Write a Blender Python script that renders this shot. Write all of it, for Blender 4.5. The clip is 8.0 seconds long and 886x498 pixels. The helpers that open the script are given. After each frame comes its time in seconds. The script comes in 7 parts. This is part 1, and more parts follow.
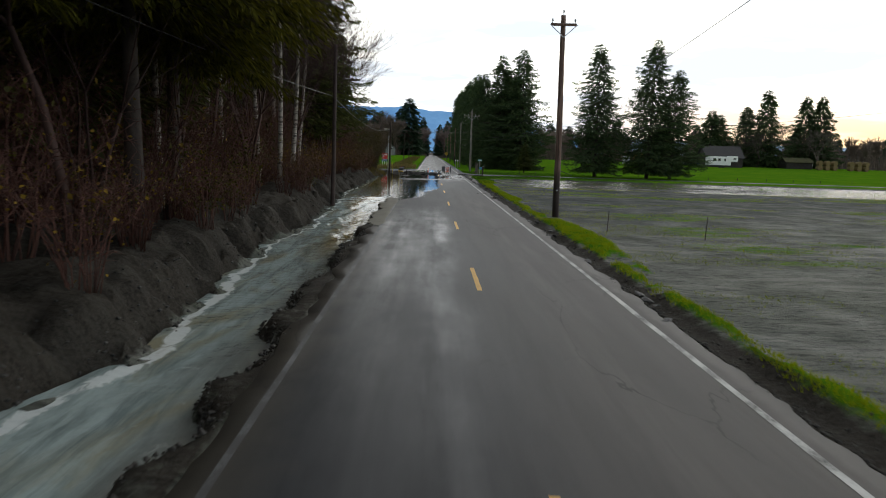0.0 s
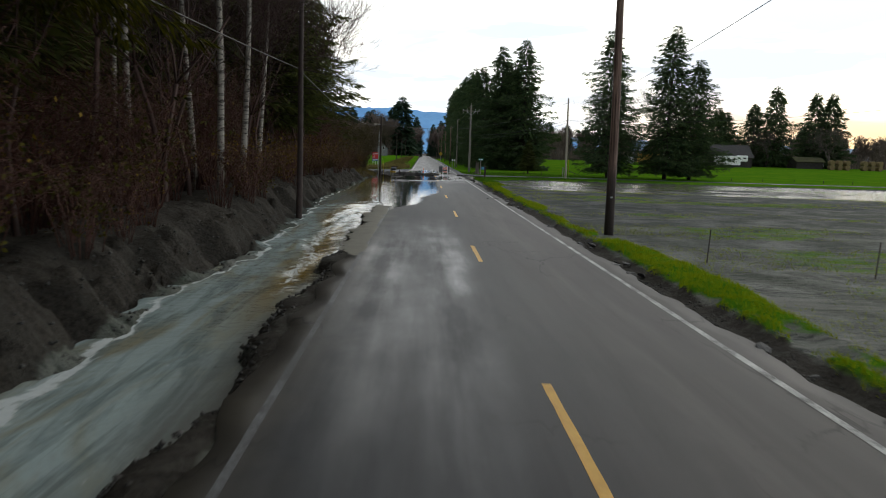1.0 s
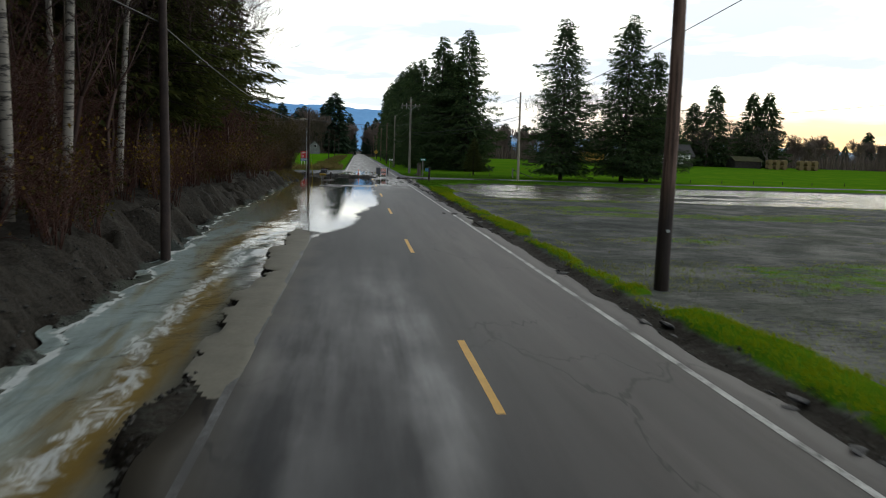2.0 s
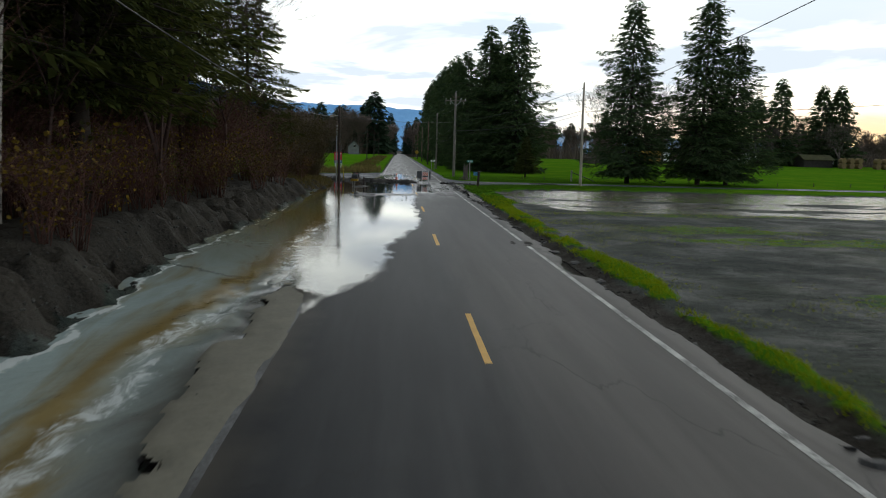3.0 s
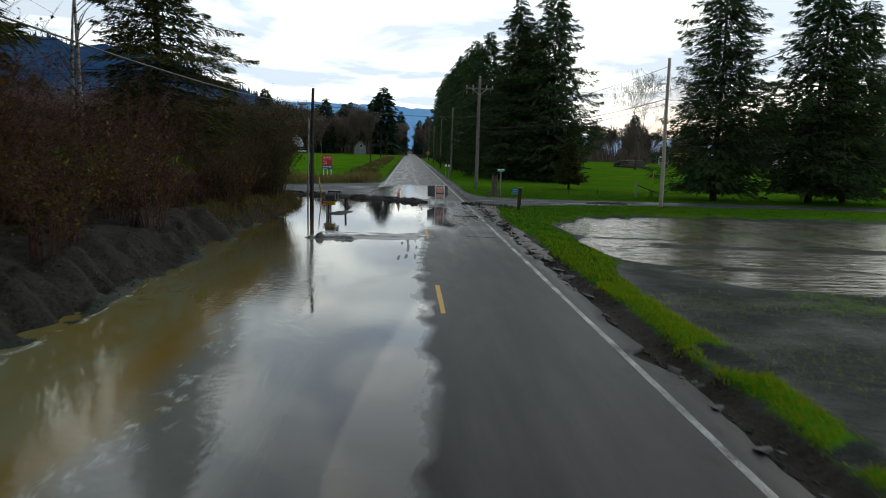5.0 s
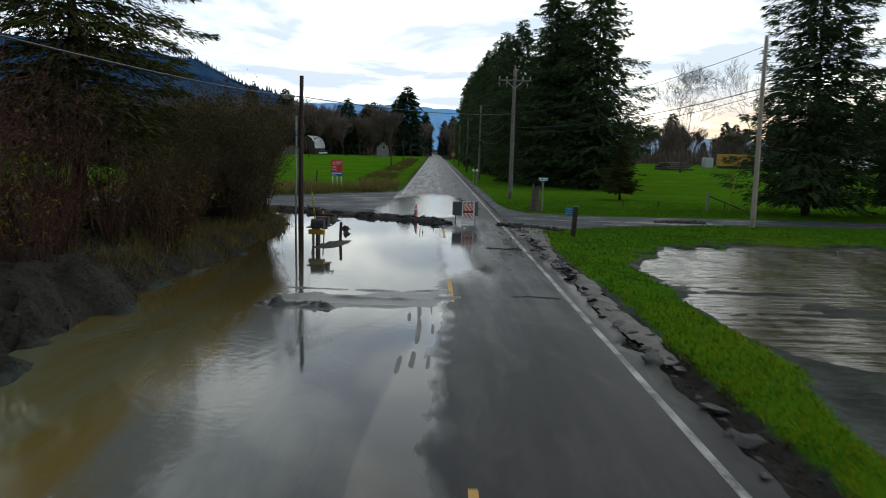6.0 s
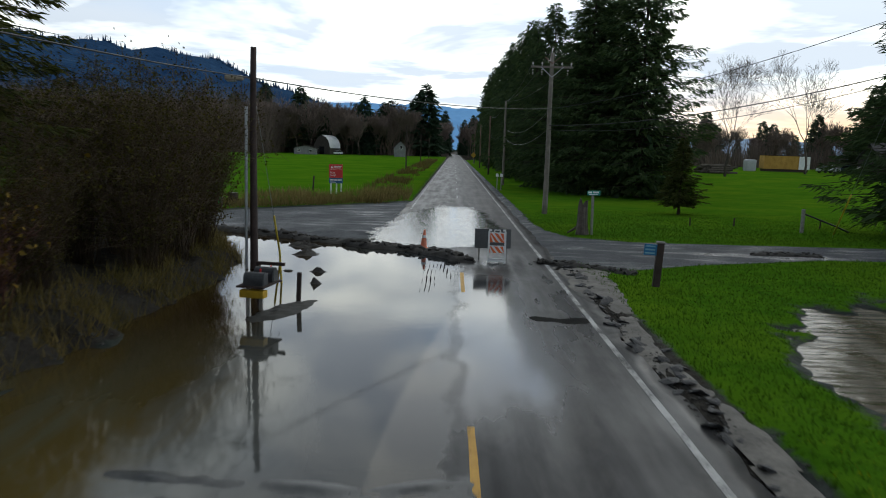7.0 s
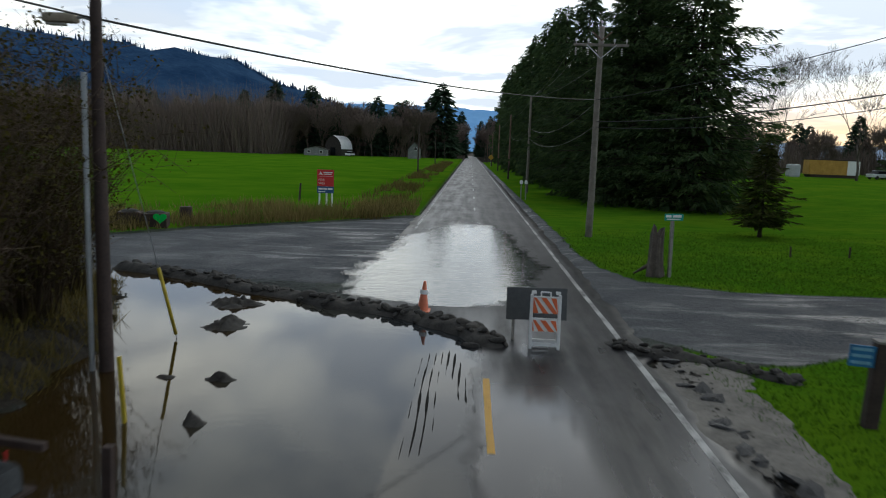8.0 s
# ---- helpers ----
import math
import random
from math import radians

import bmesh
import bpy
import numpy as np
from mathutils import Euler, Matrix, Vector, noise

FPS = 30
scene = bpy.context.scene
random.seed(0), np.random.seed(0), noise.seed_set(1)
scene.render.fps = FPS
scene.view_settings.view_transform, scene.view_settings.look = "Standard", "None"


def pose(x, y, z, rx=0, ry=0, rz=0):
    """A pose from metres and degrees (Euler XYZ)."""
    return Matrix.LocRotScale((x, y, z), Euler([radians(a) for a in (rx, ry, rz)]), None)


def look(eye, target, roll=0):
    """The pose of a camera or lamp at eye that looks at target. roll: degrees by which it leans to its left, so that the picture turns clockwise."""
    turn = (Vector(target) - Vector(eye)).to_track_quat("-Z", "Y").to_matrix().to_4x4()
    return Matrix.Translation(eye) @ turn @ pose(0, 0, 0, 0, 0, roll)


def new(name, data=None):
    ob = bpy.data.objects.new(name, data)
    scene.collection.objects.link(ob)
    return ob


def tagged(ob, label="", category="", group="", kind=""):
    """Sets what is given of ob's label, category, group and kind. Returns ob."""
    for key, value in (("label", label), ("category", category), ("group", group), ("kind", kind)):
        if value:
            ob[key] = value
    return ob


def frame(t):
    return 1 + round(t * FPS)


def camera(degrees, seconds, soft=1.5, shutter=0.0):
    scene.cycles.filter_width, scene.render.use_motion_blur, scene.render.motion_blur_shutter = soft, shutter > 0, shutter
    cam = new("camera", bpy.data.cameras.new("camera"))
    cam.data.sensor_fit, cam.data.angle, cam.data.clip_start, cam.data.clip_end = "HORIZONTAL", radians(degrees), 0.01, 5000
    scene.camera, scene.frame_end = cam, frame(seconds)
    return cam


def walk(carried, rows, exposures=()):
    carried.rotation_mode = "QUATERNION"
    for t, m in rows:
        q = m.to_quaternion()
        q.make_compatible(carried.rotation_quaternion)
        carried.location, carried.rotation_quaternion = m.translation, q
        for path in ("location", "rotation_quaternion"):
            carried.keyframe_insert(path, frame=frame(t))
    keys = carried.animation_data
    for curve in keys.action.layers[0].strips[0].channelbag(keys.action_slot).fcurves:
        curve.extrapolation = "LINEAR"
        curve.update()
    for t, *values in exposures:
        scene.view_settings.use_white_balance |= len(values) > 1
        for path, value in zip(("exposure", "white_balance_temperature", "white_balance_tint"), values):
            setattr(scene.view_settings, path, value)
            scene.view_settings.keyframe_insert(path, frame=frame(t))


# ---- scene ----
cam = camera(65.5, 8.0, 1.0, 0.22)
PATH = [
    (0, (-1.192, -0.981, 3.001), (-1.146, 0.999, 2.723), 1.9),
    (0.5, (-1.365, 3.788, 2.807), (-1.318, 5.768, 2.528), 2.0),
    (1, (-1.527, 9.153, 2.659), (-1.461, 11.133, 2.384), 1.8),
    (1.2, (-1.603, 11.093, 2.708), (-1.478, 13.07, 2.431), 2.0),
    (1.5, (-1.56, 13.877, 2.773), (-1.352, 15.847, 2.499), 1.9),
    (1.7, (-1.644, 15.919, 2.796), (-1.387, 17.883, 2.521), 2.0),
    (2.8, (-1.419, 27.053, 2.917), (-1.246, 29.026, 2.639), 1.6),
    (3, (-1.332, 29.019, 2.94), (-1.196, 30.994, 2.66), 1.6),
    (3.5, (-1.179, 33.792, 3.024), (-1.071, 35.769, 2.745), 1.5),
    (4, (-0.996, 38.787, 3.185), (-0.893, 40.764, 2.904), 1.5),
    (4.5, (-0.894, 43.694, 3.271), (-0.79, 45.671, 2.988), 1.7),
    (4.7, (-0.841, 45.822, 3.239), (-0.735, 47.799, 2.958), 1.8),
    (5.8, (-0.6, 56.761, 3.63), (-0.519, 58.738, 3.344), 1.8),
    (6, (-0.507, 58.795, 3.58), (-0.475, 60.775, 3.297), 1.6),
    (6.5, (-0.377, 63.534, 3.642), (-0.399, 65.514, 3.359), 1.8),
    (7, (-0.355, 68.768, 3.81), (-0.379, 70.748, 3.524), 1.7),
    (7.5, (-0.324, 73.53, 3.84), (-0.353, 75.51, 3.557), 1.8),
    (8, (-0.419, 78.606, 3.877), (-0.488, 80.584, 3.594), 2.0),
]
EXPOSURES = [(0.0, 0.50, 6450, 6), (1.5, 0.46, 6400, 5), (3.0, 0.30, 6250, 3), (4.5, 0.26, 6150, 2), (8.0, 0.24, 6100, 4)]
walk(cam, [(t, look(eye, target, roll)) for t, eye, target, roll in PATH], EXPOSURES)

# ---- world and sun ----
SUN_AZ, SUN_EL = radians(36), radians(5)
world = bpy.data.worlds.new("sky")
scene.world = world
world.use_nodes = True


class Nodes:
    """Short hand for building node trees."""

    def __init__(self, tree):
        self.tree = tree
        tree.nodes.clear()

    def add(self, kind, **inputs):
        n = self.tree.nodes.new(kind)
        for k, v in inputs.items():
            self.put(n, k, v)
        return n

    def put(self, n, key, v):
        key = key.replace("_", " ")
        sock = n.inputs[int(key[1:])] if key[0] == "i" and key[1:].isdigit() else n.inputs[key]
        if hasattr(v, "is_output"):
            self.tree.links.new(v, sock)
        else:
            sock.default_value = v

    def math(self, op, a, b=0.0, clamp=False):
        n = self.tree.nodes.new("ShaderNodeMath")
        n.operation, n.use_clamp = op, clamp
        self.put(n, "i0", a), self.put(n, "i1", b)
        return n.outputs[0]

    def vec(self, op, a, b=(0, 0, 0)):
        n = self.tree.nodes.new("ShaderNodeVectorMath")
        n.operation = op
        self.put(n, "i0", a), self.put(n, "i1", b)
        return n.outputs[0]

    def mix(self, fac, a, b):
        n = self.tree.nodes.new("ShaderNodeMix")
        n.data_type = "RGBA"
        self.put(n, "i0", fac), self.put(n, "i6", a), self.put(n, "i7", b)
        return n.outputs[2]

    def ramp(self, fac, lo, hi):
        n = self.tree.nodes.new("ShaderNodeMapRange")
        self.put(n, "i0", fac), self.put(n, "i1", lo), self.put(n, "i2", hi)
        return n.outputs[0]

    def noise(self, vec, scale, detail=4.0, rough=0.55, distort=0.0):
        n = self.tree.nodes.new("ShaderNodeTexNoise")
        self.put(n, "Vector", vec), self.put(n, "Scale", scale), self.put(n, "Detail", detail)
        self.put(n, "Roughness", rough), self.put(n, "Distortion", distort)
        return n.outputs["Fac"]

    def xyz(self, vec):
        n = self.tree.nodes.new("ShaderNodeSeparateXYZ")
        self.put(n, "i0", vec)
        return n.outputs

    def join3(self, x, y, z):
        n = self.tree.nodes.new("ShaderNodeCombineXYZ")
        self.put(n, "i0", x), self.put(n, "i1", y), self.put(n, "i2", z)
        return n.outputs[0]


def build_sky():
    n = Nodes(world.node_tree)
    sky = n.add("ShaderNodeTexSky")
    sky.sky_type, sky.sun_disc = "NISHITA", False
    sky.sun_elevation, sky.sun_rotation = SUN_EL, SUN_AZ
    sky.air_density, sky.dust_density = 1.2, 2.0
    way = n.add("ShaderNodeTexCoord").outputs["Generated"]
    x, y, z = n.xyz(way)[0], n.xyz(way)[1], n.xyz(way)[2]
    up = n.math("ADD", n.math("MAXIMUM", z, 0.0), 0.09)
    plane = n.join3(n.math("DIVIDE", x, up), n.math("DIVIDE", y, up), 0.0)
    big = n.noise(plane, 0.75, 5.0, 0.55, 0.3)
    grey = n.math("ADD", n.ramp(big, 0.40, 0.57), n.math("MULTIPLY", n.ramp(z, 0.14, 0.34), 0.15), True)
    cloud = n.mix(grey, (1.70, 1.62, 1.46, 1), (0.70, 0.73, 0.80, 1))
    gap = n.ramp(n.noise(n.vec("ADD", plane, (7.3, 2.1, 0)), 0.6, 5.0, 0.55, 0.3), 0.44, 0.60)
    clear = n.vec("SCALE", sky.outputs[0])
    n.put(clear.node, "Scale", 0.11)
    blue = n.mix(0.8, clear, (0.36, 0.58, 0.95, 1))
    open_sky = n.math("MULTIPLY", gap, n.math("ADD", 0.14, n.math("MULTIPLY", n.ramp(z, 0.16, 0.36), 0.80)))
    sheet = n.mix(open_sky, cloud, blue)
    # dusk: the sky fades overhead and away from the low sun
    sx, sy = math.sin(SUN_AZ), math.cos(SUN_AZ)
    side = n.math("ADD", n.math("MULTIPLY", x, sx), n.math("MULTIPLY", y, sy))
    dusk = n.math("MULTIPLY", n.math("ADD", 1.0, n.math("MULTIPLY", n.ramp(z, 0.14, 0.24), 0.10)), n.math("MULTIPLY", n.math("SUBTRACT", 1.0, n.math("MULTIPLY", n.ramp(z, 0.36, 0.66), 0.62)), n.math("ADD", 0.52, n.math("MULTIPLY", n.ramp(side, -0.6, 0.65), 0.48))))
    fade = n.vec("SCALE", sheet)
    n.put(fade.node, "Scale", dusk)
    near = n.ramp(side, 0.90, 1.0)
    low = n.math("SUBTRACT", 1.0, n.ramp(z, 0.01, 0.10), True)
    glow = n.math("MULTIPLY", near, low, True)
    warm = n.mix(glow, fade, (1.35, 0.80, 0.30, 1))
    back = n.add("ShaderNodeBackground", Color=warm, Strength=1.0)
    out = n.add("ShaderNodeOutputWorld", Surface=back.outputs[0])
    return out


build_sky()
sun = new("sun", bpy.data.lights.new("sun", "SUN"))
sun.data.energy, sun.data.angle, sun.data.color = 0.42, radians(75), (1.0, 0.86, 0.68)
sun.matrix_world = look((0, 0, 50), (-math.sin(SUN_AZ) * 50, -math.cos(SUN_AZ) * 50, 50 - 50 * math.tan(radians(32))))

# ---- materials ----


def material(name):
    m = bpy.data.materials.new(name)
    m.use_nodes = True
    return m, Nodes(m.node_tree)


def finish(n, bump=None, strength=0.3, distance=0.02, **inputs):
    b = n.add("ShaderNodeBsdfPrincipled", **inputs)
    if bump is not None:
        h = n.add("ShaderNodeBump", Strength=strength, Distance=distance, Height=bump)
        n.put(b, "Normal", h.outputs[0])
    n.add("ShaderNodeOutputMaterial", Surface=b.outputs[0])
    return b


def place(n):
    return n.add("ShaderNodeNewGeometry").outputs["Position"]


def rgb(r, g, b):
    return (r, g, b, 1.0)


def simple(name, a, b, rough=0.7, scale=6.0, metallic=0.0, bump=0.2, island=False, local=True):
    """Two tones mixed by noise at two scales, with fine relief."""
    m, n = material(name)
    pos = n.add("ShaderNodeTexCoord").outputs["Object"] if local else place(n)
    f = n.math("ADD", n.math("MULTIPLY", n.noise(pos, scale), 0.6), n.math("MULTIPLY", n.noise(pos, scale * 7, 3.0), 0.4))
    f = n.ramp(f, 0.32, 0.68)
    if island:
        f = n.math("ADD", n.math("MULTIPLY", f, 0.5), n.math("MULTIPLY", n.add("ShaderNodeNewGeometry").outputs["Random Per Island"], 0.5))
    col = n.mix(f, rgb(*a), rgb(*b))
    finish(n, n.noise(pos, scale * 9, 3.0), bump, 0.01, Base_Color=col, Roughness=rough, Metallic=metallic)
    return m


def foliage(name, a, b, c, rough=0.65):
    """Leaves that differ from clump to clump and from tree to tree."""
    m, n = material(name)
    geo = n.add("ShaderNodeNewGeometry")
    which = n.add("ShaderNodeObjectInfo").outputs["Random"]
    col = n.mix(geo.outputs["Random Per Island"], rgb(*a), rgb(*b))
    col = n.mix(n.math("MULTIPLY", which, 0.45), col, rgb(*c))
    big = n.ramp(n.noise(geo.outputs["Position"], 0.35, 3.0), 0.35, 0.7)
    col = n.mix(n.math("MULTIPLY", big, 0.4), col, rgb(*c))
    b1 = n.add("ShaderNodeBsdfPrincipled", Base_Color=col, Roughness=rough)
    n.put(b1, "Specular IOR Level", 0.06)
    t = n.add("ShaderNodeBsdfTranslucent", Color=col)
    mixed = n.add("ShaderNodeMixShader", i0=0.25, i1=b1.outputs[0], i2=t.outputs[0])
    n.add("ShaderNodeOutputMaterial", Surface=mixed.outputs[0])
    return m


def make_asphalt():
    """Old asphalt: damp and dark on the flooded side, half dried on the other, with wet wheel tracks."""
    m, n = material("asphalt")
    p = place(n)
    x, y = n.xyz(p)[0], n.xyz(p)[1]
    fine = n.noise(p, 90.0, 3.0, 0.7)
    streak = n.noise(n.vec("MULTIPLY", p, (1.6, 0.10, 1.0)), 1.4, 4.0, 0.6, 0.4)
    blot = n.noise(n.vec("MULTIPLY", n.vec("ADD", p, (3.1, 9.0, 0)), (1.0, 0.22, 1.0)), 0.6, 5.0, 0.62, 0.4)
    patch = n.math("ADD", n.math("MULTIPLY", n.noise(n.vec("MULTIPLY", n.vec("ADD", p, (5.7, 2.0, 0)), (1.5, 0.11, 1.0)), 1.1, 4.0, 0.55, 0.1), 0.6), n.math("MULTIPLY", n.noise(n.vec("MULTIPLY", p, (1.0, 0.45, 1.0)), 0.9, 4.0, 0.6), 0.4))
    wx = n.math("ADD", x, n.math("MULTIPLY", n.math("SUBTRACT", blot, 0.5), 2.2))
    # damp: the flooded lane, and both lanes once the flood begins
    damp = n.math("MAXIMUM", n.ramp(wx, 1.3, -0.5), n.math("MULTIPLY", n.ramp(n.math("ADD", y, n.math("MULTIPLY", blot, 24.0)), 52.0, 74.0), 0.85))
    damp = n.math("MULTIPLY", damp, n.math("ADD", 0.35, n.math("MULTIPLY", n.ramp(y, 118.0, 100.0), 0.65)))
    # films of water: in two wheel tracks, and in patches near the junction
    def band(c, w):
        d = n.math("DIVIDE", n.math("SUBTRACT", wx, c), w)
        return n.math("POWER", 2.718, n.math("MULTIPLY", n.math("MULTIPLY", d, d), -1.0))
    tracks = n.math("ADD", band(-0.85, 0.50), n.math("MULTIPLY", band(-2.35, 0.75), 0.9), True)
    tracks = n.math("MULTIPLY", tracks, n.ramp(y, 38.0, 27.0))
    near = n.math("MULTIPLY", n.ramp(y, 70.0, 82.0), n.ramp(y, 97.0, 92.0))
    far = n.math("MULTIPLY", n.ramp(y, 100.0, 112.0), n.math("ADD", 0.45, n.math("MULTIPLY", n.ramp(wx, 1.4, -1.2), 0.55)))
    wet = n.math("MULTIPLY", n.math("MULTIPLY", n.ramp(patch, 0.40, 0.66), tracks), n.math("ADD", 0.40, n.math("MULTIPLY", n.ramp(y, 10.0, 30.0), 0.45)))
    wet = n.math("MAXIMUM", wet, n.math("MULTIPLY", n.ramp(patch, 0.38, 0.58), n.math("MAXIMUM", n.math("MULTIPLY", near, 0.9), n.math("MULTIPLY", far, 0.6))))
    film = n.math("MULTIPLY", n.math("MULTIPLY", n.ramp(n.math("ADD", y, n.math("MULTIPLY", n.math("SUBTRACT", patch, 0.5), 6.0)), 76.5, 79.5), n.ramp(y, 91.5, 88.5)), n.ramp(wx, 2.5, 1.0))
    dry_col = n.mix(n.ramp(streak, 0.3, 0.7), rgb(0.058, 0.053, 0.051), rgb(0.098, 0.090, 0.086))
    dry_col = n.mix(n.math("MULTIPLY", n.ramp(blot, 0.5, 0.72), 0.5), dry_col, rgb(0.044, 0.041, 0.040))
    dry_col = n.mix(n.math("MULTIPLY", n.ramp(fine, 0.52, 0.75), 0.5), dry_col, rgb(0.09, 0.084, 0.08))
    wet_col = n.mix(n.ramp(streak, 0.3, 0.7), rgb(0.007, 0.009, 0.012), rgb(0.016, 0.018, 0.022))
    col = n.mix(n.math("MULTIPLY", damp, 0.93), dry_col, wet_col)
    # dark bands where tyres run on the drier lane
    tyre = n.math("ADD", band(0.75, 0.26), band(2.25, 0.30), True)
    col = n.mix(n.math("MULTIPLY", tyre, n.math("MULTIPLY", n.ramp(streak, 0.35, 0.65), 0.45)), col, rgb(0.044, 0.042, 0.042))
    silt = n.math("MULTIPLY", n.ramp(n.math("ADD", x, n.math("MULTIPLY", n.noise(p, 0.7, 4.0), -1.2)), -3.1, -4.2), 0.8)
    col = n.mix(silt, col, rgb(0.10, 0.09, 0.072))
    # thin silt left on the road near the junction, and pits along the broken edge
    washed = n.math("MULTIPLY", n.ramp(n.noise(n.vec("MULTIPLY", p, (1.3, 0.45, 1.0)), 0.8, 6.0, 0.65, 0.6), 0.50, 0.66), n.math("MULTIPLY", n.ramp(y, 56.0, 70.0), n.ramp(y, 108.0, 94.0)))
    col = n.mix(n.math("MULTIPLY", washed, 0.30), col, rgb(0.115, 0.110, 0.100))
    pits = n.math("MULTIPLY", n.ramp(n.noise(n.vec("MULTIPLY", p, (1.0, 0.6, 1.0)), 2.6, 5.0, 0.7), 0.55, 0.61), n.ramp(x, 2.2, 3.0))
    col = n.mix(n.math("MULTIPLY", pits, n.math("MULTIPLY", n.ramp(y, 40.0, 50.0), 0.75)), col, rgb(0.016, 0.016, 0.016))
    # hairline cracks
    crack = n.add("ShaderNodeTexVoronoi", Vector=n.vec("ADD", n.vec("MULTIPLY", p, (0.30, 0.16, 1.0)), n.join3(n.math("MULTIPLY", blot, 0.8), n.math("MULTIPLY", patch, 0.6), 0.0)), Scale=1.0)
    crack.feature = "DISTANCE_TO_EDGE"
    line = n.math("MULTIPLY", n.ramp(crack.outputs["Distance"], 0.007, 0.002), n.math("MULTIPLY", n.ramp(blot, 0.44, 0.56), n.ramp(y, 60.0, 40.0)))
    col = n.mix(n.math("MULTIPLY", line, 0.7), col, rgb(0.014, 0.014, 0.014))
    soaked = n.math("MULTIPLY", n.math("MULTIPLY", n.ramp(wx, 1.8, -1.8), 0.42), n.math("MULTIPLY", n.ramp(y, 22.0, 36.0), n.ramp(y, 62.0, 50.0)))
    rough = n.math("SUBTRACT", n.math("SUBTRACT", 0.62, n.math("MULTIPLY", n.math("SUBTRACT", damp, soaked, True), 0.14)), n.math("MAXIMUM", n.math("MULTIPLY", wet, 0.28), n.math("MULTIPLY", film, 0.42)))
    relief = n.math("MULTIPLY", fine, n.math("SUBTRACT", 1.0, n.math("MULTIPLY", n.math("MAXIMUM", wet, film), 0.95)))
    b = finish(n, relief, 0.22, 0.005, Base_Color=col, Roughness=rough)
    n.put(b, "Specular IOR Level", n.math("ADD", n.math("SUBTRACT", 0.22, n.math("ADD", n.math("MULTIPLY", damp, 0.10), n.math("MULTIPLY", soaked, 0.10))), n.math("MULTIPLY", n.math("MAXIMUM", wet, film), 0.34)))
    return m


def make_ground():
    m, n = material("ground")
    p = place(n)
    zone = n.add("ShaderNodeAttribute")
    zone.attribute_name = "zone"
    zx = n.add("ShaderNodeSeparateColor", Color=zone.outputs["Color"]).outputs
    wob = n.math("SUBTRACT", n.noise(p, 0.9, 5.0, 0.65), 0.5)
    wob = n.math("ADD", wob, n.math("MULTIPLY", n.math("SUBTRACT", n.noise(p, 5.0, 4.0, 0.6), 0.5), 0.7))
    wisp = n.math("SUBTRACT", n.noise(n.vec("MULTIPLY", p, (0.5, 1.3, 1.0)), 2.2, 6.0, 0.72, 0.4), 0.5)
    g = n.ramp(n.math("ADD", zx[0], n.math("ADD", n.math("MULTIPLY", wob, 0.9), n.math("MULTIPLY", wisp, 1.1))), 0.38, 0.72)
    a = n.ramp(n.math("ADD", zx[1], n.math("MULTIPLY", wob, 0.5)), 0.40, 0.60)
    f = n.ramp(n.math("ADD", zx[2], n.math("MULTIPLY", wob, 0.6)), 0.40, 0.60)
    big = n.noise(p, 0.16, 5.0, 0.6)
    mid = n.noise(n.vec("MULTIPLY", p, (0.55, 1.2, 1.0)), 1.1, 6.0, 0.65, 0.5)
    fine = n.noise(p, 14.0, 5.0, 0.65)
    px, py = n.xyz(p)[0], n.xyz(p)[1]
    drift = n.noise(n.vec("MULTIPLY", n.vec("ADD", p, (2, 5, 0)), (0.35, 1.0, 1.0)), 0.42, 5.0, 0.62, 0.5)
    silted = n.ramp(n.math("ADD", py, n.math("ADD", n.math("MULTIPLY", px, -0.30), n.math("MULTIPLY", big, 26.0))), 52.0, 30.0)
    mud = n.mix(n.ramp(mid, 0.3, 0.7), n.mix(silted, rgb(0.014, 0.021, 0.019), rgb(0.062, 0.074, 0.060)), n.mix(silted, rgb(0.030, 0.041, 0.035), rgb(0.150, 0.154, 0.132)))
    rill = n.noise(n.vec("MULTIPLY", p, (0.55, 2.2, 1.0)), 4.2, 6.0, 0.72, 0.8)
    mud = n.mix(n.math("MULTIPLY", n.ramp(rill, 0.52, 0.58), 0.85), mud, rgb(0.010, 0.013, 0.011))
    mud = n.mix(n.math("MULTIPLY", n.ramp(rill, 0.46, 0.37), n.math("ADD", 0.10, n.math("MULTIPLY", silted, 0.65))), mud, rgb(0.150, 0.152, 0.130))
    mud = n.mix(n.math("MULTIPLY", n.ramp(big, 0.45, 0.65), 0.35), mud, rgb(0.058, 0.072, 0.034))
    mud = n.mix(n.math("MULTIPLY", n.ramp(drift, 0.52, 0.60), n.math("ADD", 0.06, n.math("MULTIPLY", silted, 0.6))), mud, rgb(0.215, 0.215, 0.188))
    mud = n.mix(n.math("MULTIPLY", n.ramp(fine, 0.5, 0.75), 0.25), mud, rgb(0.085, 0.085, 0.075))
    grass = n.mix(n.ramp(mid, 0.3, 0.7), rgb(0.046, 0.136, 0.008), rgb(0.094, 0.205, 0.011))
    grass = n.mix(n.math("MULTIPLY", n.ramp(big, 0.45, 0.7), 0.5), grass, rgb(0.150, 0.235, 0.013))
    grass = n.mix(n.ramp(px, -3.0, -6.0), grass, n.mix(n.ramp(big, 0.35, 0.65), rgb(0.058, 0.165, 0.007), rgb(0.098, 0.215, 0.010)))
    gravel = n.mix(n.ramp(fine, 0.3, 0.7), rgb(0.050, 0.056, 0.064), rgb(0.125, 0.130, 0.138))
    gravel = n.mix(n.math("MULTIPLY", n.ramp(mid, 0.45, 0.7), 0.5), gravel, rgb(0.055, 0.060, 0.068))
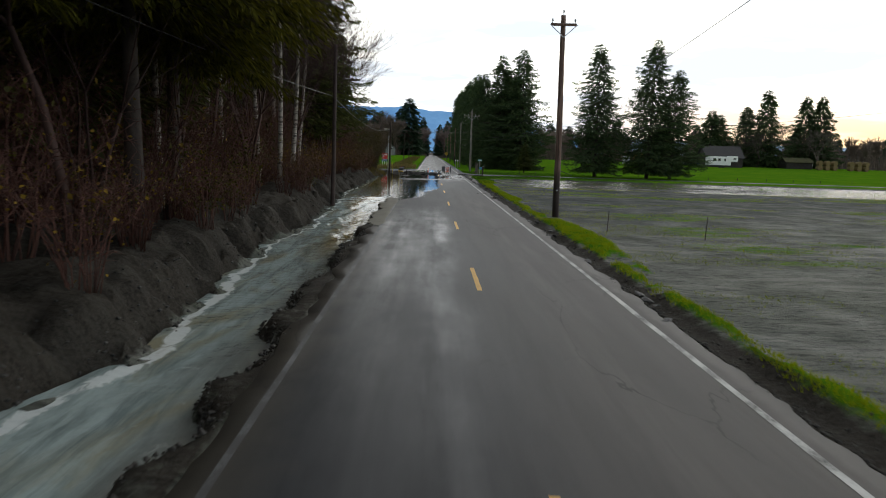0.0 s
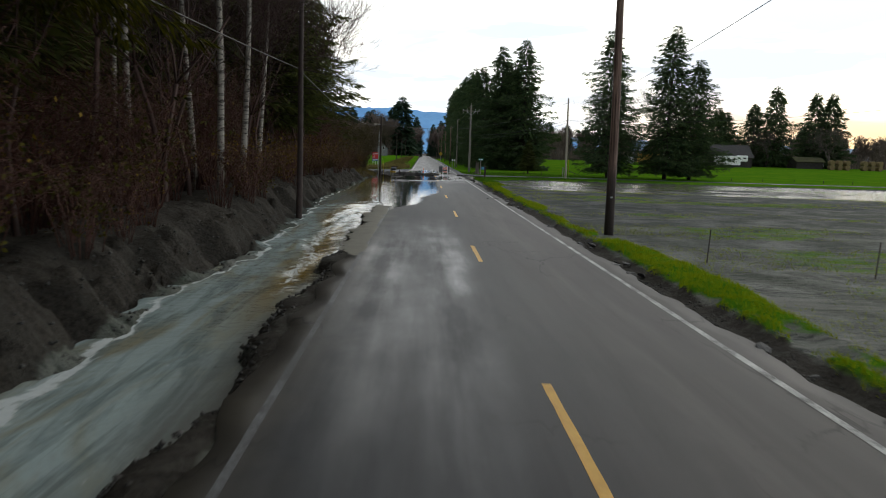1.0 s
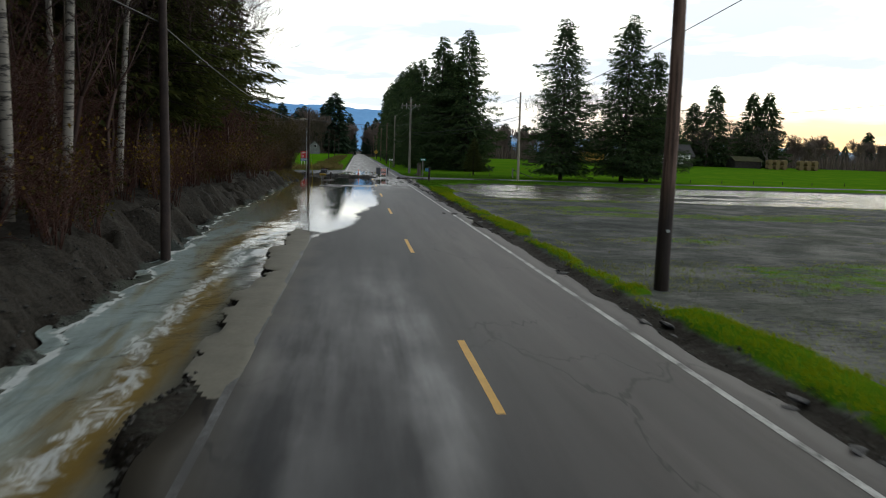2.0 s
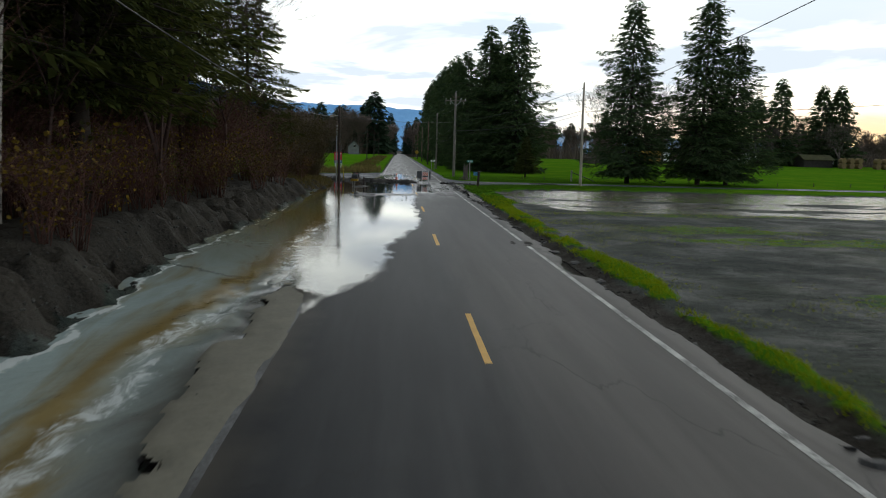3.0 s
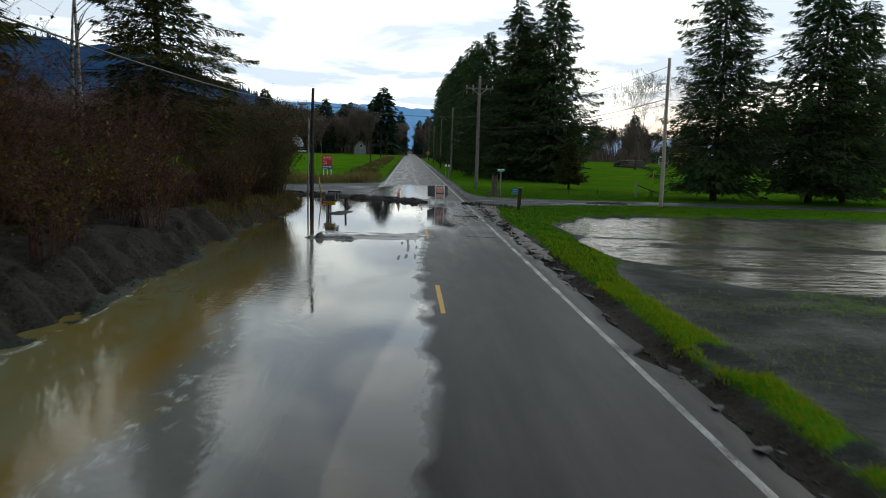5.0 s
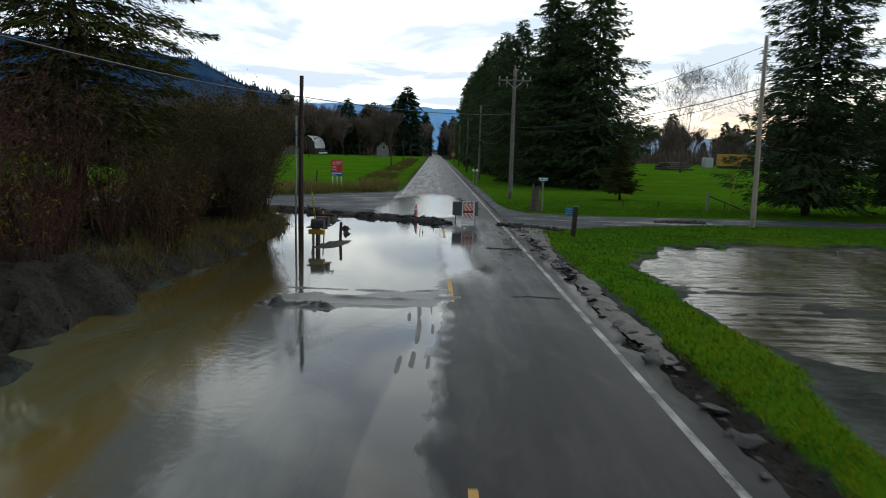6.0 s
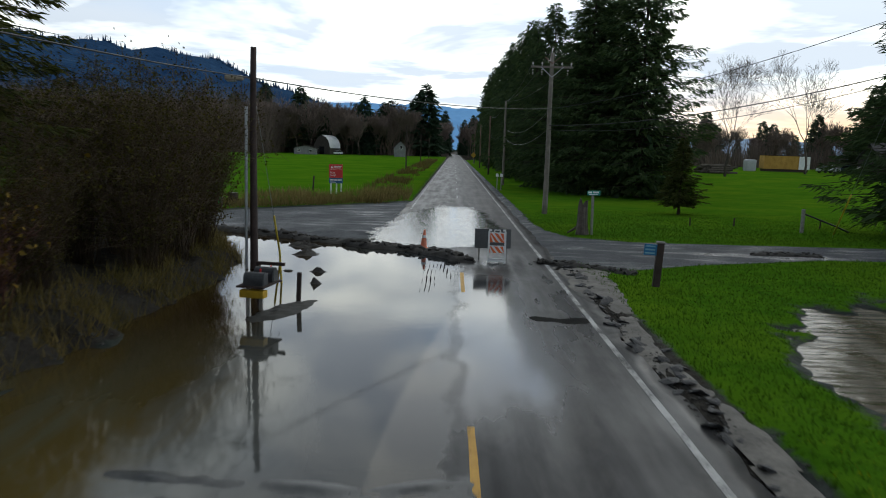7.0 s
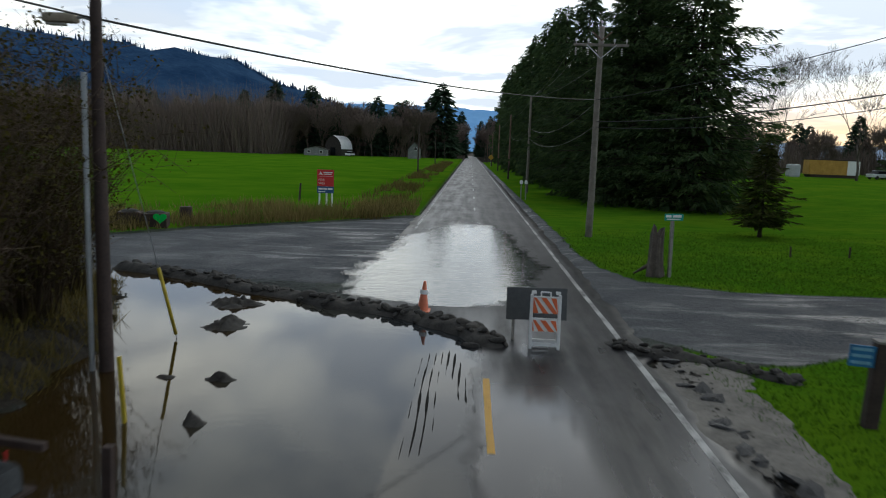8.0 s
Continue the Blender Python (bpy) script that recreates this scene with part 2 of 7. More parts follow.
    clay = n.noise(n.vec("MULTIPLY", p, (0.8, 2.6, 0.5)), 1.3, 6.0, 0.7, 0.6)
    litter = n.mix(n.ramp(fine, 0.3, 0.7), rgb(0.014, 0.012, 0.010), rgb(0.052, 0.046, 0.038))
    litter = n.mix(n.math("MULTIPLY", n.ramp(clay, 0.46, 0.66), 0.7), litter, rgb(0.058, 0.055, 0.046))
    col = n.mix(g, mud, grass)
    col = n.mix(a, col, gravel)
    col = n.mix(f, col, litter)
    wet = n.math("MULTIPLY", n.ramp(n.noise(n.vec("ADD", p, (4, 1, 0)), 0.5, 5.0, 0.6, 0.4), 0.42, 0.62), n.math("SUBTRACT", 1.0, g), True)
    sheen = n.math("MULTIPLY", n.ramp(n.noise(n.vec("MULTIPLY", n.vec("ADD", p, (1, 7, 0)), (0.22, 1.1, 1.0)), 1.0, 6.0, 0.62, 0.7), 0.50, 0.60), n.math("MULTIPLY", a, n.math("ADD", 0.3, n.math("MULTIPLY", n.ramp(px, -10.0, -5.0), 0.6))))
    rough = n.math("SUBTRACT", n.math("SUBTRACT", 0.86, n.math("MULTIPLY", sheen, 0.45)), n.math("MULTIPLY", wet, n.math("SUBTRACT", 0.20, n.math("MULTIPLY", f, 0.20))))
    bump = n.math("ADD", n.math("MULTIPLY", fine, 0.5), mid)
    b = finish(n, n.math("ADD", bump, n.math("MULTIPLY", rill, -0.8)), 0.9, 0.07, Base_Color=col, Roughness=rough)
    n.put(b, "Specular IOR Level", n.math("MULTIPLY", n.math("ADD", 0.14, n.math("MULTIPLY", wet, 0.14)), n.math("SUBTRACT", 1.0, n.math("MAXIMUM", g, n.math("MULTIPLY", f, 0.6)), True)))
    return m


def make_water(name, murk, pale, ripple, amount, bias=0.0, deep=0.02, along=0.55):
    """Shallow silty water: a tinted glossy sheet with ripples."""
    m, n = material(name)
    p = place(n)
    swirl = n.noise(n.vec("MULTIPLY", p, (1.0, 0.35, 1.0)), 0.55, 5.0, 0.6, 1.2)
    col = n.mix(n.ramp(swirl, 0.40 + bias, 0.58 + bias), rgb(*murk), rgb(*pale))
    rough = 0.04
    wave = n.math("ADD", n.noise(n.vec("MULTIPLY", p, (along, 2.0, 1.0)), ripple, 3.0, 0.55), n.math("MULTIPLY", n.noise(p, ripple * 0.23, 2.0), 1.0))
    b = finish(n, wave, amount, deep, Base_Color=col, Roughness=rough, IOR=1.33)
    thin_edge(n, b, p)
    return m


def worn_paint(name, paint, lo, hi):
    """Road paint rubbed through to the asphalt."""
    m, n = material(name)
    p = place(n)
    wear = n.math("ADD", n.math("MULTIPLY", n.noise(p, 1.1, 4.0, 0.6), 0.6), n.math("MULTIPLY", n.noise(p, 22.0, 4.0, 0.7), 0.4))
    col = n.mix(n.ramp(wear, lo, hi), rgb(*paint), rgb(0.045, 0.045, 0.046))
    finish(n, n.noise(p, 60.0, 3.0), 0.3, 0.004, Base_Color=col, Roughness=0.6)
    return m


def thin_edge(n, b, p):
    """Lets the water thin out to nothing along its shallow edge."""
    at = n.add("ShaderNodeAttribute")
    at.attribute_name = "depth"
    wob = n.math("MULTIPLY", n.math("SUBTRACT", n.noise(n.vec("MULTIPLY", p, (1.6, 0.7, 1.0)), 1.6, 5.0, 0.65), 0.5), 0.9)
    n.put(b, "Alpha", n.ramp(n.math("ADD", at.outputs["Fac"], wob), 0.12, 0.42))


def make_flood():
    """Flood water: a silty stream that stills into a brown pond and a clear film over the road."""
    m, n = material("flood_water")
    p = place(n)
    x, y = n.xyz(p)[0], n.xyz(p)[1]
    swirl = n.noise(n.vec("MULTIPLY", p, (1.0, 0.28, 1.0)), 0.6, 5.0, 0.6, 1.4)
    fast = n.ramp(n.math("ADD", y, n.math("MULTIPLY", n.math("SUBTRACT", swirl, 0.5), 30.0)), 58.0, 44.0)
    pale = n.mix(n.ramp(swirl, 0.34, 0.50), rgb(0.250, 0.240, 0.170), rgb(0.330, 0.400, 0.395))
    run = n.noise(n.vec("MULTIPLY", p, (2.6, 0.30, 1.0)), 1.3, 5.0, 0.62, 0.5)
    pale = n.mix(n.math("MULTIPLY", n.ramp(run, 0.44, 0.62), n.math("MULTIPLY", n.ramp(y, 38.0, 24.0), 0.75)), pale, rgb(0.130, 0.165, 0.165))
    brown = n.mix(n.ramp(swirl, 0.40, 0.62), rgb(0.190, 0.150, 0.042), rgb(0.190, 0.205, 0.130))
    # siltier brown deepens with y; dark bank reflections are put into this tone too
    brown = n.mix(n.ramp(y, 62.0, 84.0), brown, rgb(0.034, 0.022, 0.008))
    deep = n.mix(fast, brown, pale)
    # a brown current crossing the channel
    bend = n.math("DIVIDE", n.math("SUBTRACT", y, 39.5), 4.0)
    course = n.math("SUBTRACT", -4.6, n.math("MULTIPLY", n.math("POWER", 2.718, n.math("MULTIPLY", n.math("MULTIPLY", bend, bend), -1.0)), 0.8))
    away = n.math("DIVIDE", n.math("SUBTRACT", n.math("ADD", x, n.math("MULTIPLY", n.math("SUBTRACT", swirl, 0.5), 1.8)), course), 0.42)
    current = n.math("POWER", 2.718, n.math("MULTIPLY", n.math("MULTIPLY", away, away), -1.0))
    wx = n.math("ADD", x, n.math("MULTIPLY", n.math("SUBTRACT", swirl, 0.5), 2.6))
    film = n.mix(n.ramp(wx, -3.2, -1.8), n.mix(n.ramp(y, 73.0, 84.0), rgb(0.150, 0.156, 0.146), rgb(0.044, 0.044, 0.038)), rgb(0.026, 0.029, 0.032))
    col = n.mix(n.ramp(wx, -4.9, -3.9), deep, film)
    at = n.add("ShaderNodeAttribute")
    at.attribute_name = "foam"
    lace = n.noise(n.vec("MULTIPLY", p, (1.0, 0.5, 1.0)), 3.2, 6.0, 0.7, 1.0)
    white = n.ramp(n.math("ADD", at.outputs["Fac"], n.math("MULTIPLY", n.math("SUBTRACT", lace, 0.5), 2.2)), 0.52, 0.92)
    col = n.mix(n.math("MULTIPLY", n.math("MULTIPLY", current, n.math("MULTIPLY", n.ramp(y, 19.0, 24.0), n.ramp(y, 78.0, 60.0))), 0.85), col, rgb(0.200, 0.130, 0.020))
    col = n.mix(n.math("MULTIPLY", white, 0.85), col, rgb(0.62, 0.66, 0.66))
    rough = n.math("ADD", 0.03, n.math("MULTIPLY", white, 0.4))
    churn = n.math("MULTIPLY", n.math("MULTIPLY", n.ramp(wx, -2.7, -3.4), n.ramp(wx, -5.4, -4.4)), n.math("MULTIPLY", n.ramp(y, 80.0, 68.0), n.ramp(y, 42.0, 48.0)))
    lively = n.math("ADD", 0.05, n.math("MAXIMUM", n.math("MULTIPLY", churn, 0.22), n.math("MULTIPLY", n.math("MULTIPLY", fast, n.ramp(y, 46.0, 36.0)), n.ramp(x, -3.2, -4.2))))
    wave = n.math("ADD", n.noise(n.vec("MULTIPLY", p, (1.0, 1.6, 1.0)), 4.5, 3.0, 0.55), n.noise(p, 1.1, 2.0))
    b = finish(n, n.math("MULTIPLY", wave, lively), 0.6, 0.03, Base_Color=col, Roughness=rough, IOR=1.33)
    thin_edge(n, b, p)
    return m


ASPHALT = make_asphalt()
GROUND = make_ground()
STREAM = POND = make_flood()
RIPPLED = make_water("rippled_water", (0.055, 0.057, 0.056), (0.125, 0.125, 0.122), 2.6, 1.0, deep=0.009)
FIELD_WATER = make_water("field_water", (0.075, 0.062, 0.036), (0.165, 0.150, 0.118), 1.5, 1.0, deep=0.12, along=0.22)
WHITE_PAINT = worn_paint("worn_white_paint", (0.50, 0.50, 0.49), 0.43, 0.60)
FADED_PAINT = worn_paint("faded_white_paint", (0.13, 0.135, 0.14), 0.38, 0.52)
YELLOW_PAINT = simple("worn_yellow_paint", (0.50, 0.27, 0.03), (0.66, 0.38, 0.05), 0.6, 3.0, local=False)
def make_pole():
    m, n = material("tarred_pole_wood")
    p = n.add("ShaderNodeTexCoord").outputs["Object"]
    grain = n.noise(n.vec("MULTIPLY", p, (9.0, 9.0, 0.35)), 2.0, 5.0, 0.65, 0.3)
    blot = n.noise(n.vec("MULTIPLY", p, (1.0, 1.0, 0.5)), 1.4, 4.0)
    col = n.mix(n.ramp(grain, 0.36, 0.64), rgb(0.055, 0.030, 0.022), rgb(0.260, 0.165, 0.125))
    tar = n.ramp(n.math("ADD", n.xyz(p)[2], n.math("MULTIPLY", n.math("SUBTRACT", blot, 0.5), 1.6)), 2.6, 1.5)
    col = n.mix(n.math("MULTIPLY", tar, 0.88), col, rgb(0.016, 0.013, 0.012))
    finish(n, grain, 0.6, 0.01, Base_Color=col, Roughness=0.8)
    return m


POLE_WOOD = make_pole()
DARK_POLE = simple("dark_pole_wood", (0.022, 0.014, 0.012), (0.065, 0.042, 0.035), 0.8, 3.0, bump=0.5)
GREY_POLE = simple("grey_pole_wood", (0.13, 0.115, 0.10), (0.26, 0.23, 0.20), 0.85, 3.0, bump=0.5)
PALE_POLE = simple("pale_pole_wood", (0.30, 0.25, 0.20), (0.46, 0.40, 0.33), 0.85, 3.0, bump=0.4)
BARK = simple("conifer_bark", (0.020, 0.015, 0.012), (0.065, 0.048, 0.038), 0.9, 5.0, bump=0.6)
GREY_BARK = simple("grey_bark", (0.05, 0.042, 0.035), (0.14, 0.115, 0.095), 0.9, 5.0, bump=0.5)
RED_TWIG = simple("reddish_twigs", (0.034, 0.013, 0.009), (0.120, 0.046, 0.031), 0.9, 2.0, island=True)
# far wood: twigs lightened, air haze put into the colour
HAZE_TWIG = simple("haze_pale_brown_twigs", (0.085, 0.064, 0.054), (0.230, 0.175, 0.145), 0.9, 2.0, island=True)
DARK_TWIG = simple("dark_red_bark", (0.020, 0.010, 0.008), (0.070, 0.034, 0.025), 0.9, 2.0, island=True)
BUSH_TWIG = simple("dark_bush_twigs", (0.040, 0.028, 0.018), (0.135, 0.092, 0.056), 0.9, 2.0, island=True)
WOOD_NEEDLES = foliage("wood_fir_needles", (0.022, 0.034, 0.010), (0.135, 0.150, 0.036), (0.050, 0.056, 0.018))
NEEDLES = foliage("fir_needles", (0.024, 0.050, 0.024), (0.118, 0.166, 0.060), (0.058, 0.090, 0.044))
ROW_NEEDLES = foliage("dense_fir_needles", (0.024, 0.050, 0.026), (0.130, 0.180, 0.066), (0.062, 0.098, 0.046))
CEDAR = foliage("cedar_sprays", (0.012, 0.016, 0.003), (0.155, 0.140, 0.012), (0.036, 0.038, 0.005))
# far needles: air haze put into the colour, bluer and lower in contrast
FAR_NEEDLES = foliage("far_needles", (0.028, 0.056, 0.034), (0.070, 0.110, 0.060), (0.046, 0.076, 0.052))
LEAVES = foliage("autumn_leaves", (0.10, 0.065, 0.012), (0.36, 0.23, 0.03), (0.07, 0.05, 0.012))
GREEN_LEAVES = foliage("bush_leaves", (0.018, 0.024, 0.006), (0.125, 0.112, 0.018), (0.060, 0.045, 0.012))
GRASS = foliage("grass_blades", (0.120, 0.200, 0.004), (0.330, 0.40, 0.008), (0.31, 0.33, 0.008))
LAWN_GRASS = foliage("lawn_blades", (0.032, 0.092, 0.006), (0.078, 0.158, 0.010), (0.058, 0.120, 0.008))
RANK_GRASS = foliage("rank_grass_blades", (0.120, 0.092, 0.034), (0.340, 0.260, 0.105), (0.130, 0.140, 0.030))
DRY_GRASS = foliage("dry_grass", (0.085, 0.060, 0.024), (0.26, 0.180, 0.070), (0.10, 0.10, 0.024))
SOIL = simple("wet_dark_soil", (0.016, 0.015, 0.014), (0.078, 0.072, 0.064), 0.9, 4.0, bump=0.8, local=False)
WIRE = simple("black_cable", (0.012, 0.012, 0.013), (0.03, 0.03, 0.03), 0.5)


def make_birch():
    m, n = material("birch_bark")
    p = n.add("ShaderNodeTexCoord").outputs["Object"]
    band = n.noise(n.vec("MULTIPLY", p, (1.5, 1.5, 5.0)), 1.6, 5.0, 0.7)
    col = n.mix(n.ramp(band, 0.50, 0.60), rgb(0.32, 0.285, 0.24), rgb(0.035, 0.028, 0.024))
    finish(n, band, 0.4, 0.01, Base_Color=col, Roughness=0.8)
    return m


BIRCH = make_birch()

# ---- mesh helpers ----


def lattice(ix, iy, seed):
    h = np.sin(ix * 127.1 + iy * 311.7 + seed * 74.7) * 43758.5453
    return h - np.floor(h)


def vnoise(x, y, seed=0):
    """Smooth value noise, 0 to 1, on arrays."""
    x, y = np.asarray(x, float), np.asarray(y, float)
    ix, iy = np.floor(x), np.floor(y)
    fx, fy = x - ix, y - iy
    fx, fy = fx * fx * (3 - 2 * fx), fy * fy * (3 - 2 * fy)
    a, b = lattice(ix, iy, seed), lattice(ix + 1, iy, seed)
    c, d = lattice(ix, iy + 1, seed), lattice(ix + 1, iy + 1, seed)
    return (a * (1 - fx) + b * fx) * (1 - fy) + (c * (1 - fx) + d * fx) * fy


def fbm(x, y, seed=0, octaves=4):
    t, amp, total = 0.0, 1.0, 0.0
    for k in range(octaves):
        t = t + amp * vnoise(x * 2 ** k, y * 2 ** k, seed + k)
        total += amp
        amp *= 0.5
    return t / total


def step(a, b, x):
    t = np.clip((np.asarray(x, float) - a) / (b - a), 0, 1)
    return t * t * (3 - 2 * t)


def mesh_of(name, verts, faces, mats, smooth=False, index=None):
    me = bpy.data.meshes.new(name)
    me.from_pydata([tuple(v) for v in verts], [], [tuple(f) for f in faces])
    for m in mats if isinstance(mats, (list, tuple)) else [mats]:
        me.materials.append(m)
    if index is not None:
        me.polygons.foreach_set("material_index", index)
    if smooth:
        me.polygons.foreach_set("use_smooth", [True] * len(me.polygons))
    me.update()
    return me


def quick_mesh(name, verts, faces, mat, smooth=False):
    """Large meshes of triangles or quads out of arrays."""
    verts, faces = np.asarray(verts, np.float32), np.asarray(faces, np.int32)
    k = faces.shape[1]
    me = bpy.data.meshes.new(name)
    me.vertices.add(len(verts))
    me.vertices.foreach_set("co", verts.ravel())
    me.loops.add(faces.size)
    me.loops.foreach_set("vertex_index", faces.ravel())
    me.polygons.add(len(faces))
    me.polygons.foreach_set("loop_start", np.arange(0, faces.size, k, dtype=np.int32))
    if smooth:
        me.polygons.foreach_set("use_smooth", np.ones(len(faces), bool))
    me.materials.append(mat)
    me.update(calc_edges=True)
    return me


def under(name, me, parent, label=""):
    ob = new(name, me)
    ob.parent = parent
    if label:
        ob["label"] = label
    return ob


def part(name, bm, mat, parent, label="", smooth=False):
    me = bpy.data.meshes.new(name)
    bm.to_mesh(me)
    bm.free()
    me.materials.append(mat)
    if smooth:
        me.polygons.foreach_set("use_smooth", [True] * len(me.polygons))
    return under(name, me, parent, label)


def thing(name, m, label, category, group="", kind=""):
    ob = new(name)
    ob.empty_display_size = 0.1
    ob.matrix_basis = m
    return tagged(ob, label, category, group, kind)


def box(bm, lo, hi, bevel=0.0, m=None):
    c = [(a + b) / 2 for a, b in zip(lo, hi)]
    r = bmesh.ops.create_cube(bm, size=1.0)
    vs = r["verts"]
    bmesh.ops.scale(bm, vec=[b - a for a, b in zip(lo, hi)], verts=vs)
    bmesh.ops.translate(bm, vec=c, verts=vs)
    if bevel:
        es = list({e for v in vs for e in v.link_edges})
        r = bmesh.ops.bevel(bm, geom=es, offset=bevel, segments=2, affect="EDGES", profile=0.6)
        vs = [v for v in r["verts"]] + [v for v in vs if v.is_valid]
        vs = list(set(vs))
    if m is not None:
        bmesh.ops.transform(bm, matrix=m, verts=vs)
    return vs


def tube(points, radii, sides=6, cap=True):
    """Vertices and faces of a tube along points."""
    pts = [Vector(p) for p in points]
    verts, faces = [], []
    for i, p in enumerate(pts):
        d = (pts[min(i + 1, len(pts) - 1)] - pts[max(i - 1, 0)]).normalized()
        ref = Vector((1, 0, 0)) if abs(d.x) < 0.9 else Vector((0, 1, 0))
        u = d.cross(ref).normalized()
        v = d.cross(u)
        for k in range(sides):
            a = 2 * math.pi * k / sides
            verts.append(p + (u * math.cos(a) + v * math.sin(a)) * radii[i])
    for i in range(len(pts) - 1):
        for k in range(sides):
            a, b = i * sides + k, i * sides + (k + 1) % sides
            faces.append((a, b, b + sides, a + sides))
    if cap:
        faces.append(tuple(range(sides))[::-1])
        faces.append(tuple(range((len(pts) - 1) * sides, len(pts) * sides)))
    return verts, faces


def tubes(parts, sides=6):
    verts, faces = [], []
    for pts, rad in parts:
        v, f = tube(pts, rad, sides)
        o = len(verts)
        verts += v
        faces += [tuple(i + o for i in q) for q in f]
    return verts, faces


# ---- the lie of the land ----
EDGE_Y = [-40, 7, 10.5, 13, 20, 26, 38, 42, 48, 60, 70, 77, 80, 83, 86, 90, 93, 96, 98, 100]
EDGE_X = [-6.2, -6.0, -5.5, -5.8, -6.4, -6.2, -6.4, -6.7, -6.9, -6.8, -6.9, -7.1, -6.9, -6.6, -6.4, -6.6, -7.7, -9.3, -10.4, -11.0]
WATER_Y = [-40, 20, 30, 38, 43, 46]
WATER_Z = [-0.46, -0.36, -0.28, -0.17, -0.05, 0.0]
NORTH_X = [-80, -25, -15, -12.6, -8.1, -3.9]
NORTH_Y = [101, 103, 106, 109, 113.3, 118]
RIGHT_N_X = [3.3, 3.7, 4.2, 5.0, 7.5, 12.0, 30, 80]
RIGHT_N_Y = [112, 107.4, 102.6, 100.1, 98.9, 99.0, 99.5, 101]
RIGHT_S_X = [3.2, 4.9, 5.9, 8.5, 14, 30, 80]
RIGHT_S_Y = [93.7, 91.8, 91.6, 93.0, 95.2, 96.0, 97.5]


def bank_edge(y):
    return np.interp(y, EDGE_Y, EDGE_X) + (vnoise(np.asarray(y) * 0.45, 0 * np.asarray(y), 5) - 0.5) * 0.45 + (vnoise(np.asarray(y) * 1.6, 0 * np.asarray(y), 6) - 0.5) * 0.35


def water_z(y):
    return np.interp(y, WATER_Y, WATER_Z)


def ditch_edge(y):
    return -4.0 + (vnoise(np.asarray(y) * 0.8, 0 * np.asarray(y), 8) - 0.5) * 0.5 + (vnoise(np.asarray(y) * 2.7, 0 * np.asarray(y), 9) - 0.5) * 0.2


def field_shore(x):
    """Where the water in the field ends towards the lawn."""
    return np.interp(x, [4, 5.9, 9, 12.5, 17, 30, 80], [76, 80.5, 85.2, 87.6, 87.2, 87.5, 90])


def land(x, y):
    """Height and zone (grass, gravel, forest litter) of the ground at arrays x, y."""
    x, y = np.broadcast_arrays(np.asarray(x, float), np.asarray(y, float))
    n1, n2, n3 = fbm(x * 0.35, y * 0.35, 11), fbm(x * 1.3, y * 1.3, 21), fbm(x * 3.4, y * 3.4, 31, 3)
    z = np.full(x.shape, -0.05)
    grass, gravel, litter = np.zeros(x.shape), np.zeros(x.shape), np.zeros(x.shape)
    # stream bank and wood on the left
    wl, el, er = water_z(y), bank_edge(y), ditch_edge(y)
    d = el - x
    high = np.interp(y, [-40, 30, 74, 84, 90, 96, 99], [1.15, 1.2, 1.0, 0.6, 0.42, 0.3, 0.05])
    fissure = np.abs(vnoise(y * 1.5 + n2 * 2, x * 0.25, 41) - 0.5) * 2
    gully = np.abs(vnoise(y * 3.4 + n1 * 3, x * 0.5, 43) - 0.5) * 2
    face = step(0, 0.4, d) * (1 - step(1.1, 1.9, d)) * high
    rise = step(-0.10, 1.25, d + (n2 - 0.5) * 0.8) * high * (0.76 + 0.5 * n1) - ((1 - fissure) ** 3 * 0.42 + (1 - gully) ** 2 * 0.16) * face
    left = wl - 0.05 + rise + (n3 - 0.5) * 0.34 * step(0.0, 0.5, d) + step(2, 9, d) * 0.25 * (n1 - 0.3)
    bed = wl - 0.3 * step(0, 0.5, x - el)
    shoulder = wl - 0.3 + (0.27 - wl + (n2 - 0.5) * 0.05) * step(-0.1, 0.30, x - er)
    near = np.where(x < el, left, np.where(x < er, bed, np.minimum(shoulder, -0.012 + (n3 - 0.5) * 0.03)))
    near = np.where((y > 45.5) & (x >= er), np.where(y < 98, -0.06, near), near)
    west = x < -3.3
    z = np.where(west, near, z)
    litter = np.where(west, step(1.0, 2.2, d + (n2 - 0.5)) * (1 - step(84, 90, y)), litter)
    grass = np.where(west, step(0.4, 1.6, d) * step(82, 88, y) * 0.75, grass)
    # gravel lane and meadow on the left
    ny = np.interp(x, NORTH_X, NORTH_Y)
    far = step(97.5, 100.0, y + np.minimum(x + 8, 0) * -0.12)
    lane = far * (1 - step(-0.6, 0.6, y - ny))
    meadow = step(0.0, 4.0, y - ny)
    zl = 0.0 * y - 0.012 + meadow * (0.32 + (n1 - 0.5) * 0.2) + np.clip((y - 125) * 0.004, 0, 1.6)
    z = np.where(west, z * (1 - far) + zl * far, z)
    gravel = np.where(west, lane, gravel)
    grass = np.where(west & (y > 97), np.maximum(grass * (1 - far), step(0.2, 1.5, y - ny)), grass)
    litter = np.where(west, litter * (1 - far), litter)
    # verge and field on the right
    east = x > 3.2
    e = x - 3.3
    wide = np.interp(y, [-40, 7, 13.6, 20, 26, 33, 36, 41, 46, 48, 59, 67, 70, 75, 78], [0.6, 0.9, 0.8, 1.5, 1.75, 1.3, 0.8, 1.0, 1.4, 1.2, 1.25, 1.5, 2.2, 2.2, 2.8])
